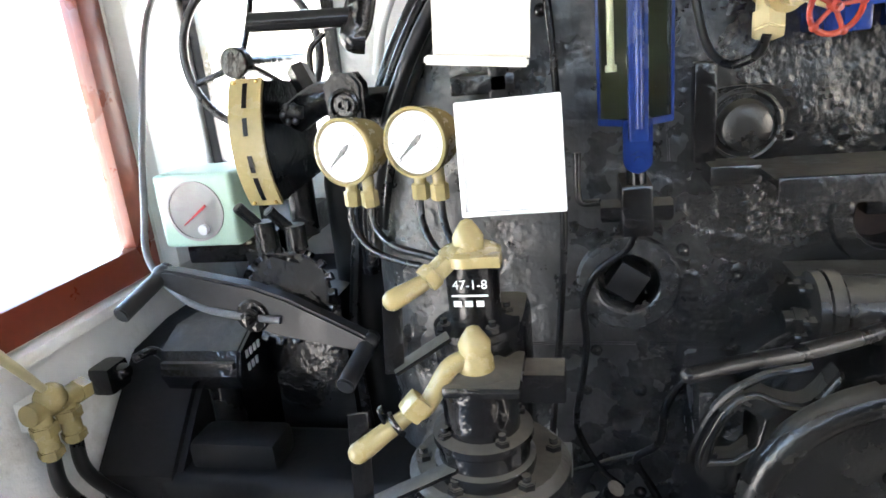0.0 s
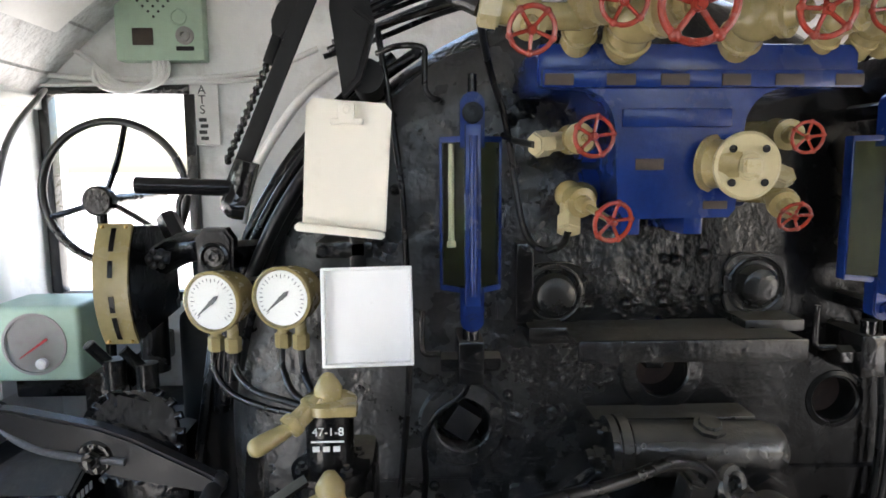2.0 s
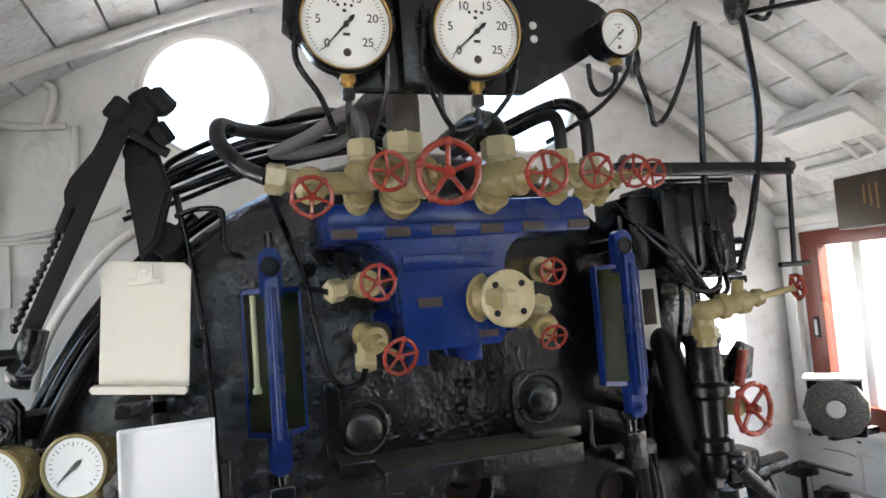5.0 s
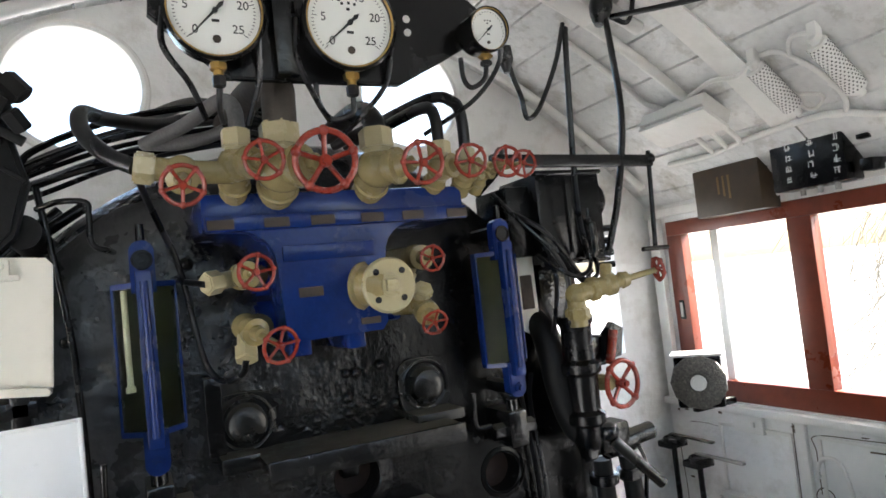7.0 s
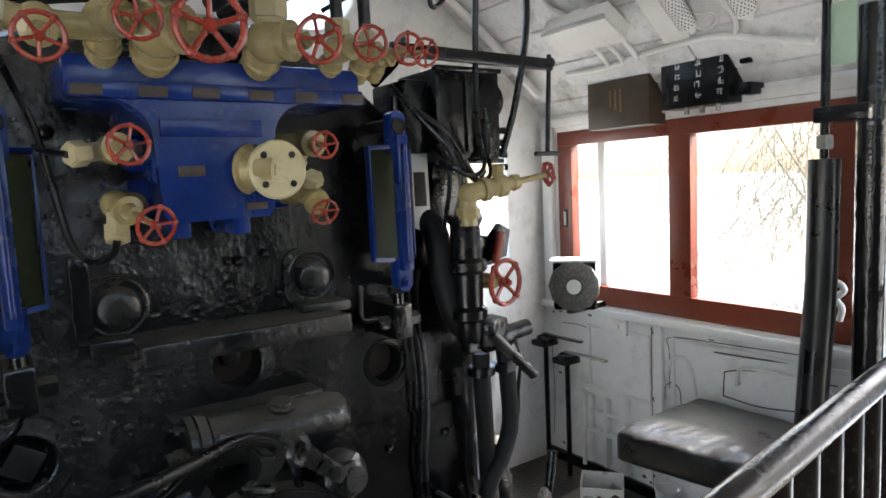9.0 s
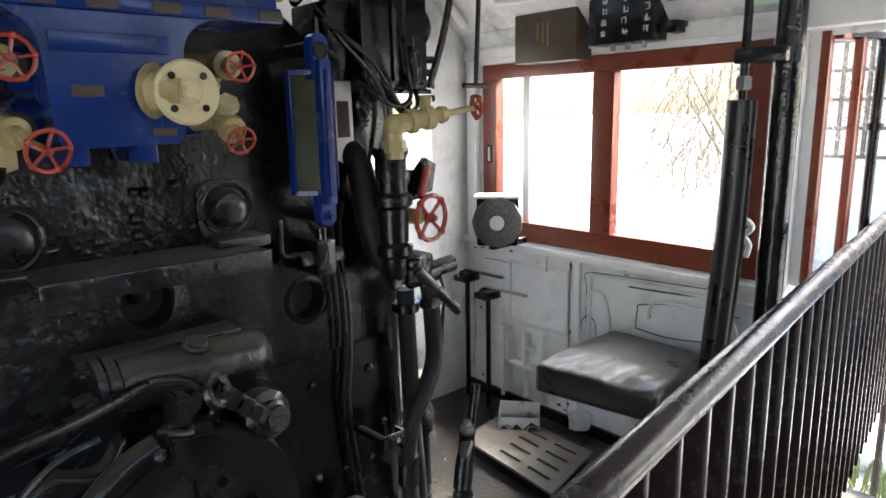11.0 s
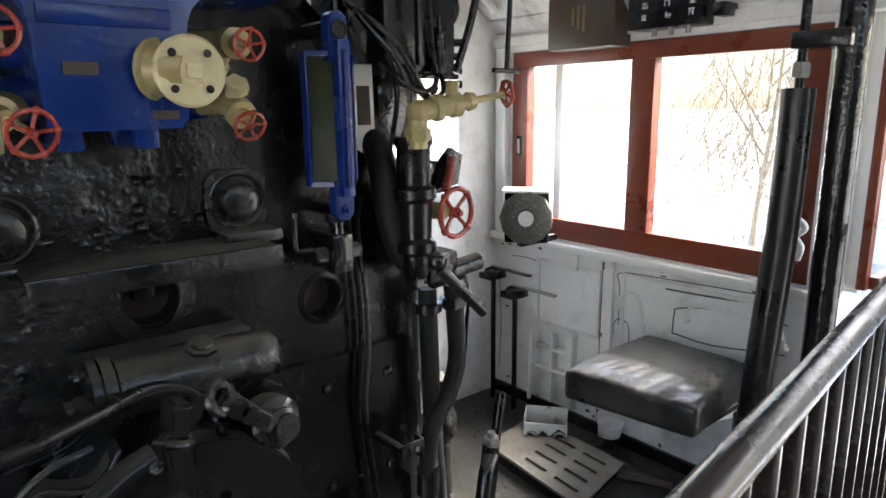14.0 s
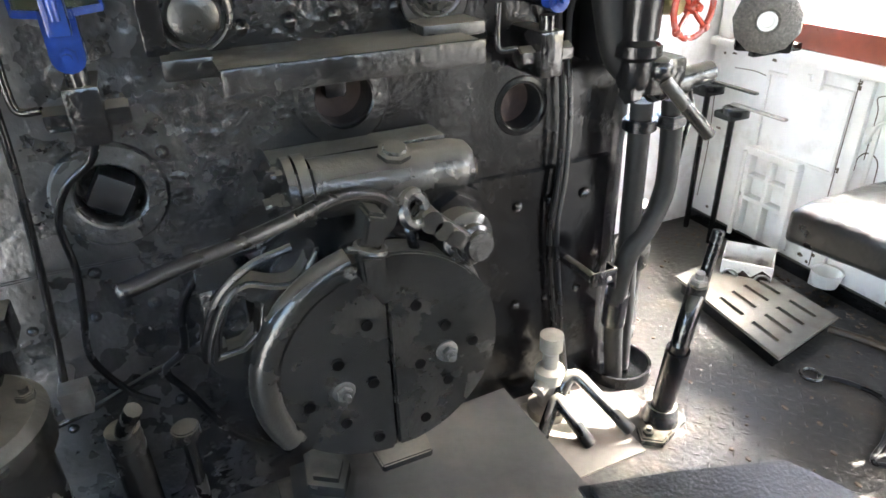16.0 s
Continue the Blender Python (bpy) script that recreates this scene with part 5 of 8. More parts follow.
for k in range(6):
    a = math.pi * 2 * k / 6
    ball(bm, (-0.985 + 0.015 * math.cos(a), 1.79, 1.07 + 0.015 * math.sin(a)), 0.0075, 8)
part("joint", bm, WORN, sec, "worn knuckled joint")

wl = thing("hand_wheel", (-1.175, 2.05, 0.98), "large thin black handwheel in front of the lookout window", "handwheel")
bm = B()
ring(bm, (-1.175, 2.05, 1.188), (0, 1, 0), 0.163, 0.0095, 60, 10)
rim_ob = part("rim", bm, RUBBER, wl)
bm = B()
spun(bm, (-1.200, 2.06, 1.172), (0, -1, 0), [(0, 0.018), (0.02, 0.034), (0.045, 0.034), (0.05, 0.03), (0.05, 0)], 24)
part("hub", bm, BLACK, wl, "black knurled wheel hub")
bm = B()
for a in (78, 200, 318):
    p = V((-1.175 + 0.16 * math.cos(radians(a)), 2.05, 1.188 + 0.16 * math.sin(radians(a))))
    tube(bm, [(-1.198, 2.045, 1.174), tuple(V((-1.198, 2.045, 1.174)).lerp(p, 0.5) + V((0.006, 0, 0))), p], 0.007, 8)
part("spokes", bm, BLACK, wl)
bm = B()
cyl(bm, (-1.198, 2.05, 1.172), (-1.198, 2.40, 1.172), 0.012)
cyl(bm, (-1.198, 2.03, 1.16), (-1.198, 2.03, 0.80), 0.012)
part("shaft", bm, BLACK, wl)

bn = thing("pipe_flange", (-0.85, 1.75, 1.03), "black square flanged pipe end beside the brake gauges", "pipe flange")
bm = B()
slab(bm, [(-0.885, 1.045), (-0.82, 1.043), (-0.818, 1.115), (-0.832, 1.135), (-0.872, 1.135), (-0.887, 1.118)], "y", 1.715, 1.755, 0.006)
part("flange_plate", bm, CLEAN_BLACK, bn)
bm = B()
spun(bm, (-0.853, 1.718, 1.083), (0, -1, 0), [(0, 0.027), (0.008, 0.027), (0.010, 0.022), (0.004, 0.018), (0.004, 0.011), (0.014, 0.011), (0.014, 0.007), (0.006, 0.007), (0.006, 0)], 24)
part("socket", bm, DUSTY, bn)
bm = B()
tube(bm, [(-0.86, 1.755, 1.09), (-0.89, 1.80, 1.095), (-0.95, 1.83, 1.085), (-1.0, 1.85, 1.06)], 0.032, 14)
tube(bm, [(-0.85, 1.755, 1.08), (-0.80, 1.82, 1.075), (-0.76, 1.88, 1.07)], 0.028, 12)
part("elbow", bm, BLACK, bn, "lagged black elbow pipe")
bm = B()
tube(bm, [(-0.95, 1.86, 1.09), (-0.985, 1.92, 1.13), (-0.985, 1.93, 1.18), (-0.955, 1.94, 1.21)], 0.006, 8)
hexa(bm, (-0.96, 1.84, 1.10), (-0.99, 1.86, 1.15), 0.022)
part("cock", bm, BLACK, bn)

# regulator lever
rg = thing("regulator_lever", (-0.62, 1.72, 1.2), "long black double-bar regulator lever with a round grip", "regulator lever")
top = V((-0.625, 1.60, 1.635))
low = V((-0.772, 1.585, 1.205))
bm = B()
strap(bm, (-0.611, 1.585, 1.589), (-0.78, 1.585, 1.207), 0.026, 0.012, up=(0, 1, 0), bev=0.004)
part("lever_bar", bm, MATTE, rg)
bm = B()
slab(bm, [(-0.639, 1.603), (-0.606, 1.6), (-0.63, 1.55), (-0.674, 1.474), (-0.693, 1.45), (-0.709, 1.451), (-0.71, 1.478), (-0.7, 1.501), (-0.664, 1.547), (-0.649, 1.576)], "y", 1.600, 1.616, 0.003)
part("lever_bar", bm, MATTE, rg, "kinked black side plate of the lever")
bm = B()
strap(bm, (-0.702, 1.608, 1.454), (-0.718, 1.604, 1.41), 0.016, 0.018, up=(0, 1, 0), bev=0.004)
part("catch", bm, MATTE, rg)
bm = B()
cyl(bm, (-0.765, 1.585, 1.212), (-0.922, 1.56, 1.219), 0.0135, seg=18, bev=0.002)
part("grip", bm, CLEAN_BLACK, rg, "black round grip bar")
bm = B()
tube(bm, [low + V((0.02, 0, 0.05)), low + V((0.005, 0, 0)), low + V((-0.005, -0.005, -0.02)), low + V((0.012, 0, -0.025))], 0.02, 12)
part("grip_socket", bm, BLACK, rg)
bm = B()
cyl(bm, (-0.632, 1.60, 1.598), (-0.606, 1.595, 1.630), 0.021, seg=18, bev=0.003)
box(bm, (-0.612, 1.585, 1.575), (-0.566, 1.64, 1.622), 0.01, turn=pose(0, 0, 0, 0, 28, 0))
box(bm, (-0.600, 1.595, 1.605), (-0.556, 1.635, 1.658), 0.012, turn=pose(0, 0, 0, 0, -32, 0))
hexa(bm, (-0.568, 1.60, 1.648), (-0.540, 1.60, 1.616), 0.02)
hexa(bm, (-0.562, 1.585, 1.588), (-0.544, 1.60, 1.560), 0.017)
cyl(bm, (-0.615, 1.59, 1.585), (-0.545, 1.60, 1.540), 0.009, seg=10)
part("pivot_head", bm, MATTE, rg, "knuckled black pivot head")
bm = B()
slab(bm, [(-0.618, 1.576), (-0.572, 1.581), (-0.565, 1.551), (-0.546, 1.48), (-0.572, 1.388), (-0.602, 1.36), (-0.611, 1.432), (-0.621, 1.502)], "y", 1.622, 1.668, 0.008)
cyl(bm, (-0.600, 1.61, 1.545), (-0.600, 1.63, 1.545), 0.020, seg=18, bev=0.003)
strap(bm, (-0.581, 1.62, 1.502), (-0.547, 1.62, 1.478), 0.008, 0.010, up=(0, 1, 0))
cyl(bm, (-0.565, 1.66, 1.40), (-0.565, BY + 0.14, 1.39), 0.030)
part("bracket", bm, MATTE, rg, "black cast bracket on the boiler", angle=60)
bm = B()
for k in range(26):
    p = V((-0.72, 1.60, 1.407)).lerp(V((-0.79, 1.60, 1.255)), k / 25)
    ball(bm, p + V((0.003 * (k % 2), 0, 0)), 0.0058, 6)
part("chain", bm, BLACK, rg, "thin black chain")

# pipes that follow the boiler's shoulder
for k, (inset, yy, r, a0, a1) in enumerate(((0.02, 1.80, 0.014, 175, 128), (-0.01, 1.86, 0.012, 178, 122), (0.035, 1.83, 0.010, 172, 118), (-0.03, 1.90, 0.016, 180, 125))):
    pts = [((AR - inset) * math.cos(radians(a)), yy - 0.03 * math.sin(radians(3 * a)), AZ + (AR - inset) * math.sin(radians(a))) for a in np.linspace(a0, a1, 9)]
    solo("boiler_pipe", tube(B(), pts, r), CLEAN_BLACK if k % 2 else RUBBER, "black pipe bent along the boiler shoulder", "pipe", "pipes along the boiler")
solo("white_pipe", tube(B(), [(-0.88, 2.02, 1.12), (-0.85, 2.0, 1.22), (-0.79, 1.99, 1.32), (-0.72, 2.0, 1.41), (-0.66, 2.02, 1.46)], 0.011), WHITE_TRIM, "white painted pipe beside the boiler shoulder", "pipe")
solo("rod", tube(B(), [(-0.548, 1.735, 1.49), (-0.52, 1.728, 1.30), (-0.505, 1.722, 1.16), (-0.497, 1.715, 0.90), (-0.508, 1.715, 0.72), (-0.525, 1.715, 0.55), (-0.54, 1.70, 0.42)], 0.0065), CLEAN_BLACK, "thin black rod down the backhead", "rod")
solo("drip_tube", tube(B(), [(-0.384, 1.69, 0.85), (-0.40, 1.70, 0.815), (-0.445, 1.715, 0.775), (-0.470, 1.72, 0.72), (-0.468, 1.72, 0.64), (-0.478, 1.72, 0.56), (-0.49, 1.72, 0.47), (-0.45, 1.72, 0.38), (-0.41, 1.72, 0.34)], 0.0062), CLEAN_BLACK, "thin bent drip tube below the water gauge", "pipe")
solo("thin_tube", tube(B(), [(-0.10, 1.73, 0.66), (-0.17, 1.72, 0.615), (-0.27, 1.71, 0.60), (-0.33, 1.715, 0.53), (-0.345, 1.72, 0.44), (-0.385, 1.73, 0.395), (-0.355, 1.73, 0.33), (-0.30, 1.72, 0.22), (-0.2, 1.72, 0.12)], 0.0075), CLEAN_BLACK, "thin black tube bent round the fire door", "pipe")
solo("seam_pipe", tube(B(), [(-0.60, 1.74, 0.33), (-0.52, 1.74, 0.35), (-0.40, 1.74, 0.395), (-0.36, 1.74, 0.40)], 0.006), DUSTY, "thin pipe with a small flange on the backhead", "pipe")
solo("bent_rail", tube(B(), [(-0.55, 1.74, 1.45), (-0.51, 1.70, 1.456), (-0.468, 1.69, 1.452), (-0.464, 1.69, 1.43), (-0.464, 1.69, 1.385), (-0.455, 1.69, 1.368), (-0.44, 1.70, 1.364), (-0.43, 1.76, 1.364)], 0.0055), CLEAN_BLACK, "thin bent rail on the boiler", "rail")
solo("copper_loop", tube(B(), [(-0.385, 1.505, 1.474), (-0.375, 1.57, 1.45), (-0.350, 1.66, 1.40), (-0.325, 1.69, 1.34), (-0.31, 1.70, 1.27), (-0.30, 1.70, 1.20), (-0.285, 1.68, 1.125), (-0.26, 1.65, 1.098), (-0.232, 1.62, 1.11), (-0.226, 1.60, 1.135)], 0.0062), RUBBER, "black tube looping to a cock of the manifold", "pipe")
solo("cock_tube", tube(B(), [(-0.285, 1.60, 1.280), (-0.315, 1.65, 1.29), (-0.325, 1.69, 1.30)], 0.006), RUBBER, "short black tube at a cock", "pipe")

# low clutter beside the brake stand
fp = thing("foot_cock", (-0.45, 1.6, 0), "dusty iron cock with a bent lever low on the backhead", "cock")
bm = B()
cyl(bm, (-0.46, 1.60, 0.0), (-0.46, 1.60, 0.40), 0.028)
tube(bm, [(-0.46, 1.60, 0.38), (-0.455, 1.58, 0.41), (-0.43, 1.56, 0.46)], 0.014, 10)
part("cock_body", bm, DUSTY, fp)
bm = B()
cyl(bm, (-0.372, 1.62, 0.0), (-0.372, 1.62, 0.34), 0.012)
cyl(bm, (-0.372, 1.62, 0.325), (-0.372, 1.62, 0.35), 0.024, bev=0.003)
part("knob", bm, DUSTY, fp, "round dusty knob")
bm = B()
box(bm, (-0.545, 1.66, 0.40), (-0.50, 1.70, 0.45), 0.004)
cyl(bm, (-0.54, 1.70, 0.43), (-0.54, BY + 0.01, 0.43), 0.012)
part("union", bm, STEEL, fp)

# tap on the left wall
tp = thing("wall_tap", (-1.46, 1.55, 0.47), "cream painted twin brass tap with a long handle", "tap")
bm = B()
for y in (1.515, 1.575):
    cyl(bm, (-1.462, y, 0.47), (-1.462, y, 0.57), 0.019, seg=16, bev=0.004)
    hexa(bm, (-1.462, y, 0.52), (-1.462, y, 0.545), 0.026)
    hexa(bm, (-1.462, y, 0.475), (-1.462, y, 0.495), 0.024)
cyl(bm, (-1.462, 1.49, 0.575), (-1.462, 1.625, 0.558), 0.021, seg=16)
hexa(bm, (-1.462, 1.60, 0.56), (-1.462, 1.63, 0.557), 0.026)
ball(bm, (-1.455, 1.54, 0.585), 0.030, 14)
part("tap_body", bm, CREAM, tp)
bm = B()
tube(bm, [(-1.452, 1.535, 0.60), (-1.448, 1.50, 0.652), (-1.445, 1.45, 0.725), (-1.442, 1.42, 0.765)], 0.009, 12, radii=lambda t: 0.8 + 0.5 * t)
ball(bm, (-1.442, 1.42, 0.765), 0.0117, 12)
part("tap_handle", bm, PALE, tp, "pale cream tapered handle")
for y in (1.515, 1.575):
    bm = B()
    tube(bm, [(-1.462, y, 0.485), (-1.46, y, 0.40), (-1.44, y + 0.05, 0.30), (-1.40, y + 0.12, 0.2)], 0.014, 12)
    part("hose", bm, RUBBER, tp, "black rubber hose")
bm = B()
box(bm, (-1.524, 1.52, 0.52), (-1.48, 1.57, 0.58), 0.004)
part("wall_plate", bm, WHITE_TRIM, tp)
tp.location += V((0, 0.025, 0.02))
jb = thing("junction_box", (-1.49, 1.75, 0.55), "black cable junction on the cab wall", "junction box")
bm = B()
box(bm, (-1.524, 1.73, 0.56), (-1.47, 1.80, 0.625), 0.012)
ball(bm, (-1.465, 1.77, 0.60), 0.02, 10)
part("case", bm, BLACK, jb)
bm = B()
tube(bm, [(-1.45, 1.79, 0.62), (-1.42, 1.83, 0.62), (-1.40, 1.85, 0.55), (-1.39, 1.85, 0.42)], 0.010, 10)
part("cable", bm, RUBBER, jb)
jb.location.z -= 0.05
lf = thing("floor_pedal", (-1.2, 1.55, 0), "dusty iron lever block low beside the cab wall", "pedal")
bm = B()
box(bm, (-1.32, 1.50, 0.0), (-1.02, 1.75, 0.22), 0.02)
cyl(bm, (-1.18, 1.56, 0.2), (-1.18, 1.56, 0.36), 0.02)
part("block", bm, CLEAN_BLACK, lf)
bm = B()
ring(bm, (-1.18, 1.55, 0.36), (0, 0.3, 1), 0.05, 0.016, 28, 8)
tube(bm, [(-1.15, 1.55, 0.365), (-1.08, 1.53, 0.38), (-1.0, 1.52, 0.40)], 0.010, 8)
part("ring_lever", bm, DUSTY, lf)
bm = B()
tube(bm, [(-1.20, 1.52, 0.215), (-1.15, 1.48, 0.27), (-1.10, 1.45, 0.30), (-0.98, 1.42, 0.32)], 0.010, 8)
part("lower_lever", bm, DUSTY, lf)
solo("hanging_hose", tube(B(), [(-1.45, 2.30, 1.45), (-1.44, 2.1, 1.30), (-1.40, 1.93, 1.05), (-1.385, 1.86, 0.90), (-1.36, 1.80, 0.80), (-1.27, 1.74, 0.745), (-1.17, 1.70, 0.72), (-1.03, 1.695, 0.70)], 0.0075), GREY_WRAP, "thin grey cable hanging down the cab corner", "cable")
solo("cab_pole", cyl(B(), (-1.36, 1.12, 0.0), (-1.36, 1.12, roof_z(1.36)), 0.024), CLEAN_BLACK, "black painted upright pole", "pole", "cab poles")

# green dial box and speaker box
gd = thing("dial_box", (-1.33, 1.98, 0.76), "pale green square instrument box with a round dial", "instrument")
bm = B()
box(bm, (-1.43, 1.945, 0.765), (-1.235, 2.10, 0.935), 0.012, seg=3)
part("case", bm, MINT, gd)
bm = B()
spun(bm, (-1.335, 1.946, 0.85), (0, -1, 0), [(0, 0.070), (0.004, 0.070), (0.004, 0.064), (0.001, 0.064), (0.001, 0)], 40)
part("dial", bm, mat("grey_worn_dial", (0.36, 0.33, 0.30), 0.5, var=0.15, grain=50, bump=0.05, dirt=(0.25, 0.2, 0.17), dirt_scale=20), gd, "worn grey dial")
m = Matrix.Translation((-1.33, 1.941, 0.845)) @ pose(0, 0, 0, 0, -215, 0)
part("needle", placed(slab(B(), [(-0.03, -0.003), (-0.03, 0.003), (0.045, 0.001), (0.045, -0.001)], "y", -0.001, 0.001), m), RED_INK, gd, "red pointer")
bm = B()
cyl(bm, (-1.318, 1.944, 0.808), (-1.318, 1.93, 0.808), 0.012, seg=16, bev=0.002)
part("knob", bm, WHITE_TRIM, gd, "small white knob")
bm = B()
box(bm, (-1.26, 1.99, 0.66), (-1.20, 2.1, 0.77), 0.01)
box(bm, (-1.45, 2.05, 0.69), (-1.20, 2.40, 0.77), 0.01)
part("support", bm, BLACK, gd)

gd.location += V((0.012, 0, 0.012))
sp = thing("speaker_box", (-1.165, 2.39, 1.53), "pale green speaker box with holes on the front wall", "speaker")
bm = B()
box(bm, (-1.283, 2.35, 1.532), (-1.05, 2.399, 1.786), 0.006)
case = part("case", bm, MINT, sp)
for i in range(9):
    for j in range(9):
        dx, dz = (i - 4) * 0.0135, (j - 4) * 0.0135
        if (i + j) % 2 == 0 and dx * dx + dz * dz < 0.0031:
            bm = B()
            cyl(bm, (-1.178 + dx, 2.3505, 1.700 + dz), (-1.178 + dx, 2.3485, 1.700 + dz), 0.0036, seg=8)
            part("speaker_hole", bm, INK, case)
bm = B()
box(bm, (-1.237, 2.3475, 1.572), (-1.182, 2.351, 1.617), 0.002)
part("label_plate", bm, DARK_PLATE, case, "dark label plate")
bm = B()
spun(bm, (-1.098, 2.35, 1.597), (0, -1, 0), [(0, 0.024), (0.004, 0.024), (0.005, 0.016), (0.012, 0.016), (0.012, 0.008), (0.004, 0.008), (0.004, 0)], 20)
part("socket", bm, STEEL, case, "round metal socket")
bm = B()
ring(bm, (-1.112, 2.347, 1.645), (0, 1, 0), 0.02, 0.0025, 24, 6)
part("hanging_cap", bm, MINT, case)
bm = B()
box(bm, (-1.122, 2.3475, 1.558), (-1.075, 2.351, 1.569), 0.001)
part("name_plate", bm, INK, case)
for k in range(4):
    solo("speaker_cable", tube(B(), [(-1.15 - k * 0.012, 2.36, 1.54), (-1.155 - k * 0.012, 2.355, 1.49 - k * 0.004), (-1.21 - k * 0.02, 2.36, 1.462 - k * 0.004), (-1.29 - k * 0.02, 2.37, 1.475), (-1.36, 2.385, 1.53), (-1.42, 2.39, 1.57)], 0.0065, 8), WHITE_TRIM, "white painted cable looping from the speaker box", "cable", "speaker cables")
sg = thing("wall_sign", (-1.07, 2.39, 1.31), "white upright sign strip with black hand lettering", "sign")
bm = B()
box(bm, (-1.115, 2.384, 1.308), (-1.028, 2.397, 1.476), 0.003)
part("board", bm, WHITE_TRIM, sg)
for k, ch in enumerate("ATS"):
    words(ch, 0.034, INK, (-1.072, 2.3835, 1.458 - 0.027 * k), FACE, "lettering", sg, "black hand-painted letters")
for k in range(4):
    bm = B()
    box(bm, (-1.083 + 0.004 * (k % 2), 2.3825, 1.372 - k * 0.017), (-1.062 + 0.004 * (k % 2), 2.3838, 1.382 - k * 0.017))
    part("lettering", bm, INK, sg, "unreadable black marks")

# conduits on the left front wall
for pts, r in (([(-1.52, 2.385, 1.54), (-1.35, 2.385, 1.78), (-1.25, 2.385, 1.80), (-1.15, 2.385, 1.82), (-1.0, 2.385, 1.80), (-0.88, 2.385, 1.80)], 0.011),
               ([(-0.93, 2.385, 1.80), (-0.915, 2.385, 1.85), (-0.91, 2.385, 1.90), (-0.93, 2.38, 1.92)], 0.012),
               ([(-0.86, 2.385, 1.80), (-0.86, 2.385, 1.70), (-0.86, 2.385, 1.5)], 0.012),
               ([(-1.5, 2.385, 1.50), (-1.3, 2.385, 1.487), (-1.0, 2.385, 1.495), (-0.85, 2.385, 1.53), (-0.75, 2.385, 1.57)], 0.008),
               ([(-1.52, 2.385, 1.47), (-1.2, 2.385, 1.475), (-0.9, 2.385, 1.487)], 0.007)):
    solo("conduit", tube(B(), pts, r), WHITE_TRIM, "white painted conduit on the front wall", "conduit", "conduits")
hb = thing("heater_box", (-1.3, 1.95, 1.6), "white slotted sheet metal heater box under the roof", "heater")
hm = Matrix.Translation((-1.29, 2.05, 1.70)) @ pose(0, 0, 0, 0, -38, 0)
part("case", placed(box(B(), (-0.14, -0.18, -0.045), (0.14, 0.18, 0.045), 0.006), hm), WHITE_TRIM, hb)
for k in range(12):
    part("slot", placed(box(B(), (-0.12 + k * 0.02, -0.185, -0.03), (-0.112 + k * 0.02, -0.179, 0.012)), hm), INK, hb)

# ---- pressure gauges on their black plate ----
gp = thing("gauge_plate", (-0.05, 1.42, 1.6), "black steel plate hung from the roof with three pressure gauges", "gauge board")
bm = B()
slab(bm, [(-0.352, 1.70), (-0.335, 1.88), (0.10, 1.88), (0.145, 1.80), (0.222, 1.775), (0.282, 1.725), (0.16, 1.655), (0.06, 1.602), (-0.24, 1.602)], "y", 1.425, 1.445, 0.003)
part("plate", bm, CLEAN_BLACK, gp)
for x in (-0.28, 0.05):
    bm = B()
    box(bm, (x - 0.02, 1.43, 1.86), (x + 0.02, 1.44, roof_z(x) - 0.0005))
    part("hanger", bm, CLEAN_BLACK, gp)
bm = B()
box(bm, (-0.165, 1.40, 1.602), (-0.125, 1.428, 1.88), 0.008)
part("stiffener", bm, CLEAN_BLACK, gp, "glossy black upright stiffener")
for z in (1.70, 1.725):
    bm = B()
    cyl(bm, (0.085, 1.426, z), (0.085, 1.4225, z), 0.007, seg=14)
    part("rivet", bm, WHITE_TRIM, gp)


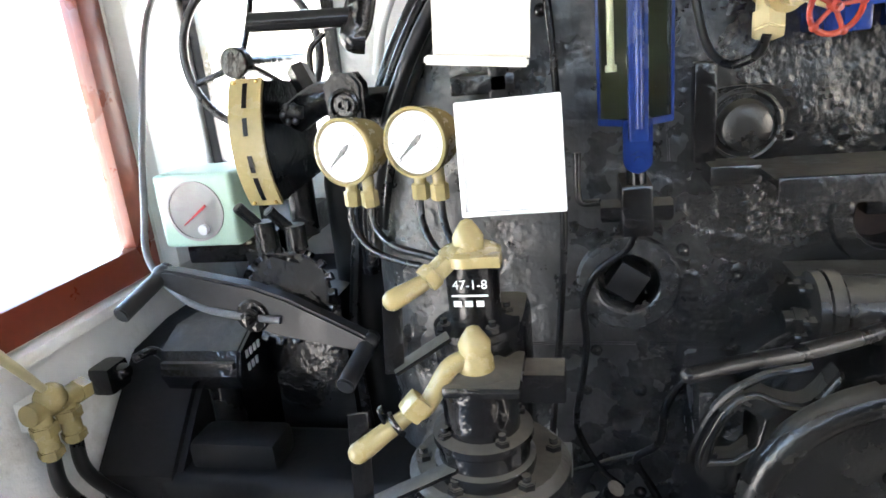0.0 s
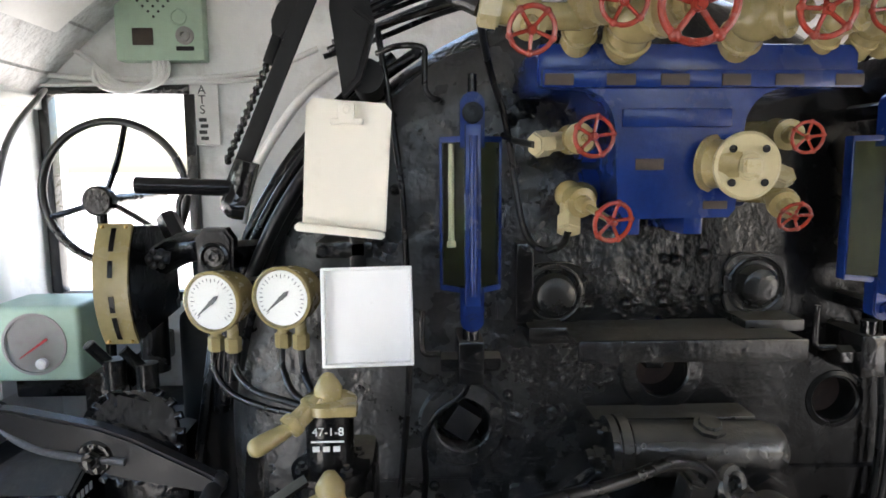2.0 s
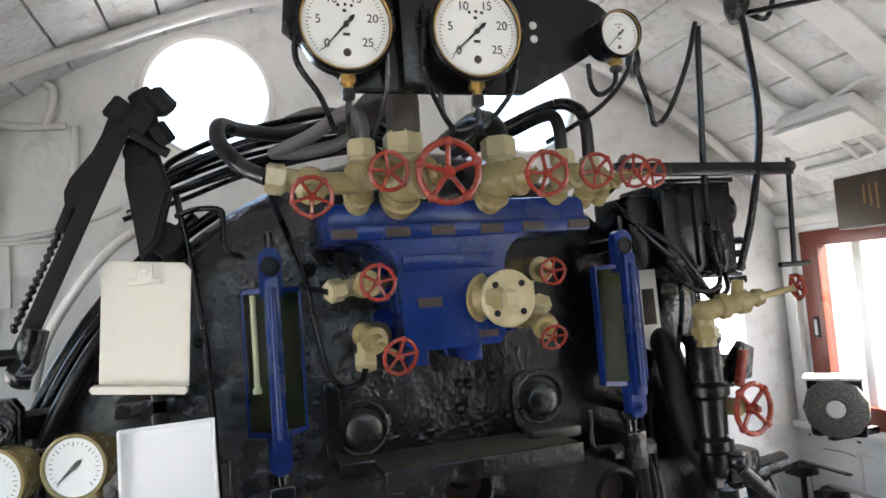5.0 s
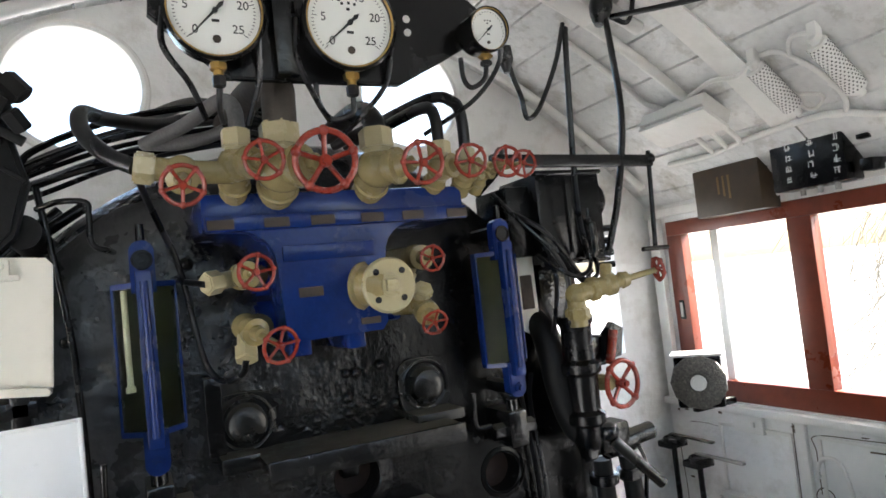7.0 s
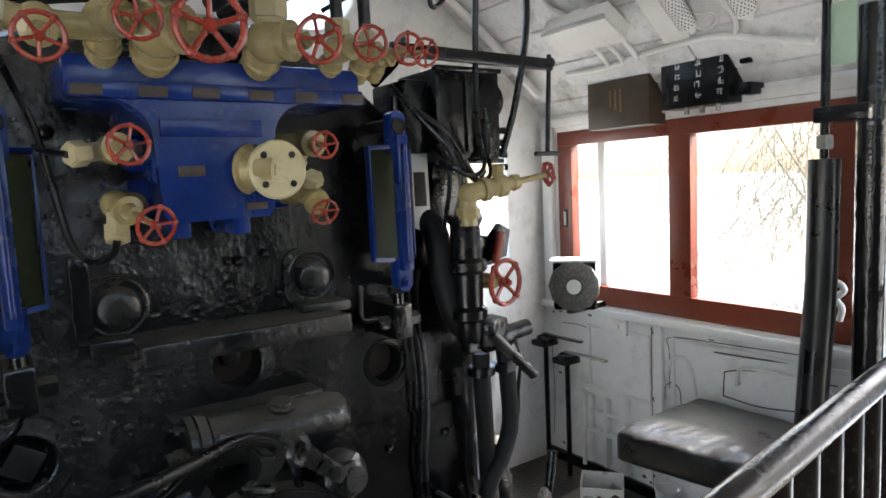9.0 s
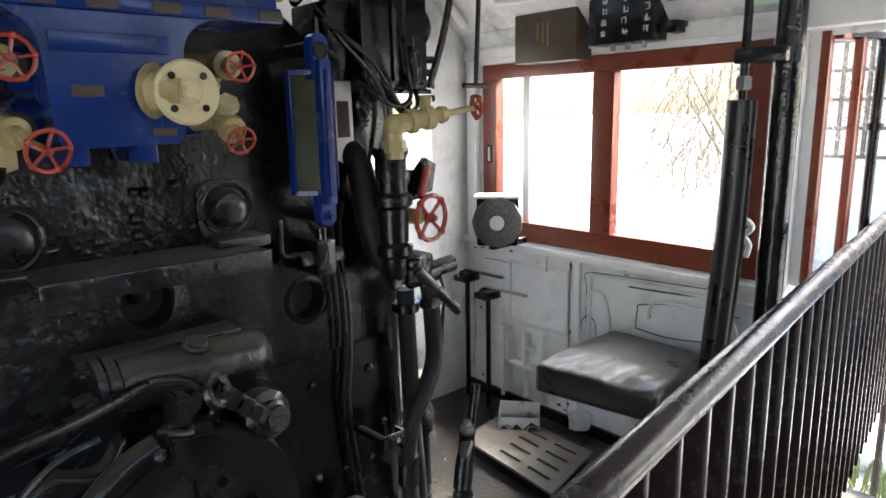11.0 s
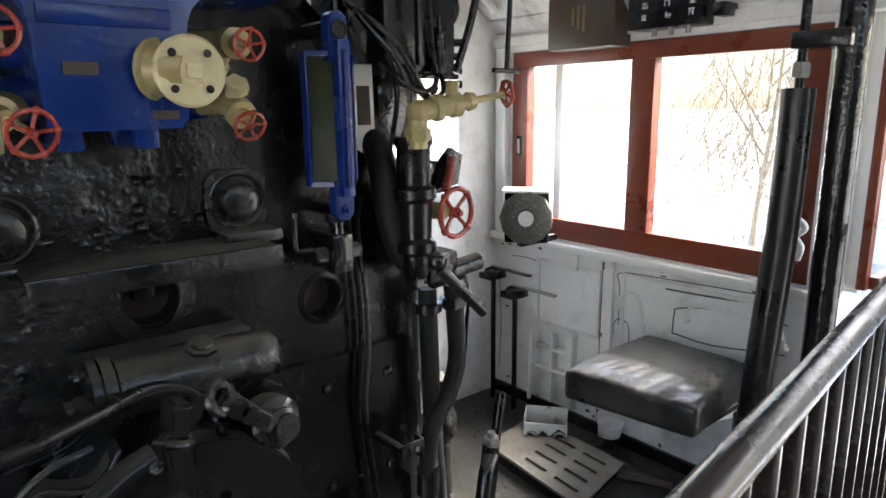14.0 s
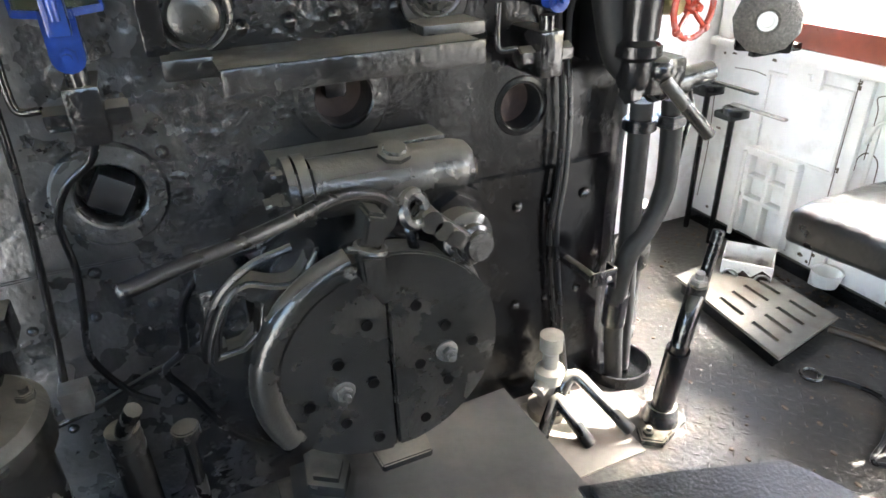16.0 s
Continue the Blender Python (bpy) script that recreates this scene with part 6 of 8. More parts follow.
def steam_gauge(x, y, z, R, scale, needle):
    g = thing("steam_gauge", (x, y + 0.02, z - R), "round brass-rimmed pressure gauge with a white dial", "pressure gauge", "steam gauges")
    ax = V((0, -1, -0.10)).normalized()
    tilt_m = Matrix.Translation((x, y, z)) @ pose(0, 0, 0, 5.7, 0, 0)
    bm = B()
    spun(bm, V((x, y, z)) - ax * 0.05, ax, [(0, R * 1.0), (0.04, R * 1.04), (0.042, R * 1.10), (0.055, R * 1.11), (0.06, R * 1.05), (0.055, R * 0.98), (0.048, R * 0.98), (0.048, 0)], 48)
    part("case", bm, CLEAN_BLACK if R > 0.06 else BLACK, g)
    bm = B()
    ring(bm, V((x, y, z)) + ax * 0.006, ax, R * 1.02, R * 0.035, 48, 8)
    part("bezel", bm, BRASS, g, "thin brass bezel")
    bm = placed(cyl(B(), (0, 0.002, 0), (0, 0.0, 0), R, seg=48), tilt_m)
    dl = part("dial", bm, DIAL, g, "white dial face")
    for k in range(51 if scale else 26):
        cnt = 50 if scale else 25
        a = 225 - k * 265 / cnt
        major = k % 10 == 0
        part("scale_mark", placed(placed(box(B(), (R * (0.76 if major else 0.83), -0.0006, -0.0005), (R * 0.88, 0.0002, 0.0005)), pose(0, 0, 0, 0, -a, 0)), tilt_m), INK, dl)
    if scale:
        for v in (0, 5, 10, 15, 20, 25):
            a = radians(225 - v / 25 * 265)
            words(str(v), R * 0.27, INK, tilt_m @ V((R * 0.62 * math.cos(a), -0.0008, R * 0.62 * math.sin(a))), pose(0, 0, 0, 95.7, 0, 0), "numeral", dl)
    for dx, dz, w in ((-0.16, 0.42, 0.06), (0.0, 0.44, 0.06), (0.14, 0.42, 0.06), (-0.02, 0.30, 0.08), (0.0, -0.22, 0.16)):
        part("lettering", placed(box(B(), (R * (dx - w / 2), -0.0008, R * (dz - 0.03)), (R * (dx + w / 2), 0.0002, R * (dz + 0.03))), tilt_m), INK, dl, "small unreadable print")
    part("maker_mark", placed(cyl(B(), (0, 0.0002, -R * 0.62), (0, -0.0008, -R * 0.62), R * 0.09, seg=20), tilt_m), DARK_PLATE, dl)
    bm = B()
    slab(bm, [(-R * 0.2, -R * 0.05), (-R * 0.3, 0), (-R * 0.2, R * 0.05), (-R * 0.05, R * 0.03), (R * 0.8, R * 0.008), (R * 0.8, -R * 0.008), (-R * 0.05, -R * 0.03)], "y", -0.004, -0.0026)
    cyl(bm, (0, 0.001, 0), (0, -0.006, 0), R * 0.06, seg=14)
    part("needle", placed(placed(bm, pose(0, 0, 0, 0, -needle, 0)), tilt_m), INK, g, "black pointer")
    bm = B()
    hexa(bm, (x, y + 0.02, z - R * 1.08), (x, y + 0.02, z - R * 1.25), 0.014)
    cyl(bm, (x, y + 0.02, z - R), (x, y + 0.02, z - R * 1.45), 0.008, seg=12)
    part("brass_union", bm, BRASS, g, "brass union below the gauge")
    bm = B()
    hexa(bm, (x, y + 0.02, z - R * 1.38), (x, y + 0.02, z - R * 1.62), 0.011)
    part("black_union", bm, RUBBER, g)
    return g


steam_gauge(-0.258, 1.375, 1.690, 0.070, True, 227)
steam_gauge(-0.042, 1.375, 1.688, 0.074, True, 222)
steam_gauge(0.224, 1.37, 1.694, 0.038, False, 225)
for pts in ([(-0.258, 1.395, 1.575), (-0.257, 1.42, 1.55), (-0.24, 1.5, 1.545), (-0.22, 1.56, 1.56)], [(-0.33, 1.40, 1.70), (-0.335, 1.40, 1.64), (-0.30, 1.41, 1.585), (-0.275, 1.45, 1.54)],
            [(-0.042, 1.395, 1.565), (-0.045, 1.40, 1.54), (-0.075, 1.42, 1.535), (-0.09, 1.44, 1.57), (-0.092, 1.44, 1.61)], [(-0.125, 1.40, 1.70), (-0.13, 1.40, 1.63), (-0.10, 1.42, 1.57), (-0.07, 1.45, 1.54)],
            [(0.04, 1.40, 1.66), (0.03, 1.42, 1.60), (-0.01, 1.45, 1.55), (-0.03, 1.5, 1.53)], [(-0.19, 1.40, 1.66), (-0.19, 1.43, 1.60), (-0.205, 1.48, 1.54)],
            [(0.224, 1.39, 1.635), (0.222, 1.40, 1.61), (0.205, 1.42, 1.60), (0.195, 1.43, 1.62), (0.193, 1.43, 1.66)], [(0.27, 1.40, 1.70), (0.275, 1.43, 1.65), (0.25, 1.5, 1.60), (0.17, 1.58, 1.55)]):
    solo("gauge_tube", tube(B(), pts, 0.005, 8), RUBBER, "thin black capillary tube below a pressure gauge", "pipe", "gauge tubes")

# pipes over the manifold
for pts, r, m_, nm in (([(-0.147, 1.508, 1.52), (-0.144, 1.508, 1.585), (-0.142, 1.535, 1.628), (-0.165, 1.64, 1.645), (-0.19, 1.82, 1.63)], 0.030, LAGGING, "brown lagged steam pipe bent over the boiler"),
                       ([(-0.224, 1.50, 1.505), (-0.223, 1.50, 1.572), (-0.242, 1.55, 1.600), (-0.29, 1.66, 1.588), (-0.36, 1.78, 1.58)], 0.0135, GREY_WRAP, "grey wrapped pipe bent over the boiler"),
                       ([(0.036, 1.508, 1.51), (0.034, 1.52, 1.565), (0.03, 1.60, 1.60), (0.02, 1.78, 1.60)], 0.021, RUBBER, "thick black pipe bent over the boiler"),
                       ([(0.176, 1.53, 1.49), (0.176, 1.535, 1.575), (0.163, 1.56, 1.60), (0.12, 1.66, 1.59), (0.07, 1.80, 1.58)], 0.0125, RUBBER, "black pipe bent over the manifold"),
                       ([(0.246, 1.55, 1.48), (0.246, 1.552, 1.585), (0.232, 1.565, 1.620), (0.195, 1.60, 1.632), (0.10, 1.72, 1.60), (0.04, 1.80, 1.58)], 0.0125, RUBBER, "black pipe bent over the manifold"),
                       ([(-0.386, 1.50, 1.475), (-0.425, 1.52, 1.50), (-0.458, 1.55, 1.545), (-0.458, 1.59, 1.588), (-0.42, 1.67, 1.60), (-0.33, 1.78, 1.62), (-0.24, 1.85, 1.66)], 0.014, RUBBER, "thick black hose arching from the manifold")):
    solo("steam_pipe", tube(B(), pts, r, 14), m_, nm, "pipe", "pipes over the manifold")
for k in range(8):
    r = random.Random(k)
    z0, z1 = 1.50 + 0.012 * k, 1.60 + 0.013 * k
    solo("thin_pipe", tube(B(), [(-0.66 + 0.01 * k, 1.84, z0 - 0.04), (-0.55, 1.84 + r.uniform(-.03, .03), z0), (-0.40, 1.84 + r.uniform(-.03, .03), z0 + (z1 - z0) * 0.55), (-0.18, 1.86, z1), (-0.05, 1.9, z1 - 0.01)], 0.0055 + 0.002 * (k % 3), 8), BLACK if k % 2 else RUBBER, "thin black pipe in a bundle over the boiler", "pipe", "pipe bundle")
solo("hose", tube(B(), [(-0.37, 1.86, 1.63), (-0.33, 1.85, 1.66), (-0.26, 1.86, 1.69), (-0.2, 1.9, 1.70)], 0.014), GREY_WRAP, "grey braided hose over the boiler", "hose", "braided hoses")
solo("hose", tube(B(), [(-0.36, 1.78, 1.58), (-0.30, 1.76, 1.575), (-0.24, 1.74, 1.585), (-0.2, 1.72, 1.60)], 0.013), GREY_WRAP, "grey braided hose over the boiler", "hose", "braided hoses")

# ---- right of the boiler ----
rb = thing("control_bar", (0.6, 1.62, 1.25), "black horizontal control bar with a hanging T-handled rod", "control rod")
bm = B()
box(bm, (0.345, 1.612, 1.482), (0.825, 1.628, 1.512), 0.004, turn=pose(0, 0, 0, 0, 0.6, 0))
part("bar", bm, CLEAN_BLACK, rb)
bm = B()
cyl(bm, (0.818, 1.62, 1.52), (0.803, 1.62, 1.27), 0.006, seg=10)
ball(bm, (0.82, 1.62, 1.50), 0.015, 10)
part("hanging_rod", bm, CLEAN_BLACK, rb)
bm = B()
cyl(bm, (0.756, 1.615, 1.268), (0.84, 1.615, 1.268), 0.006, seg=10)
part("t_handle", bm, DUSTY, rb)
bm = B()
tube(bm, [(0.36, 1.62, 1.50), (0.40, 1.66, 1.53), (0.42, 1.72, 1.50), (0.42, BY + 0.06, 1.46)], 0.012)
part("link", bm, BLACK, rb)

lu = thing("lubricator", (0.62, 1.75, 1.2), "black mechanical lubricator box beside the boiler", "lubricator")
bm = B()
box(bm, (0.515, 1.70, 1.255), (0.715, 1.88, 1.485), 0.01)
part("case", bm, CLEAN_BLACK, lu)
bm = B()
box(bm, (0.45, 1.74, 1.28), (0.545, 1.90, 1.46), 0.008)
part("side_case", bm, CLEAN_BLACK, lu)
bm = B()
spun(bm, (0.70, 1.76, 1.415), (1, -0.2, 0), [(0, 0.04), (0.02, 0.045), (0.04, 0.045), (0.05, 0.035), (0.055, 0)], 24)
part("cap", bm, CLEAN_BLACK, lu)
bm = B()
box(bm, (0.60, 1.692, 1.28), (0.616, 1.702, 1.47), 0.002)
part("rib", bm, DUSTY, lu)
bm = B()
spun(bm, (0.655, 1.685, 1.262), (0, 0, 1), [(0, 0.011), (0.012, 0.011), (0.013, 0.017), (0.085, 0.017), (0.090, 0.012), (0.100, 0.012), (0.101, 0.006), (0.125, 0.005), (0.126, 0.0)], 20)
part("sight_feed", bm, BLACK, lu, "glossy black sight feed cylinder")
bm = B()
box(bm, (0.512, 1.692, 1.250), (0.718, 1.712, 1.262), 0.003)
part("flange", bm, BLACK, lu)
bm = B()
box(bm, (0.512, 1.692, 1.478), (0.718, 1.712, 1.490), 0.003)
part("flange", bm, BLACK, lu)
for bx in (0.535, 0.575, 0.640, 0.695):
    for bz in (1.277, 1.465):
        bm = B()
        bolt_at(bm, (bx, 1.701, bz), (0, -1, 0), 0.006, 0.005)
        part("bolt", bm, DUSTY, lu)
for k in range(4):
    bm = B()
    cyl(bm, (0.705, 1.74, 1.24 + k * 0.032), (0.75, 1.72, 1.24 + k * 0.032), 0.009, seg=10)
    part("outlet", bm, BLACK, lu)
bm = B()
box(bm, (0.56, 1.80, 1.10), (0.68, 1.95, 1.28), 0.01)
part("bracket", bm, BLACK, lu)
for k, pts in enumerate(([(0.40, 1.72, 1.44), (0.45, 1.68, 1.36), (0.52, 1.66, 1.28), (0.55, 1.66, 1.20), (0.535, 1.68, 1.10)], [(0.43, 1.72, 1.40), (0.50, 1.67, 1.34), (0.555, 1.66, 1.27), (0.60, 1.66, 1.21), (0.65, 1.67, 1.22), (0.67, 1.70, 1.27)],
                         [(0.50, 1.70, 1.28), (0.53, 1.66, 1.24), (0.57, 1.65, 1.22), (0.62, 1.66, 1.235), (0.65, 1.69, 1.29)], [(0.52, 1.70, 1.30), (0.53, 1.68, 1.22), (0.52, 1.69, 1.12), (0.51, 1.72, 1.02)],
                         [(0.56, 1.70, 1.28), (0.575, 1.67, 1.23), (0.60, 1.66, 1.205), (0.64, 1.68, 1.23)])):
    solo("oil_pipe", tube(B(), pts, 0.006, 8), RUBBER, "thin black oil pipe below the lubricator", "pipe", "oil pipes")
pc = thing("pale_card", (0.49, 1.76, 1.07), "pale worn instruction card with a dark strip", "card")
bm = B()
slab(bm, [(0.464, 1.10), (0.518, 1.07), (0.514, 1.32), (0.466, 1.315)], "y", 1.752, 1.757)
part("card", bm, CARD, pc)
bm = B()
slab(bm, [(0.472, 1.15), (0.506, 1.15), (0.504, 1.235), (0.472, 1.235)], "y", 1.7495, 1.752)
part("print", bm, DARK_PLATE, pc, "dark unreadable printed field")
bm = B()
box(bm, (0.47, 1.758, 1.12), (0.515, 1.83, 1.30), 0.002)
part("backing", bm, BLACK, pc)

fv = thing("feed_valve", (0.55, 1.66, 0.68), "black feed valve column with a cream stop valve on top", "valve")
bm = B()
spun(bm, (0.555, 1.66, 0.68), (0, 0, 1), [(0.125, 0.0), (0.126, 0.028), (0.14, 0.034), (0.18, 0.036), (0.19, 0.048), (0.21, 0.048), (0.22, 0.038), (0.30, 0.04), (0.31, 0.05), (0.33, 0.05), (0.34, 0.038), (0.42, 0.038), (0.43, 0.044), (0.445, 0.044), (0.445, 0)], 26)
box(bm, (0.50, 1.68, 0.84), (0.61, 1.95, 1.0), 0.03)
part("column", bm, CLEAN_BLACK, fv)
bm = B()
cyl(bm, (0.60, 1.66, 0.80), (0.68, 1.66, 0.805), 0.03)
cyl(bm, (0.66, 1.66, 0.805), (0.745, 1.655, 0.815), 0.022)
part("side_arm", bm, DUSTY, fv)
bm = B()
cyl(bm, (0.545, 1.63, 1.10), (0.545, 1.63, 1.175), 0.022, seg=18)
hexa(bm, (0.545, 1.63, 1.115), (0.545, 1.63, 1.145), 0.03)
ball(bm, (0.546, 1.628, 1.176), 0.027, 16)
spun(bm, (0.545, 1.625, 1.178), (0.97, -0.17, 0.16), [(0, 0.024), (0.035, 0.022), (0.037, 0.029), (0.052, 0.029), (0.054, 0.022), (0.075, 0.023), (0.08, 0.028), (0.1, 0.028), (0.102, 0.017), (0.12, 0.017), (0.124, 0.021), (0.14, 0.018), (0.145, 0.008), (0.225, 0.007)], 18)
cv = part("stop_valve", bm, CREAM, fv, "cream painted stop valve")
bm = B()
hexa(bm, (0.625, 1.612, 1.20), (0.63, 1.61, 1.242), 0.015)
part("top_nut", bm, CREAM, cv)
wheel_part(fv, (0.768, 1.584, 1.216), (0.96, -0.27, 0.1), 0.031, rim=0.14, start=60, label="small red iron handwheel")
bm = B()
spun(bm, (0.60, 1.745, 0.953), (0.25, -0.97, 0), [(0, 0.026), (0.03, 0.026), (0.032, 0.034), (0.05, 0.034), (0.052, 0.022), (0.11, 0.018)], 8)
part("boss", bm, CREAM, fv, "cream hexagonal boss")
wheel_part(fv, (0.655, 1.632, 0.948), (0.16, -0.98, 0), 0.062, spokes=4, rim=0.10, start=45, label="larger red four-spoked handwheel", material=RED)
bm = B()
tube(bm, [(0.68, 1.70, 0.99), (0.70, 1.71, 1.03), (0.71, 1.71, 1.07)], 0.012, 10)
part("red_lever", bm, RED, fv, "red lever standing behind the wheel")
bm = B()
slab(bm, [(0.68, 0.99), (0.74, 1.0), (0.755, 1.07), (0.72, 1.09), (0.69, 1.06)], "y", 1.72, 1.745, 0.004)
box(bm, (0.60, 1.73, 0.98), (0.70, 1.78, 1.06), 0.01)
part("black_cam", bm, BLACK, fv)

solo("lagged_pipe", tube(B(), [(0.515, 1.78, 1.12), (0.512, 1.735, 1.09), (0.508, 1.705, 1.02), (0.510, 1.695, 0.96), (0.532, 1.685, 0.87), (0.565, 1.675, 0.83)], 0.032, 14), MATTE, "thick matte black lagged pipe below the lubricator", "pipe")
# injector pipes to the floor
ip = thing("injector_pipes", (0.66, 1.72, 0), "black injector pipes with a clamped cock, rising from the floor", "pipes")
bm = B()
tube(bm, [(0.618, 1.70, 0.76), (0.622, 1.70, 0.6), (0.64, 1.715, 0.4), (0.67, 1.735, 0.2), (0.70, 1.76, 0.0)], 0.0235, 16)
part("straight_pipe", bm, MATTE, ip)
bm = B()
tube(bm, [(0.69, 1.69, 0.76), (0.70, 1.69, 0.66), (0.702, 1.69, 0.55), (0.665, 1.685, 0.47), (0.62, 1.685, 0.41), (0.605, 1.69, 0.33), (0.62, 1.71, 0.2), (0.655, 1.73, 0.0)], 0.0235, 16)
part("bent_pipe", bm, MATTE, ip)
bm = B()
hexa(bm, (0.692, 1.69, 0.70), (0.690, 1.69, 0.728), 0.034)
part("collar", bm, CLEAN_BLACK, ip)
bm = B()
cyl(bm, (0.618, 1.70, 0.70), (0.618, 1.70, 0.725), 0.036, seg=20, bev=0.003)
part("collar", bm, CLEAN_BLACK, ip)
bm = B()
cyl(bm, (0.616, 1.71, 0.20), (0.612, 1.70, 0.30), 0.029, seg=16, bev=0.004)
part("collar", bm, CLEAN_BLACK, ip)
bm = B()
box(bm, (0.575, 1.63, 0.79), (0.66, 1.70, 0.86), 0.012)
cyl(bm, (0.55, 1.66, 0.80), (0.70, 1.66, 0.81), 0.017)
hexa(bm, (0.535, 1.655, 0.80), (0.56, 1.655, 0.80), 0.024)
ball(bm, (0.60, 1.64, 0.84), 0.026, 12)
part("clamp", bm, BLACK, ip)
bm = B()
cyl(bm, (0.605, 1.63, 0.82), (0.715, 1.60, 0.70), 0.014, seg=14, bev=0.002)
part("cock_handle", bm, DUSTY, ip)
bm = B()
tube(bm, [(0.72, 1.68, 0.78), (0.755, 1.70, 0.72), (0.76, 1.72, 0.62), (0.77, 1.74, 0.54), (0.73, 1.75, 0.50), (0.70, 1.72, 0.49)], 0.006, 8)
part("thin_tube", bm, CLEAN_BLACK, ip)
bm = B()
spun(bm, (0.80, 1.88, 0.0), (0, 0, 1), [(0, 0.035), (0.22, 0.03), (0.24, 0.045), (0.30, 0.048), (0.34, 0.03), (0.36, 0.03), (0.38, 0.04), (0.42, 0.036), (0.44, 0.0)], 18)
part("strainer", bm, DUSTY, ip, "dusty bulbous strainer")
bm = B()
spun(bm, (0.685, 1.75, -0.001), (0, 0, 1), [(0, 0.085), (0.035, 0.085), (0.035, 0.078), (0.004, 0.078), (0.004, 0)], 28)
part("floor_collar", bm, CLEAN_BLACK, ip, "black floor collar")
bk = thing("iron_bracket", (0.55, 1.70, 0.36), "bent iron strap with a bolt hole", "bracket")
bm = B()
box(bm, (0.50, 1.655, 0.365), (0.565, 1.66, 0.40), 0.002)
box(bm, (0.56, 1.655, 0.345), (0.567, 1.69, 0.40), 0.002)
cyl(bm, (0.505, 1.66, 0.385), (0.50, BY + 0.01, 0.385), 0.012)
part("strap", bm, BLACK, bk)
bm = B()
cyl(bm, (0.545, 1.656, 0.378), (0.545, 1.6535, 0.378), 0.006, seg=12)
part("hole", bm, STEEL, bk)
for k, dx in enumerate((0.0, 0.02)):
    solo("black_cable", tube(B(), [(0.40 + dx * 2, 1.70, 1.00), (0.43 + dx, 1.735, 0.92), (0.45 + dx, 1.74, 0.75), (0.45 + dx, 1.742, 0.60), (0.437 + dx, 1.742, 0.48), (0.455 + dx, 1.742, 0.30), (0.478 + dx, 1.735, 0.10), (0.49 + dx, 1.72, 0.0)], 0.006, 8), RUBBER, "black cable down the backhead", "cable", "cables down the backhead")
ff = thing("floor_fitting", (0.42, 1.69, 0), "dusty pale pipe fitting on the floor beside the fire door", "pipe fitting")
bm = B()
spun(bm, (0.425, 1.69, 0.0), (0, 0, 1), [(0, 0.05), (0.03, 0.05), (0.04, 0.028), (0.10, 0.024), (0.11, 0.036), (0.14, 0.036), (0.15, 0.02), (0.19, 0.018), (0.20, 0.028), (0.24, 0.028), (0.245, 0)], 14)
cyl(bm, (0.425, 1.69, 0.12), (0.38, 1.67, 0.10), 0.018)
part("fitting", bm, DIRT_FLOOR, ff)

# cables hanging from the roof
for pts, r in (([(0.60, 1.62, 1.83), (0.59, 1.62, 1.7), (0.585, 1.63, 1.5), (0.59, 1.64, 1.36), (0.62, 1.66, 1.26)], 0.0075),
               ([(0.80, 1.70, 1.93), (0.765, 1.65, 1.81), (0.745, 1.62, 1.6), (0.70, 1.62, 1.40), (0.655, 1.63, 1.26)], 0.0085),
               ([(0.595, 1.62, 1.84), (0.56, 1.62, 1.74), (0.50, 1.62, 1.63), (0.46, 1.62, 1.60), (0.45, 1.62, 1.65), (0.42, 1.60, 1.69), (0.41, 1.60, 1.73)], 0.006),
               ([(0.84, 1.72, 1.92), (0.90, 1.60, 1.90), (0.98, 1.42, 1.87), (1.10, 1.2, 1.82), (1.2, 0.9, 1.75)], 0.008),
               ([(0.84, 1.72, 1.92), (0.88, 1.70, 1.90), (0.87, 1.66, 1.94), (0.83, 1.62, 1.985)], 0.007)):
    solo("hanging_cable", tube(B(), pts, r, 8), RUBBER, "black cable hanging from the cab roof", "cable", "hanging cables")
pg = thing("cable_plug", (0.80, 1.70, 1.87), "black rubber plug on a white conduit box", "plug")
bm = B()
spun(bm, (0.80, 1.70, 1.96), (-0.35, -0.1, -1), [(0, 0.03), (0.03, 0.032), (0.05, 0.028), (0.07, 0.02), (0.085, 0.012)], 16)
part("plug", bm, RUBBER, pg)
pg2 = solo("cable_plug", spun(B(), (0.405, 1.60, 1.76), (0, 0, -1), [(0, 0.016), (0.03, 0.018), (0.045, 0.012), (0.06, 0.007)], 14), RUBBER, "small black plug on a cable", "plug")


def on_roof(x, y, d=0.014):
    return (x, y, roof_z(x) - d)


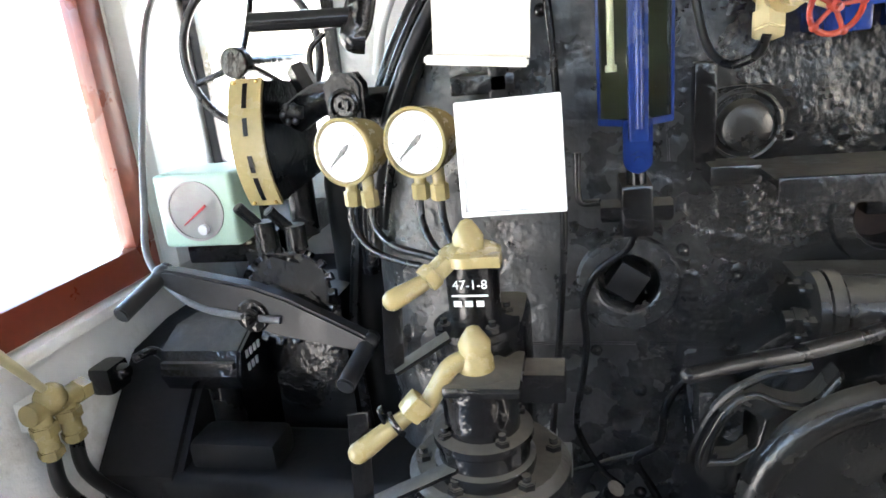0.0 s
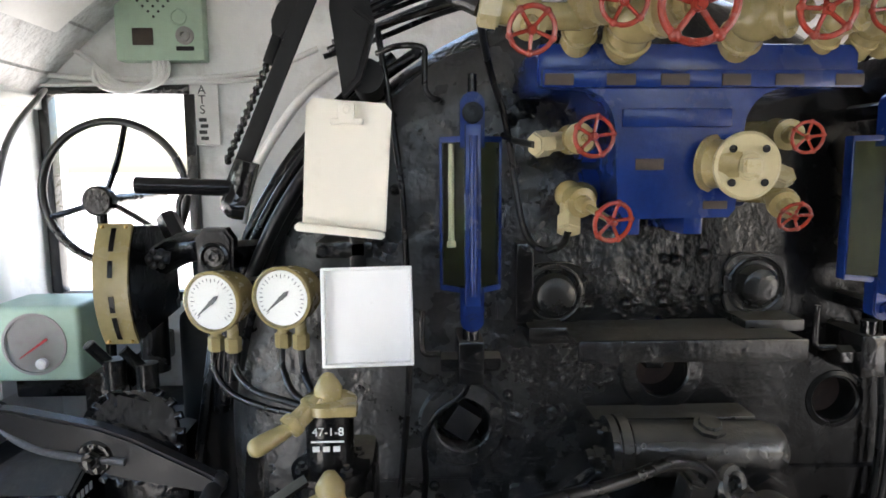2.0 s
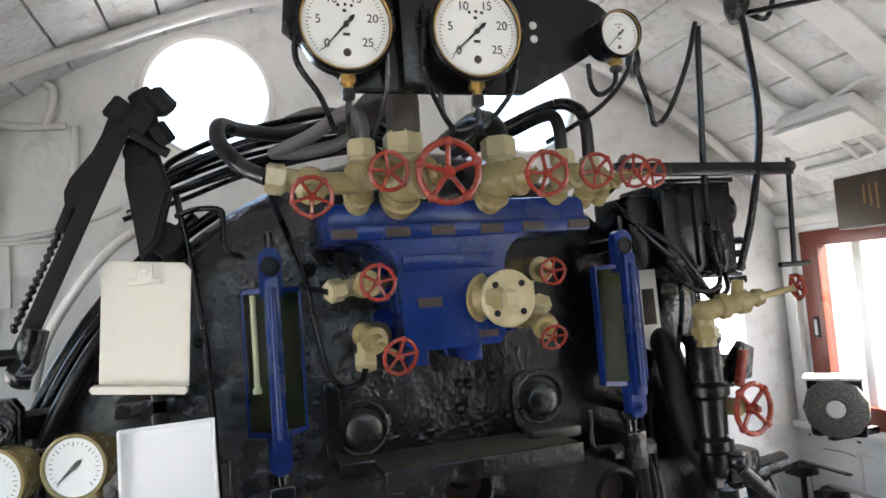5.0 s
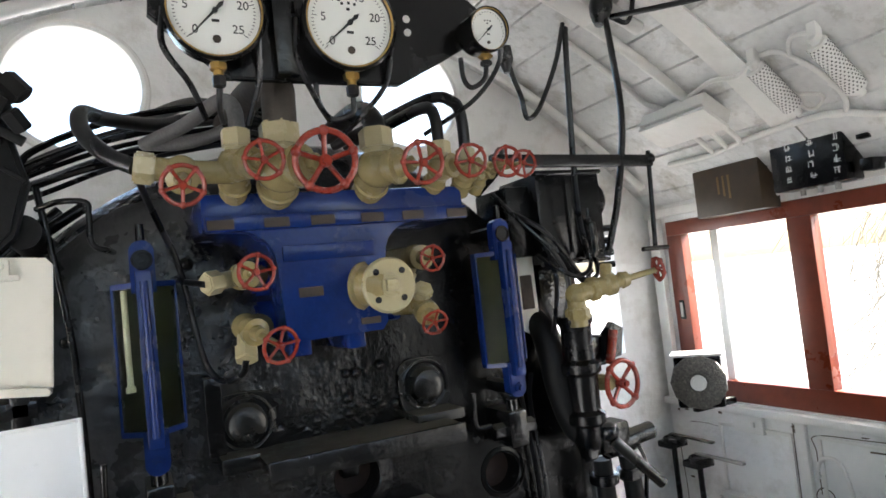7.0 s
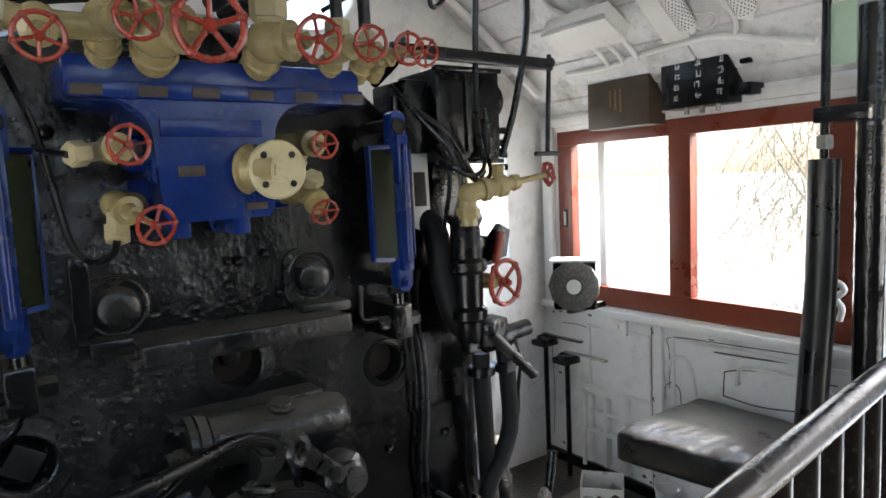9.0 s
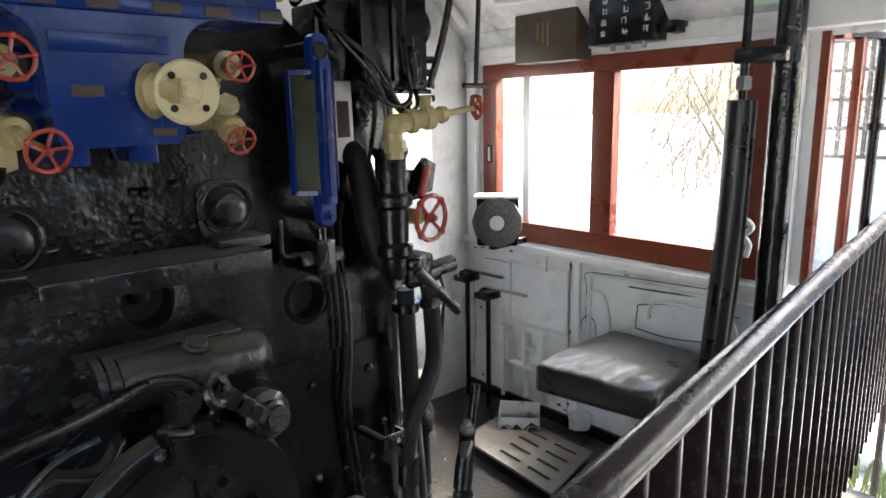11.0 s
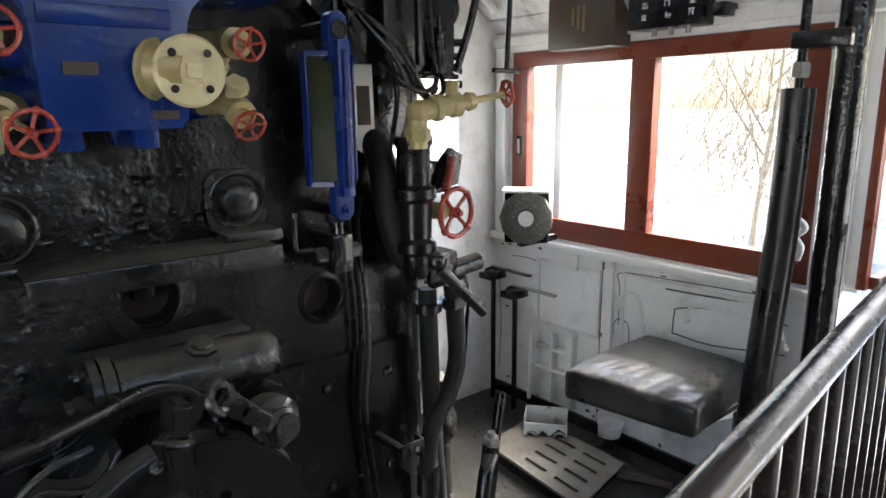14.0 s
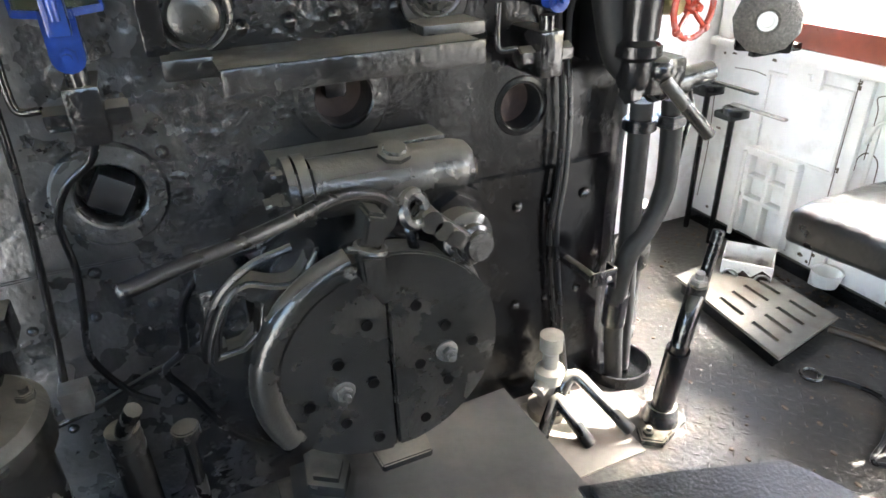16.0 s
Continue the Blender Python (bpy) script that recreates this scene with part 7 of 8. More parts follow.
for pts, r in (([on_roof(x, 1.85 - 0.05 * (x - 0.6)) for x in np.linspace(0.62, 1.19, 6)], 0.016), ([on_roof(x, 2.30, 0.03) for x in np.linspace(0.35, 1.42, 9)], 0.016),
               ([on_roof(x, 1.96) for x in np.linspace(0.86, 1.16, 6)] + [on_roof(1.20, 1.93), on_roof(1.22, 1.98), on_roof(1.24, 2.03)], 0.010),
               ([on_roof(0.1, 1.80), on_roof(0.45, 1.78), on_roof(0.75, 1.75), on_roof(0.95, 1.73)], 0.02),
               ([on_roof(1.165, 1.55), on_roof(1.19, 1.62), on_roof(1.175, 1.70), on_roof(1.19, 1.79), on_roof(1.20, 1.90)], 0.007),
               ([on_roof(1.16, 1.52), on_roof(1.175, 1.47), on_roof(1.25, 1.43), on_roof(1.33, 1.42), on_roof(1.375, 1.45), on_roof(1.372, 1.49)], 0.007),
               ([on_roof(1.155, 1.375), on_roof(1.15, 1.42), on_roof(1.19, 1.455), on_roof(1.225, 1.445)], 0.006),
               ([on_roof(1.30, 1.545), on_roof(1.335, 1.53), on_roof(1.34, 1.50), on_roof(1.31, 1.47), on_roof(1.27, 1.60)], 0.005),
               ([on_roof(1.30, 1.365), on_roof(1.335, 1.375), on_roof(1.33, 1.41), on_roof(1.29, 1.43)], 0.005),
               ([on_roof(1.38, 2.10), on_roof(1.385, 1.93), on_roof(1.37, 1.75), on_roof(1.365, 1.50), on_roof(1.40, 1.38), on_roof(1.43, 1.25)], 0.010),
               ([on_roof(-1.0, 2.2), on_roof(-0.85, 2.25), on_roof(-0.3, 2.28), on_roof(0.3, 2.28)], 0.02)):
    solo("ceiling_conduit", tube(B(), pts, r), WHITE_TRIM, "white painted conduit under the roof", "conduit", "ceiling conduits")
cj = thing("conduit_box", (0.80, 1.76, 1.93), "white painted conduit joint box under the roof", "junction box")
bm = B()
box(bm, (0.70, 1.72, 1.945), (0.84, 1.80, 2.02), 0.012, turn=pose(0, 0, 0, 0, 27, 0))
part("case", bm, WHITE_TRIM, cj)
bm = B()
box(bm, (0.50, 1.74, 2.04), (0.62, 1.81, 2.10), 0.012, turn=pose(0, 0, 0, 0, 20, 0))
part("second_case", bm, WHITE_TRIM, cj)
wb = thing("ceiling_box", (1.22, 1.85, 1.6), "white sheet metal box under the sloping roof", "electrical box")
bm = B()
box(bm, (1.165, 1.735, 1.655), (1.285, 2.0, 1.70), 0.006, turn=pose(0, 0, 0, 0, 30, 0))
part("case", bm, WHITE_TRIM, wb)
bm = B()
box(bm, (1.155, 1.73, 1.640), (1.270, 2.005, 1.652), 0.003, turn=pose(0, 0, 0, 0, 30, 0))
part("cover", bm, WHITE_TRIM, wb)
for k in range(3):
    bm = B()
    tube(bm, [(1.30, 1.78 + 0.06 * k, 1.63), (1.345, 1.78 + 0.06 * k, 1.60), on_roof(1.375, 1.78 + 0.06 * k, 0.02)], 0.009, 8)
    part("cable_gland", bm, WHITE_TRIM, wb)


def lamp_cage(y):
    lc = thing("resistor_tube", (1.26, y, 1.68), "white perforated metal tube resistor under the roof", "resistor", "resistor tubes")
    a, b = V(on_roof(1.156, y, 0.045)), V(on_roof(1.297, y, 0.045))
    bm = B()
    cyl(bm, a, b, 0.027, seg=20, bev=0.004)
    tb = part("tube", bm, WHITE_TRIM, lc)
    d = (b - a)
    q = d.normalized().to_track_quat("Z", "Y").to_matrix()
    bm = B()
    for i in range(18):
        for j in range(16):
            ang = 2 * math.pi * (j + 0.5 * (i % 2)) / 16
            o = q @ V((math.cos(ang), math.sin(ang), 0))
            c = a.lerp(b, (i + 0.8) / 19.4) + o * 0.0266
            cyl(bm, c, c + o * 0.0010, 0.0023, seg=6)
    tagged(part("perforation", bm, INK, tb, "rows of small dark holes"), kind="stuff")
    for e, s in ((a, -1), (b, 1)):
        bm = B()
        cyl(bm, e, e + d.normalized() * s * 0.02, 0.012)
        box(bm, e + V((-0.012, -0.012, 0.0)), e + V((0.012, 0.012, 0.052)), 0.002)
        part("end_foot", bm, WHITE_TRIM, lc)


lamp_cage(1.538)
lamp_cage(1.362)

# boxes over the right window
wx = thing("wooden_box", (1.48, 1.92, 1.36), "old dark wooden box above the window", "box")
bm = B()
box(bm, (1.435, 1.785, 1.368), (1.524, 2.055, 1.535), 0.005)
part("case", bm, OLD_WOOD, wx)
for k in range(3):
    bm = B()
    box(bm, (1.4335, 1.90 + k * 0.022, 1.42 + 0.01 * k), (1.4352, 1.908 + k * 0.022, 1.50))
    part("lettering", bm, mat("faded_ochre_paint", (0.20, 0.13, 0.05), 0.7) if k == 0 else bpy.data.materials["faded_ochre_paint"], wx, "faded unreadable lettering")
sx = thing("switch_box", (1.47, 1.6, 1.4), "black switch box with rows of white lettering above the window", "switch box")
bm = B()
box(bm, (1.43, 1.50, 1.405), (1.524, 1.735, 1.565), 0.006)
part("case", bm, CLEAN_BLACK, sx)
rnd = random.Random(4)
for c in range(3):
    for r_ in range(4):
        y0, z0 = 1.675 - c * 0.075 + rnd.uniform(-.004, .004), 1.535 - r_ * 0.032
        bm = B()
        for k in range(6):
            if k % 2:
                u, w = rnd.uniform(-.010, .010), rnd.uniform(0.004, 0.011)
                box(bm, (1.4288, y0 + u - 0.0008, z0 - w), (1.4302, y0 + u + 0.0008, z0 + w))
            else:
                u, w = rnd.uniform(-.010, .010), rnd.uniform(0.004, 0.011)
                box(bm, (1.4288, y0 - w, z0 + u - 0.0008), (1.4302, y0 + w, z0 + u + 0.0008))
        part("lettering", bm, CHALK, sx, "unreadable white hand lettering")
for z in (1.44, 1.53):
    bm = B()
    box(bm, (1.45, 1.44, z - 0.018), (1.524, 1.478, z + 0.018), 0.006)
    part("lug", bm, CLEAN_BLACK, sx)
for k in range(3):
    bm = B()
    cyl(bm, (1.46, 1.55 + k * 0.055, 1.41), (1.46, 1.55 + k * 0.055, 1.385), 0.008, seg=10)
    part("gland", bm, STEEL, sx)

# round speaker or motor on the ledge
fn = thing("horn_motor", (1.32, 2.0, 0.69), "black rough-faced motor housing on the window ledge", "motor")
fm = Matrix.Translation((1.318, 2.03, 0.815)) @ pose(0, 0, 0, 0, 0, -50)
part("housing", placed(box(B(), (-0.076, -0.03, -0.09), (0.076, 0.05, 0.09), 0.012), fm), CLEAN_BLACK, fn)
bm = B()
spun(bm, (0, -0.029, 0), (0, -1, 0), [(0, 0.092), (0.018, 0.091), (0.024, 0.083), (0.026, 0.034), (0.022, 0.03), (0.022, 0)], 11)
fc = part("face", placed(bm, fm @ pose(0, 0, 0, 0, 18, 0)), mat("rough_speckled_black", (0.10, 0.092, 0.080), 0.6, var=0.9, grain=130, bump=0.8, depth=0.004, dirt=(0.28, 0.26, 0.22), dirt_amount=0.6, dirt_scale=90), fn, "rough speckled face plate")
bm = B()
spun(bm, (0, -0.051, 0), (0, -1, 0), [(0, 0.026), (0.006, 0.026), (0.006, 0.017), (0.002, 0.016), (0.002, 0)], 24)
part("hub", placed(bm, fm), WHITE_TRIM, fc, "pale hub ring")
part("top_plate", placed(box(B(), (-0.084, -0.045, 0.086), (0.084, 0.055, 0.095), 0.002), fm), WHITE_TRIM, fn, "white painted top plate")
bm = B()
box(bm, (1.31, 2.045, 0.704), (1.50, 2.07, 0.727), 0.004)
part("foot", bm, BLACK, fn)

# tool stands in the corner
for x, y, h in ((1.45, 2.33, 0.545), (1.43, 2.19, 0.50)):
    ts = thing("lever_stand", (x, y, 0), "black upright rod with a flat horizontal lever on top", "lever", "corner levers")
    bm = B()
    cyl(bm, (x, y, 0), (x, y, h), 0.0105, seg=12)
    part("rod", bm, CLEAN_BLACK, ts)
    bm = B()
    box(bm, (x - 0.05, y - 0.04, h - 0.03), (x + 0.035, y + 0.035, h - 0.005), 0.006)
    spun(bm, (x - 0.01, y - 0.02, h - 0.012), (0, 0, 1), [(0, 0.042), (0.018, 0.044), (0.022, 0.040), (0.016, 0.034), (0.016, 0)], 22)
    part("head", bm, CLEAN_BLACK, ts)
    bm = B()
    box(bm, (x - 0.02, y - 0.21, h + 0.014), (x + 0.0, y, h + 0.022), 0.002)
    part("lever", bm, STEEL if y < 2.3 else DUSTY, ts)

# seat
st = thing("folding_seat", (1.30, 1.45, 0.0), "black vinyl cushioned folding seat on the cab wall", "seat")
bm = B()
box(bm, (1.062, 1.258, 0.356), (1.48, 1.640, 0.456), 0.020, seg=3)
bmesh.ops.subdivide_edges(bm, edges=[e for e in bm.edges if e.calc_length() > 0.2], cuts=44, use_grid_fill=True)
for v in bm.verts:
    u, w = (v.co.x - 1.282) / 0.217, (v.co.y - 1.449) / 0.187
    if v.co.z > 0.40:
        v.co.z += 0.014 * max(0, 1 - u * u) * max(0, 1 - w * w)
    v.co.x += 0.056 * (1 - w) / 2 * (1 - u) / 2
    v.co.y += 0.04 * (1 - w) / 2 * (1 + u) / 2
    pull = max(0, -u - 0.05) ** 1.3 * (1 if v.co.z > 0.40 else 0.15)
    v.co.z += (math.sin(21 * w + 9 * u + 2 * math.sin(6 * w)) * 0.0026 + math.sin(34 * w + 13 * u) * 0.0016) * pull + noise.noise(V(v.co) * 9) * 0.005
    if v.co.z > 0.40:
        v.co.z -= 0.012 * max(0, -u - 0.72) / 0.28
part("cushion", bm, LEATHER, st, "creased glossy black vinyl cushion", angle=80)
for y0 in (1.266, 1.630):
    bm = B()
    box(bm, (1.13, y0, 0.366), (1.49, y0 + 0.006, 0.376), 0.002)
    part("piping", bm, RUBBER, st)
bm = B()
box(bm, (1.15, 1.31, 0.34), (1.515, 1.62, 0.363), 0.004)
part("board", bm, OLD_WOOD, st)
for y in (1.33, 1.57):
    bm = B()
    slab(bm, [(1.20, 0.342), (1.52, 0.342), (1.52, 0.10), (1.49, 0.10), (1.48, 0.28)], "y", y - 0.008, y + 0.008)
    part("wall_bracket", bm, WHITE_TRIM, st, "white painted folding bracket")
# panels and handles of the right wall
for y0, y1, z0, z1, nm in ((1.17, 1.77, 0.27, 0.63, "raised panel"), (1.86, 2.16, 0.36, 0.62, "raised panel")):
    bm = B()
    for lo, hi in (((y0, z0), (y1, z0 + 0.012)), ((y0, z1 - 0.012), (y1, z1)), ((y0, z0 + 0.012), (y0 + 0.012, z1 - 0.012)), ((y1 - 0.012, z0 + 0.012), (y1, z1 - 0.012))):
        box(bm, (CX - 0.008, lo[0], lo[1]), (CX - 0.001, hi[0], hi[1]), 0.002)
    tagged(part("trim", bm, WHITE_TRIM), "raised white panel border on the cab wall", "trim", kind="structure")
solo("grab_bow", tube(B(), [(1.522, 1.52, 0.52), (1.505, 1.52, 0.52), (1.50, 1.50, 0.575), (1.50, 1.40, 0.585), (1.50, 1.25, 0.575), (1.505, 1.22, 0.52), (1.522, 1.22, 0.515)], 0.006, 8), WHITE_TRIM, "white painted bow handle on the cab wall", "handle")
solo("grab_bow", tube(B(), [(1.522, 1.78, 0.50), (1.50, 1.775, 0.50), (1.495, 1.75, 0.56), (1.495, 1.70, 0.57), (1.50, 1.675, 0.52), (1.515, 1.67, 0.44)], 0.006, 8), WHITE_TRIM, "small white painted bow handle", "handle")
solo("socket_plate", box(box(B(), (1.508, 1.96, 0.60), (1.524, 2.08, 0.665), 0.003), (1.50, 1.99, 0.622), (1.51, 2.01, 0.642), 0.004), WHITE_TRIM, "white painted socket plate", "socket")
nf = thing("wall_hatch", (1.50, 2.05, 0.05), "white painted small framed hatch low on the wall", "hatch")
for lo, hi in (((1.955, 0.06), (1.985, 0.345)), ((2.135, 0.06), (2.165, 0.345)), ((1.955, 0.345), (2.165, 0.37)), ((1.985, 0.185), (2.135, 0.2)), ((1.985, 0.27), (2.135, 0.28)), ((2.05, 0.06), (2.065, 0.345))):
    bm = B()
    box(bm, (1.49, lo[0], lo[1]), (1.524, hi[0], hi[1]), 0.004)
    part("frame_bar", bm, WHITE_TRIM, nf)
bm = B()
cyl(bm, (1.475, 2.15, 0.05), (1.475, 2.15, 0.36), 0.008, seg=10)
cyl(bm, (1.475, 2.15, 0.2), (1.523, 2.15, 0.2), 0.008, seg=10)
part("rod", bm, WHITE_TRIM, nf)
solo("oil_cup", spun(B(), (1.475, 1.76, 0.045), (0, 0, 1), [(0, 0.035), (0.045, 0.046), (0.048, 0.046), (0.046, 0.04), (0.01, 0.03), (0.01, 0)], 24), WHITE_TRIM, "white painted round cup against the wall", "cup")
ox = thing("open_box", (1.25, 1.9, 0), "small open white metal box with flaking rust", "box")
om = Matrix.Translation((1.322, 1.925, 0.0)) @ pose(0, 0, 0, 0, 0, -51)
RUSTY = mat("flaking_white_on_rust", (0.72, 0.70, 0.66), 0.6, var=0.1, grain=40, bump=0.3, dirt=(0.06, 0.028, 0.018), dirt_amount=1.0, dirt_scale=16)
for lo, hi in (((-0.075, -0.05, 0.0), (0.075, -0.046, 0.10)), ((-0.075, 0.046, 0.0), (0.075, 0.05, 0.12)), ((-0.075, -0.046, 0.0), (-0.071, 0.046, 0.12)), ((0.071, -0.046, 0.0), (0.075, 0.046, 0.10)), ((-0.071, -0.046, 0.0), (0.071, 0.046, 0.006))):
    part("side", placed(box(B(), lo, hi, 0.001), om), RUSTY, ox)
for x in (-0.045, 0.05):
    bm = B()
    ring(bm, (x, -0.056, 0.05), (0, 1, 0), 0.022, 0.004, 20, 6)
    part("ring", placed(bm, om), STEEL, ox)

for pts, r in (([(1.576, 0.464), (1.572, 0.53), (1.561, 0.55), (1.46, 0.572), (1.306, 0.578), (1.225, 0.578)], 0.0022),
               ([(1.576, 0.464), (1.446, 0.459), (1.288, 0.482), (1.225, 0.49)], 0.0022),
               ([(1.782, 0.44), (1.782, 0.574), (1.780, 0.625), (1.60, 0.638), (1.25, 0.652)], 0.0016),
               ([(1.608, 0.605), (1.45, 0.612), (1.25, 0.628)], 0.0028),
               ([(1.802, 0.40), (1.80, 0.44), (1.775, 0.462), (1.742, 0.445), (1.735, 0.38)], 0.0018),
               ([(1.858, 0.05), (1.858, 0.35), (1.856, 0.655)], 0.0016), ([(1.32, 0.49), (1.315, 0.575)], 0.0018),
               ([(2.37, 0.50), (2.36, 0.30), (2.37, 0.10)], 0.0016), ([(2.30, 0.60), (2.22, 0.605), (2.17, 0.60)], 0.0016)):
    solo("wall_seam", tube(B(), [(CX - 0.0012, y, z) for y, z in pts], r, 6), GRIME, "grimy open seam in the painted cab wall", "seam", "wall seams")
rnd = random.Random(21)
for k in range(26):
    y, z = rnd.choice((1.84, 1.86, 1.98, 2.16, 2.33, 1.30, 1.6)) + rnd.uniform(-.04, .04), rnd.choice((0.06, 0.08, 0.38, 0.64, 0.655)) + rnd.uniform(-.01, .01)
    w, h = rnd.uniform(0.004, 0.018), rnd.uniform(0.003, 0.010)
    bm = B()
    slab(bm, [(y + w * math.cos(a) * rnd.uniform(0.5, 1), z + h * math.sin(a) * rnd.uniform(0.5, 1)) for a in np.linspace(0, 5.5, 8)], "x", CX - 0.0008, CX + 0.001)
    solo("paint_chip", bm, GRIME, "brown chipped spot in the white paint", "paint chip", "paint chips")
bm = B()
tube(bm, [(1.44, 1.217, 0.885), (1.445, 1.195, 0.89), (1.45, 1.18, 0.87), (1.45, 1.20, 0.845), (1.45, 1.185, 0.82), (1.46, 1.195, 0.785)], 0.009, 10)
solo("white_hook", bm, WHITE_TRIM, "white painted bent hook beside the pole", "hook")
gpn = thing("green_plate", (1.36, 1.14, 1.40), "pale green painted plate hanging beside the doorway", "plate")
bm = B()
box(bm, (1.350, 1.118, 1.45), (1.358, 1.185, 1.60), 0.002)
part("plate", bm, MINT, gpn)
bm = B()
box(bm, (1.352, 1.14, 1.595), (1.357, 1.16, roof_z(1.352) + 0.001))
part("hanger", bm, WHITE_TRIM, gpn)
bm = B()
slab(bm, [(-0.072, 0.004), (0.072, 0.004), (0.070, 0.07), (0.045, 0.085), (0.015, 0.055), (-0.01, 0.075), (-0.03, 0.05), (-0.062, 0.07)], "y", -0.0515, -0.0495)
part("rust_patch", placed(bm, om), HOLE_RUST, ox, "bare rusty patch")
bm = B()
box(bm, (-0.07, -0.045, 0.0062), (0.07, 0.045, 0.009))
part("rusty_bottom", placed(bm, om), HOLE_RUST, ox, "rusty dark inside")

# slotted plate on the floor
pl = thing("slotted_plate", (1.2, 1.72, 0), "loose slotted steel floor plate, dusty", "floor plate")
c0, c1, c2, c3 = V((1.045, 1.550)), V((1.345, 1.612)), V((1.365, 2.03)), V((1.095, 1.995))
bm = B()


def bil(u, v):
    p = c0.lerp(c1, u).lerp(c3.lerp(c2, u), v)
    return (p.x, p.y)


us, vs = [0, 0.15, 0.20, 0.36, 0.41, 0.57, 0.62, 0.78, 0.83, 1], [0, 0.10, 0.32, 0.41, 0.63, 1]
for i in range(len(us) - 1):
    for j in range(len(vs) - 1):
        if i in (1, 3, 5, 7) and j in (1, 3):
            continue
        slab(bm, [bil(us[i], vs[j]), bil(us[i + 1], vs[j]), bil(us[i + 1], vs[j + 1]), bil(us[i], vs[j + 1])], "z", 0.045, 0.053)
bmesh.ops.remove_doubles(bm, verts=bm.verts, dist=0.0005)
part("plate", bm, DIRT_FLOOR, pl)
bm = B()
slab(bm, [bil(0.05, 0.05), bil(0.95, 0.05), bil(0.95, 0.95), bil(0.05, 0.95)], "z", 0.0, 0.04)
part("under_frame", bm, BLACK, pl)

# foot pedal post and forked rods
ps = thing("grate_lever_post", (0.645, 1.53, 0), "black leaning lever post with a pivot nut, on a bolted foot", "lever post")
bm = B()
slab(bm, [(0.56, 1.50), (0.60, 1.47), (0.70, 1.51), (0.72, 1.56), (0.66, 1.60), (0.58, 1.54)], "z", 0.0, 0.022, 0.004)
spun(bm, (0.645, 1.538, 0.02), (0, 0, 1), [(0, 0.045), (0.02, 0.042), (0.045, 0.034), (0.05, 0.0)], 22)
part("foot", bm, DUSTY, ps)
for x, y in ((0.585, 1.507), (0.695, 1.555)):
    bm = B()
    bolt_at(bm, (x, y, 0.022), (0, 0, 1), 0.013, 0.012)
    part("bolt", bm, DUSTY, ps)
bm = B()
cyl(bm, (0.645, 1.54, 0.03), (0.625, 1.50, 0.26), 0.026, seg=18)
part("socket_tube", bm, CLEAN_BLACK, ps)
bm = B()
cyl(bm, (0.627, 1.505, 0.22), (0.60, 1.455, 0.46), 0.020, seg=16)
tube(bm, [(0.60, 1.455, 0.43), (0.57, 1.44, 0.40), (0.55, 1.43, 0.34)], 0.018, 10)
part("lever", bm, BLACK, ps)
bm = B()
bolt_at(bm, (0.60, 1.455, 0.46), (-0.1, -0.1, 1), 0.018, 0.014)
part("pivot_nut", bm, STEEL, ps)
bm = B()
cyl(bm, (0.615, 1.46, 0.45), (0.645, 1.47, 0.56), 0.012, seg=12, bev=0.002)
part("handle", bm, CLEAN_BLACK, ps)
for pts in ([(0.357, 1.61, 0.01), (0.389, 1.627, 0.06), (0.415, 1.636, 0.09), (0.424, 1.598, 0.07), (0.452, 1.547, 0.01)], [(0.424, 1.654, 0.03), (0.444, 1.658, 0.1), (0.476, 1.658, 0.125), (0.506, 1.606, 0.09), (0.557, 1.536, 0.02)]):
    solo("bent_bar", tube(B(), pts, 0.016, 10, 4), DUSTY, "bent iron bar lying on the floor", "iron bar", "bent iron bars")
# dead plate before the fire door
dp = thing("dead_plate", (0.05, 1.45, 0), "dusty steel plate before the fire door", "floor plate")
bm = B()
slab(bm, [(-0.27, 1.10), (0.31, 1.10), (0.312, 1.40), (0.305, 1.70), (-0.21, 1.68)], "z", 0.105, 0.12, 0.002)
part("plate", bm, PLATE, dp)
bm = B()
box(bm, (-0.24, 1.12, 0.0), (0.29, 1.66, 0.105))
part("body", bm, DUSTY, dp)
bm = B()
slab(bm, [(-0.18, 1.66), (-0.12, 1.68), (-0.10, 1.60), (-0.13, 1.54), (-0.19, 1.58)], "z", 0.12, 0.17, 0.012)
part("cast_foot", bm, DUSTY, dp)
bm = B()
box(bm, (0.312, 1.48, 0.0), (0.56, 1.74, 0.006))
tagged(part("floor_patch", bm, DIRT_FLOOR), "rust-brown floor plate beside the fire door", "floor plate", kind="structure")
lb = thing("leather_box", (0.4, 1.05, 0), "black leather-topped low box on the floor", "box")
bm = B()
slab(bm, [(0.18, 0.85), (0.57, 0.85), (0.572, 1.0), (0.56, 1.065), (0.525, 1.14), (0.345, 1.20), (0.19, 1.243)], "z", 0.0, 0.286, 0.01)
part("body", bm, BLACK, lb)
bm = B()
slab(bm, [(0.175, 0.845), (0.575, 0.845), (0.578, 1.0), (0.566, 1.069), (0.53, 1.148), (0.345, 1.21), (0.19, 1.25)], "z", 0.285, 0.315, 0.012)
part("lid_cover", bm, HIDE, lb, "black leather cover")
fk = thing("loose_cock", (1.19, 1.20, 0), "small dusty brass cock with a cross handle lying on the floor", "cock")
bm = B()
spun(bm, (1.215, 1.255, 0.022), (-0.35, -1, 0), [(0, 0.012), (0.02, 0.013), (0.022, 0.021), (0.04, 0.021), (0.042, 0.015), (0.075, 0.015), (0.077, 0.020), (0.09, 0.020), (0.092, 0.010), (0.12, 0.010)], 10)
ball(bm, (1.20, 1.205, 0.024), 0.022, 12)
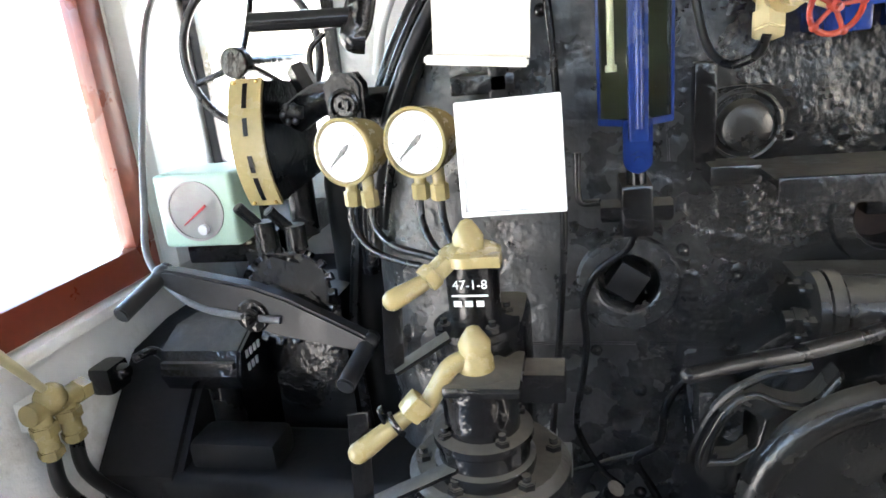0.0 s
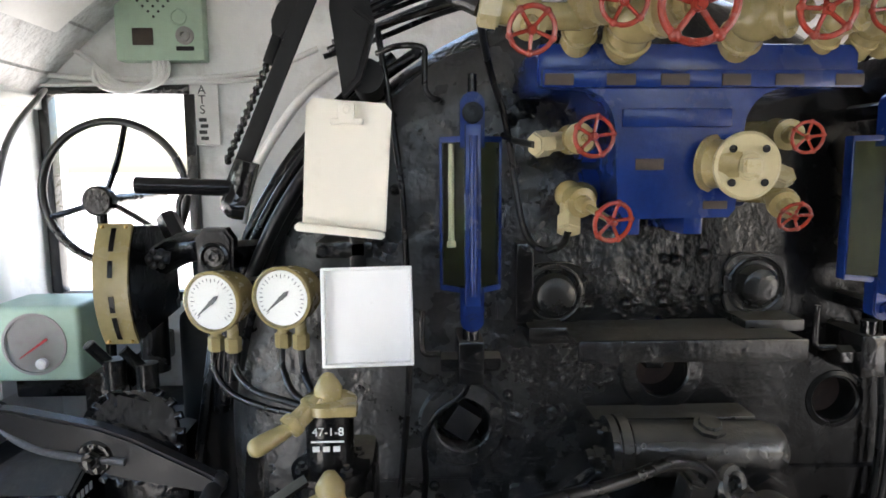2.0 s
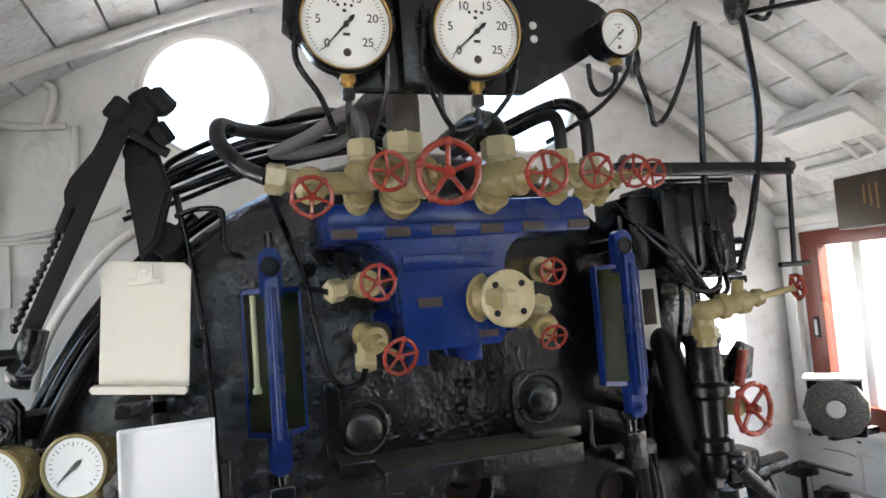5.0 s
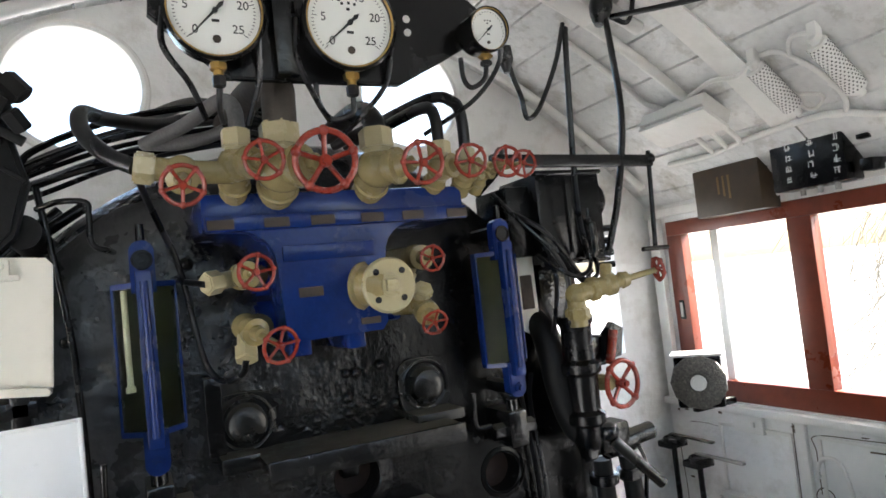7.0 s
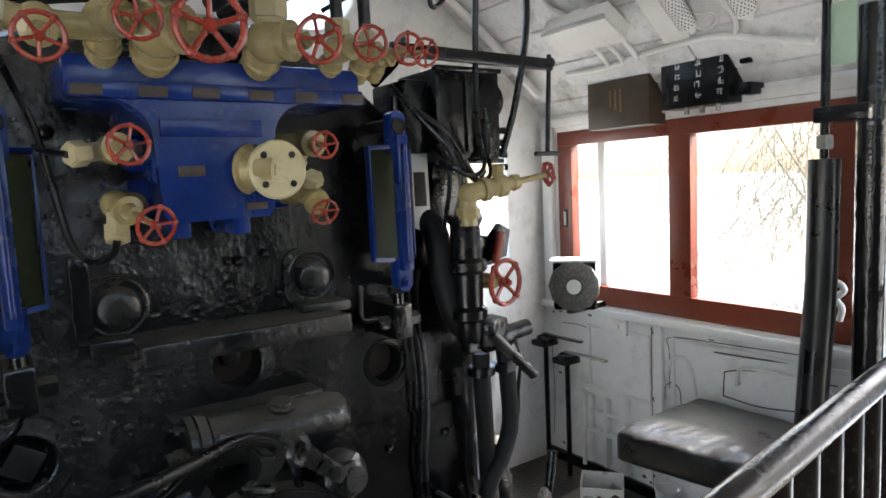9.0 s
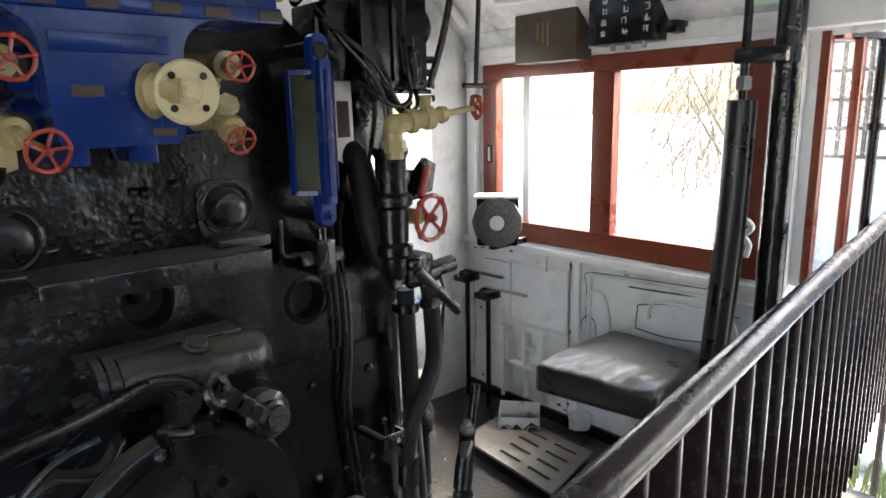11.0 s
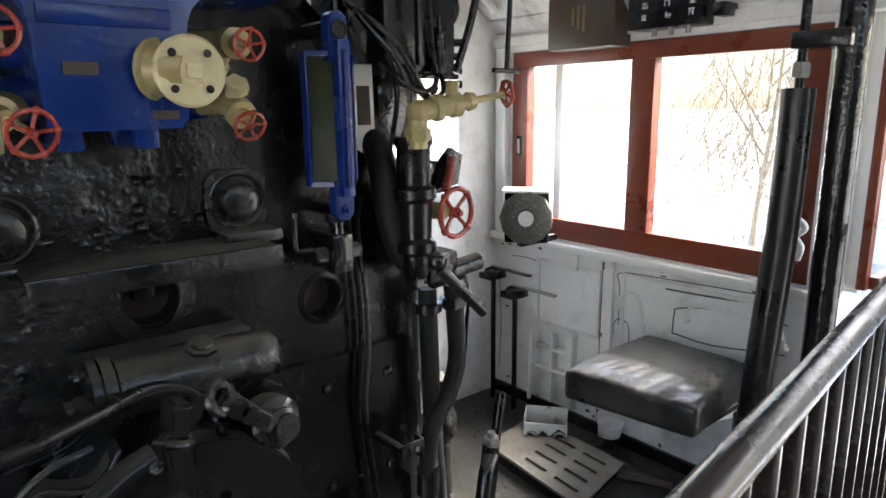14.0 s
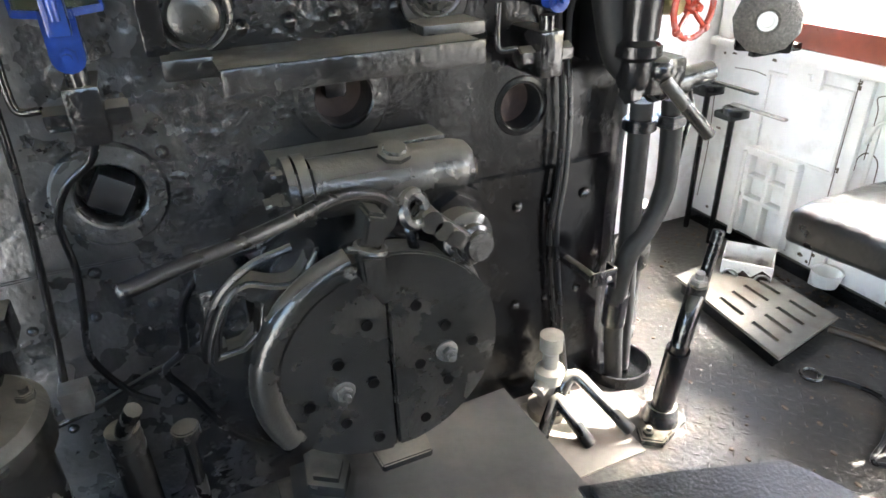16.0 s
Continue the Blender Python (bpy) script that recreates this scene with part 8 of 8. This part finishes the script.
part("cock_body", bm, WORN, fk)
bm = B()
cyl(bm, (1.20, 1.205, 0.024), (1.20, 1.205, 0.062), 0.008, seg=10)
cyl(bm, (1.175, 1.212, 0.062), (1.225, 1.198, 0.062), 0.006, seg=10)
part("cross_handle", bm, WORN, fk)
wr = thing("wire_coil", (1.12, 1.35, 0), "loose wire with a small clamp lying on the floor", "wire")
bm = B()
tube(bm, [(1.125, 1.49, 0.012), (1.18, 1.43, 0.008), (1.19, 1.34, 0.008), (1.08, 1.27, 0.008), (0.985, 1.23, 0.008), (1.08, 1.17, 0.010)], 0.006, 8)
part("wire", bm, RUBBER, wr)
bm = B()
ring(bm, (1.115, 1.50, 0.012), (0, 0, 1), 0.025, 0.006, 18, 6)
part("ring_clamp", bm, DUSTY, wr)
bm = B()
box(bm, (1.08, 1.14, 0.0), (1.13, 1.19, 0.04), 0.008)
part("clamp", bm, DUSTY, wr)
rnd = random.Random(8)
bm = B()
for k in range(420):
    x, y = rnd.uniform(0.62, 1.5), rnd.uniform(1.2, 2.3)
    if rnd.random() < 0.6:
        x = 1.5 - abs(rnd.gauss(0, 0.10))
    r_ = rnd.uniform(0.002, 0.007)
    bmesh.ops.create_icosphere(bm, subdivisions=1, radius=r_, matrix=Matrix.Translation((x, y, r_ * 0.5)) @ Matrix.Diagonal((1, rnd.uniform(0.6, 1.6), 0.6, 1)))
tagged(part("floor_grit", bm, GRIME), "loose dirt and coal grit on the floor", "grit", kind="stuff")
solo("floor_stick", tube(B(), [(1.33, 1.62, 0.012), (1.37, 1.54, 0.012), (1.40, 1.47, 0.010)], 0.012, 8), OLD_WOOD, "short dusty stick lying on the floor", "stick")
# chequer pattern of the floor
bm = B()
for i in range(24):
    for j in range(30):
        x, y = 0.62 + i * 0.038, 0.55 + j * 0.038
        a = radians(45 if (i + j) % 2 else -45)
        m = Matrix.Translation((x, y, 0.0)) @ Matrix.Rotation(a, 4, "Z")
        vs_ = [bm.verts.new(m @ V(p)) for p in ((-0.014, 0, 0.0), (0, -0.004, 0.0), (0.014, 0, 0.0), (0, 0.004, 0.0), (0, 0, 0.0014))]
        for k in range(4):
            bm.faces.new((vs_[k], vs_[(k + 1) % 4], vs_[4]))
tagged(part("floor_studs", bm, FLOOR), "raised chequer studs of the steel floor", "floor", kind="stuff")

# ---- poles, hand rail, doorway ----
pole = solo("cab_pole", cyl(B(), (1.378, 1.095, 0.0), (1.388, 1.095, roof_z(1.388)), 0.034, seg=24), BLACK, "black painted upright pole beside the doorway", "pole", "cab poles")
hp = thing("heater_hose", (1.37, 1.19, 0), "black lagged hose standing upright beside the doorway", "hose")
bm = B()
tube(bm, [(1.315, 1.21, 0.35), (1.325, 1.20, 0.6), (1.34, 1.19, 0.9), (1.348, 1.188, 1.22)], 0.038, 16)
part("lagging", bm, RUBBER, hp, "ribbed black lagging")
bm = B()
cyl(bm, (1.348, 1.188, 1.2), (1.352, 1.188, roof_z(1.352)), 0.011, seg=12)
part("rod", bm, CLEAN_BLACK, hp)
bm = B()
hexa(bm, (1.348, 1.188, 1.245), (1.348, 1.188, 1.28), 0.022)
part("bright_nut", bm, STEEL, hp, "bright hexagon nut")
bm = B()
box(bm, (1.33, 1.08, 1.31), (1.44, 1.21, 1.35), 0.006)
part("clamp", bm, BLACK, hp)
bm = B()
cyl(bm, (1.31, 1.205, 0.0), (1.316, 1.21, 0.40), 0.024)
cyl(bm, (1.314, 1.21, 0.33), (1.316, 1.21, 0.38), 0.045, seg=18, bev=0.004)
part("lower_pipe", bm, BLACK, hp)
dw = thing("wind_wing", (1.62, 1.07, 0.7), "red-brown framed glass side wing at the doorway", "window wing")
for a, b, t in (((1.60, 1.08, 0.70), (1.60, 1.08, 1.41), 0.016), ((1.72, 1.035, 0.72), (1.72, 1.035, 1.39), 0.018)):
    bm = B()
    box(bm, V(a) - V((t, 0.012, 0)), V(b) + V((t, 0.012, 0)), 0.003)
    part("stile", bm, WOOD, dw)
for z in (0.70, 1.375):
    bm = B()
    box(bm, (1.61, 1.045, z), (1.71, 1.07, z + 0.035), 0.003)
    part("rail", bm, WOOD, dw)
bm = B()
slab(bm, [(1.61, 1.074), (1.71, 1.039), (1.71, 1.042), (1.61, 1.077)], "z", 0.73, 1.38)
g_ = part("pane", bm, PANE, dw)
g_.visible_shadow = False
bm = B()
box(bm, (1.585, 1.085, 0.69), (1.60, 1.14, 1.42), 0.003)
part("post", bm, WHITE_TRIM, dw)
gb = thing("grab_rail", (1.79, 1.0, -0.3), "black upright grab rail outside the doorway", "grab rail")
bm = B()
tube(bm, [(1.60, 1.10, 1.39), (1.75, 1.01, 1.39), (1.79, 1.0, 1.37), (1.79, 1.0, 1.2), (1.79, 1.0, 0.0), (1.79, 1.0, -0.3)], 0.014, 12, 4)
part("rail", bm, CLEAN_BLACK, gb)
bm = B()
cyl(bm, (1.79, 1.0, 1.13), (1.79, 1.0, 1.15), 0.022)
part("collar", bm, CLEAN_BLACK, gb)
bm = B()
box(bm, (1.585, -0.2, -0.1), (1.83, 1.12, -0.0), 0.01)
tagged(part("running_board", bm, BLACK), "black step outside the cab doorway", "step", kind="structure")
bm = B()
box(bm, (1.50, 0.15, 1.40), (1.56, 1.118, 1.50), 0.006)
tagged(part("door_header", bm, WHITE_TRIM), "white painted beam over the cab doorway", "beam", kind="structure")


def rail_y(x):
    return 0.724 + 0.132 * x


rl = thing("visitor_railing", (1.0, 0.85, 0), "dark brown steel railing with a worn round hand rail", "railing")
HB = mat("worn_brown_rail_paint", (0.016, 0.010, 0.0085), 0.24, spec=0.22, var=0.3, grain=60, bump=0.15, dirt=(0.05, 0.04, 0.036), dirt_amount=0.5, dirt_scale=14)
bm = B()
tube(bm, [(-0.45, rail_y(-0.45), 0.858), (0.5, rail_y(0.5), 0.858), (1.5, rail_y(1.5), 0.858), (2.5, rail_y(2.5), 0.858), (2.62, rail_y(2.6), 0.858), (2.68, rail_y(2.6) - 0.08, 0.858), (2.60, rail_y(2.6) - 0.5, 0.858), (2.5, 0.2, 0.858)], 0.021, 16, 5)
part("hand_rail", bm, HB, rl, "worn round hand rail")
bm = B()
tube(bm, [(-0.45, rail_y(-0.45), 0.10), (1.0, rail_y(1.0), 0.10), (2.6, rail_y(2.6), 0.10)], 0.012, 8, 3)
part("bottom_rail", bm, HB, rl)
bar_me = None
for k in range(34):
    x = -0.40 + 0.0915 * k
    if bar_me is None:
        bm = B()
        box(bm, (-0.005, -0.017, 0), (0.005, 0.017, 0.76), 0.002)
        bm.transform(Matrix.Rotation(math.atan(0.134), 4, "Z"))
        bar_me = finish(bm, "upright", HB)
    ob = new("upright", bar_me)
    ob.parent = rl
    ob.location = V((x, rail_y(x), 0.095)) - ORIGIN[rl]
for k in range(6):
    ob = new("upright", bar_me)
    ob.parent = rl
    ob.location = V((2.665 - 0.028 * k, rail_y(2.6) - 0.09 - k * 0.1, 0.095)) - ORIGIN[rl]
for x in (-0.40, 1.35, 2.6):
    bm = B()
    cyl(bm, (x, rail_y(x), -0.02 if x < 1.5 else -1.2), (x, rail_y(x), 0.86), 0.014, seg=12)
    part("post", bm, HB, rl)

# ---- behind the camera: assumed tender front, unseen, added to block rear light ----
bm = B()
slab(bm, [(-1.5, -0.6), (1.5, -0.6), (1.5, 1.45)] + [(x, roof_z(x) - 0.30) for x in np.linspace(1.2, -1.2, 15)] + [(-1.5, 1.45)], "y", -1.35, -1.25, 0.01)
tagged(part("tender_front", bm, TENDER), "unseen black steel tender front behind the cab, shaped to block rear light", "tender", kind="structure")

# ---- outside ----
bm = B()
vs_ = [bm.verts.new(p) for p in ((-300, -300, -1.25), (300, -300, -1.25), (300, 300, -1.25), (-300, 300, -1.25))]
bm.faces.new(vs_)
tagged(part("ground", bm, GROUND), "pale gravelly ground outside the locomotive", "ground", kind="structure")
bm = B()
box(bm, (4.4, -6, -1.25), (9.5, 14, -1.13), 0.02)
tagged(part("pavement", bm, CONCRETE), "pale sunlit concrete path", "pavement", kind="structure")
bm = B()
box(bm, (-9.5, -6, -1.25), (-4.0, 14, -1.13), 0.02)
tagged(part("pavement", bm, CONCRETE), "pale sunlit concrete path", "pavement", kind="structure")
rnd = random.Random(11)
for k in range(34):
    x, y = rnd.uniform(2.3, 4.3), rnd.uniform(-0.4, 3.0)
    s = rnd.uniform(0.08, 0.22)
    bm = B()
    bmesh.ops.create_icosphere(bm, subdivisions=2, radius=s, matrix=Matrix.Translation((x, y, -1.25 + s * 0.3)))
    for v in bm.verts:
        v.co += V((noise.noise(v.co * 6), noise.noise(v.co * 6 + V((9, 0, 0))), 0.6 * noise.noise(v.co * 6 + V((0, 9, 0))))) * s * 0.5
    solo("garden_rock", bm, ROCK, "pale mossy garden rock", "rock", "garden rocks", angle=25)


def tufts(name, n, x0, x1, y0, y1, hgt, label):
    bm = B()
    for _ in range(n):
        x, y = rnd.uniform(x0, x1), rnd.uniform(y0, y1)
        a, l, h = rnd.uniform(0, 6.28), rnd.uniform(0.03, 0.12), rnd.uniform(0.5, 1) * hgt
        w = V((math.cos(a + 1.57), math.sin(a + 1.57), 0)) * 0.008
        b = V((x, y, -1.25))
        m_ = b + V((math.cos(a) * l * 0.4, math.sin(a) * l * 0.4, h * 0.6))
        t_ = b + V((math.cos(a) * l, math.sin(a) * l, h))
        q = [bm.verts.new(p) for p in (b - w, b + w, m_ + w, m_ - w, t_)]
        bm.faces.new((q[0], q[1], q[2], q[3]))
        bm.faces.new((q[3], q[2], q[4]))
    tagged(part(name, bm, LEAF), label, "grass", kind="stuff")


tufts("grass", 3200, 2.4, 4.4, -0.4, 3.2, 0.24, "bright green grass between the rocks")
# bare drooping bush outside the window
BX, BYY = 5.3, 3.05
bush = thing("bare_bush", (BX, BYY, -1.25), "bare drooping bush with pale yellowish twigs", "bush")
bm = B()
tube(bm, [(BX, BYY, -1.25), (BX - 0.02, BYY + 0.02, 0.0), (BX + 0.05, BYY - 0.05, 1.2), (BX, BYY - 0.1, 1.8)], 0.028, 10, radii=lambda t: 1.2 - 0.8 * t)
for k in range(7):
    a = k * 0.9
    tube(bm, [(BX, BYY, 0.4 + k * 0.18), (BX + 0.4 * math.cos(a), BYY + 0.4 * math.sin(a), 1.2 + k * 0.1), (BX + 0.5 * math.cos(a), BYY + 0.5 * math.sin(a), 1.7 + k * 0.05)], 0.011, 6, 4, radii=lambda t: 1.2 - 0.8 * t)
part("trunk", bm, TWIG, bush)
bm = B()
for k in range(430):
    a, rr = rnd.uniform(0, 6.28), rnd.uniform(0.05, 0.55)
    x, y, z = BX + rr * math.cos(a), BYY + 1.35 * rr * math.sin(a), rnd.uniform(0.7, 2.3)
    ln = rnd.uniform(0.6, 1.9)
    o = V((math.cos(a), math.sin(a), 0)) * rnd.uniform(0.1, 0.5)
    tube(bm, [(x, y, z), V((x, y, z)) + o * 0.5 + V((rnd.uniform(-.25, .25), rnd.uniform(-.35, .35), -ln * 0.3)), V((x, y, z)) + o + V((rnd.uniform(-.3, .3), rnd.uniform(-.5, .5), -ln * 0.8))], rnd.uniform(0.0015, 0.0045), 4, 3)
tagged(part("twigs", bm, TWIG, bush, "tangle of hanging twigs"), kind="stuff")
# house across the path
hs = thing("timber_house", (12.0, 6.0, -1.25), "pale plastered house with dark timber and gridded windows", "house")
bm = B()
box(bm, (11.0, -4, -1.25), (15.0, 5.4, 3.2))
part("wall", bm, PLASTER, hs)
bm = B()
slab(bm, [(10.6, 3.1), (15.4, 3.1), (13.0, 4.3)], "y", -4.3, 5.7)
part("roof", bm, TIMBER, hs)
for y in (-2.0, 0.6, 3.2):
    bm = B()
    for i in range(6):
        box(bm, (10.93, y + i * 0.36 - 0.025, 0.4), (10.99, y + i * 0.36 + 0.025, 2.6))
    for i in range(6):
        box(bm, (10.94, y - 0.02, 0.4 + i * 0.43), (10.98, y + 1.82, 0.45 + i * 0.43))
    fr = part("window", bm, TIMBER, hs, "dark gridded timber window")
    bm = B()
    box(bm, (10.99, y, 0.42), (11.0 - 0.004, y + 1.8, 2.58))
    part("pane", bm, CARD, fr)
    bm = B()
    box(bm, (10.95, y - 0.45, -1.25), (10.998, y - 0.25, 3.1))
    part("post", bm, TIMBER, hs)
fe = thing("wire_fence", (8.4, 4, -1.25), "thin wire mesh fence beside the path", "fence")
for k in range(4):
    bm = B()
    cyl(bm, (8.4, -2 + k * 2, -1.2), (8.4, -2 + k * 2, 2.6), 0.035, seg=8)
    part("post", bm, TIMBER, fe)
bm = B()
for k in range(150):
    for s in (-1, 1):
        y = -2 + k * 0.08
        a, b = V((8.4, y, 0.6)), V((8.4, y + s * 1.6, 2.5))
        if -2.0 <= y + s * 1.6 <= 4 and y <= 4:
            cyl(bm, a, b, 0.004, seg=3)
tagged(part("mesh", bm, TIMBER, fe, "diagonal wire mesh"), kind="stuff")

# ---- rivets of the backhead ----
bm = B()
spun(bm, (0, 0.004, 0), (0, -1, 0), [(0, 0.011), (0.006, 0.0105), (0.011, 0.007), (0.013, 0.0)], 8)
rivet = finish(bm, "rivet", TAR, 60)
rnd = random.Random(5)
spots = [(-0.147 + 0.0765 * i + (0.006 if i == 4 else 0), 0.970 + 0.0035 * i) for i in range(4)] + [(0.112, 0.982), (0.126, 1.008), (0.003, 1.008), (-0.001, 0.939), (0.064, 1.001), (-0.157, 1.021),
         (0.003, 1.061), (0.025, 1.060), (0.087, 1.068), (-0.304, 0.790), (-0.304, 0.735), (-0.319, 0.668), (-0.212, 0.742), (-0.119, 0.743), (-0.452, 0.604), (0.074, 0.777), (0.58, 0.383)]
for z, x0, x1, step in ((0.30, 0.28, 0.62, 0.085), (0.55, 0.28, 0.62, 0.085), (0.885, 0.28, 0.52, 0.08), (0.30, -0.66, -0.28, 0.095), (0.52, -0.66, -0.36, 0.095), (1.20, -0.60, -0.44, 0.08), (1.33, -0.30, -0.20, 0.09)):
    spots += [(x, z) for x in np.arange(x0, x1, step)]
blocked = ((-0.393, 0.733, 0.10), (0.008, 0.838, 0.095), (0.372, 0.755, 0.09), (-0.215, 0.997, 0.056), (0.185, 1.01, 0.056), (-0.018, 0.42, 0.25), (-0.57, 1.0, 0.11))
for x, z in spots:
    x, z = x + rnd.uniform(-.002, .002), z + rnd.uniform(-.002, .002)
    if any((x - a) ** 2 + (z - b) ** 2 < r * r for a, b, r in blocked):
        continue
    ob = new("rivet", rivet)
    ob.parent = boiler
    ob.location = V((x, BY - 0.007, z)) - ORIGIN[boiler]
    ob.scale = V((1, 1, 1)) * rnd.uniform(0.9, 1.4)
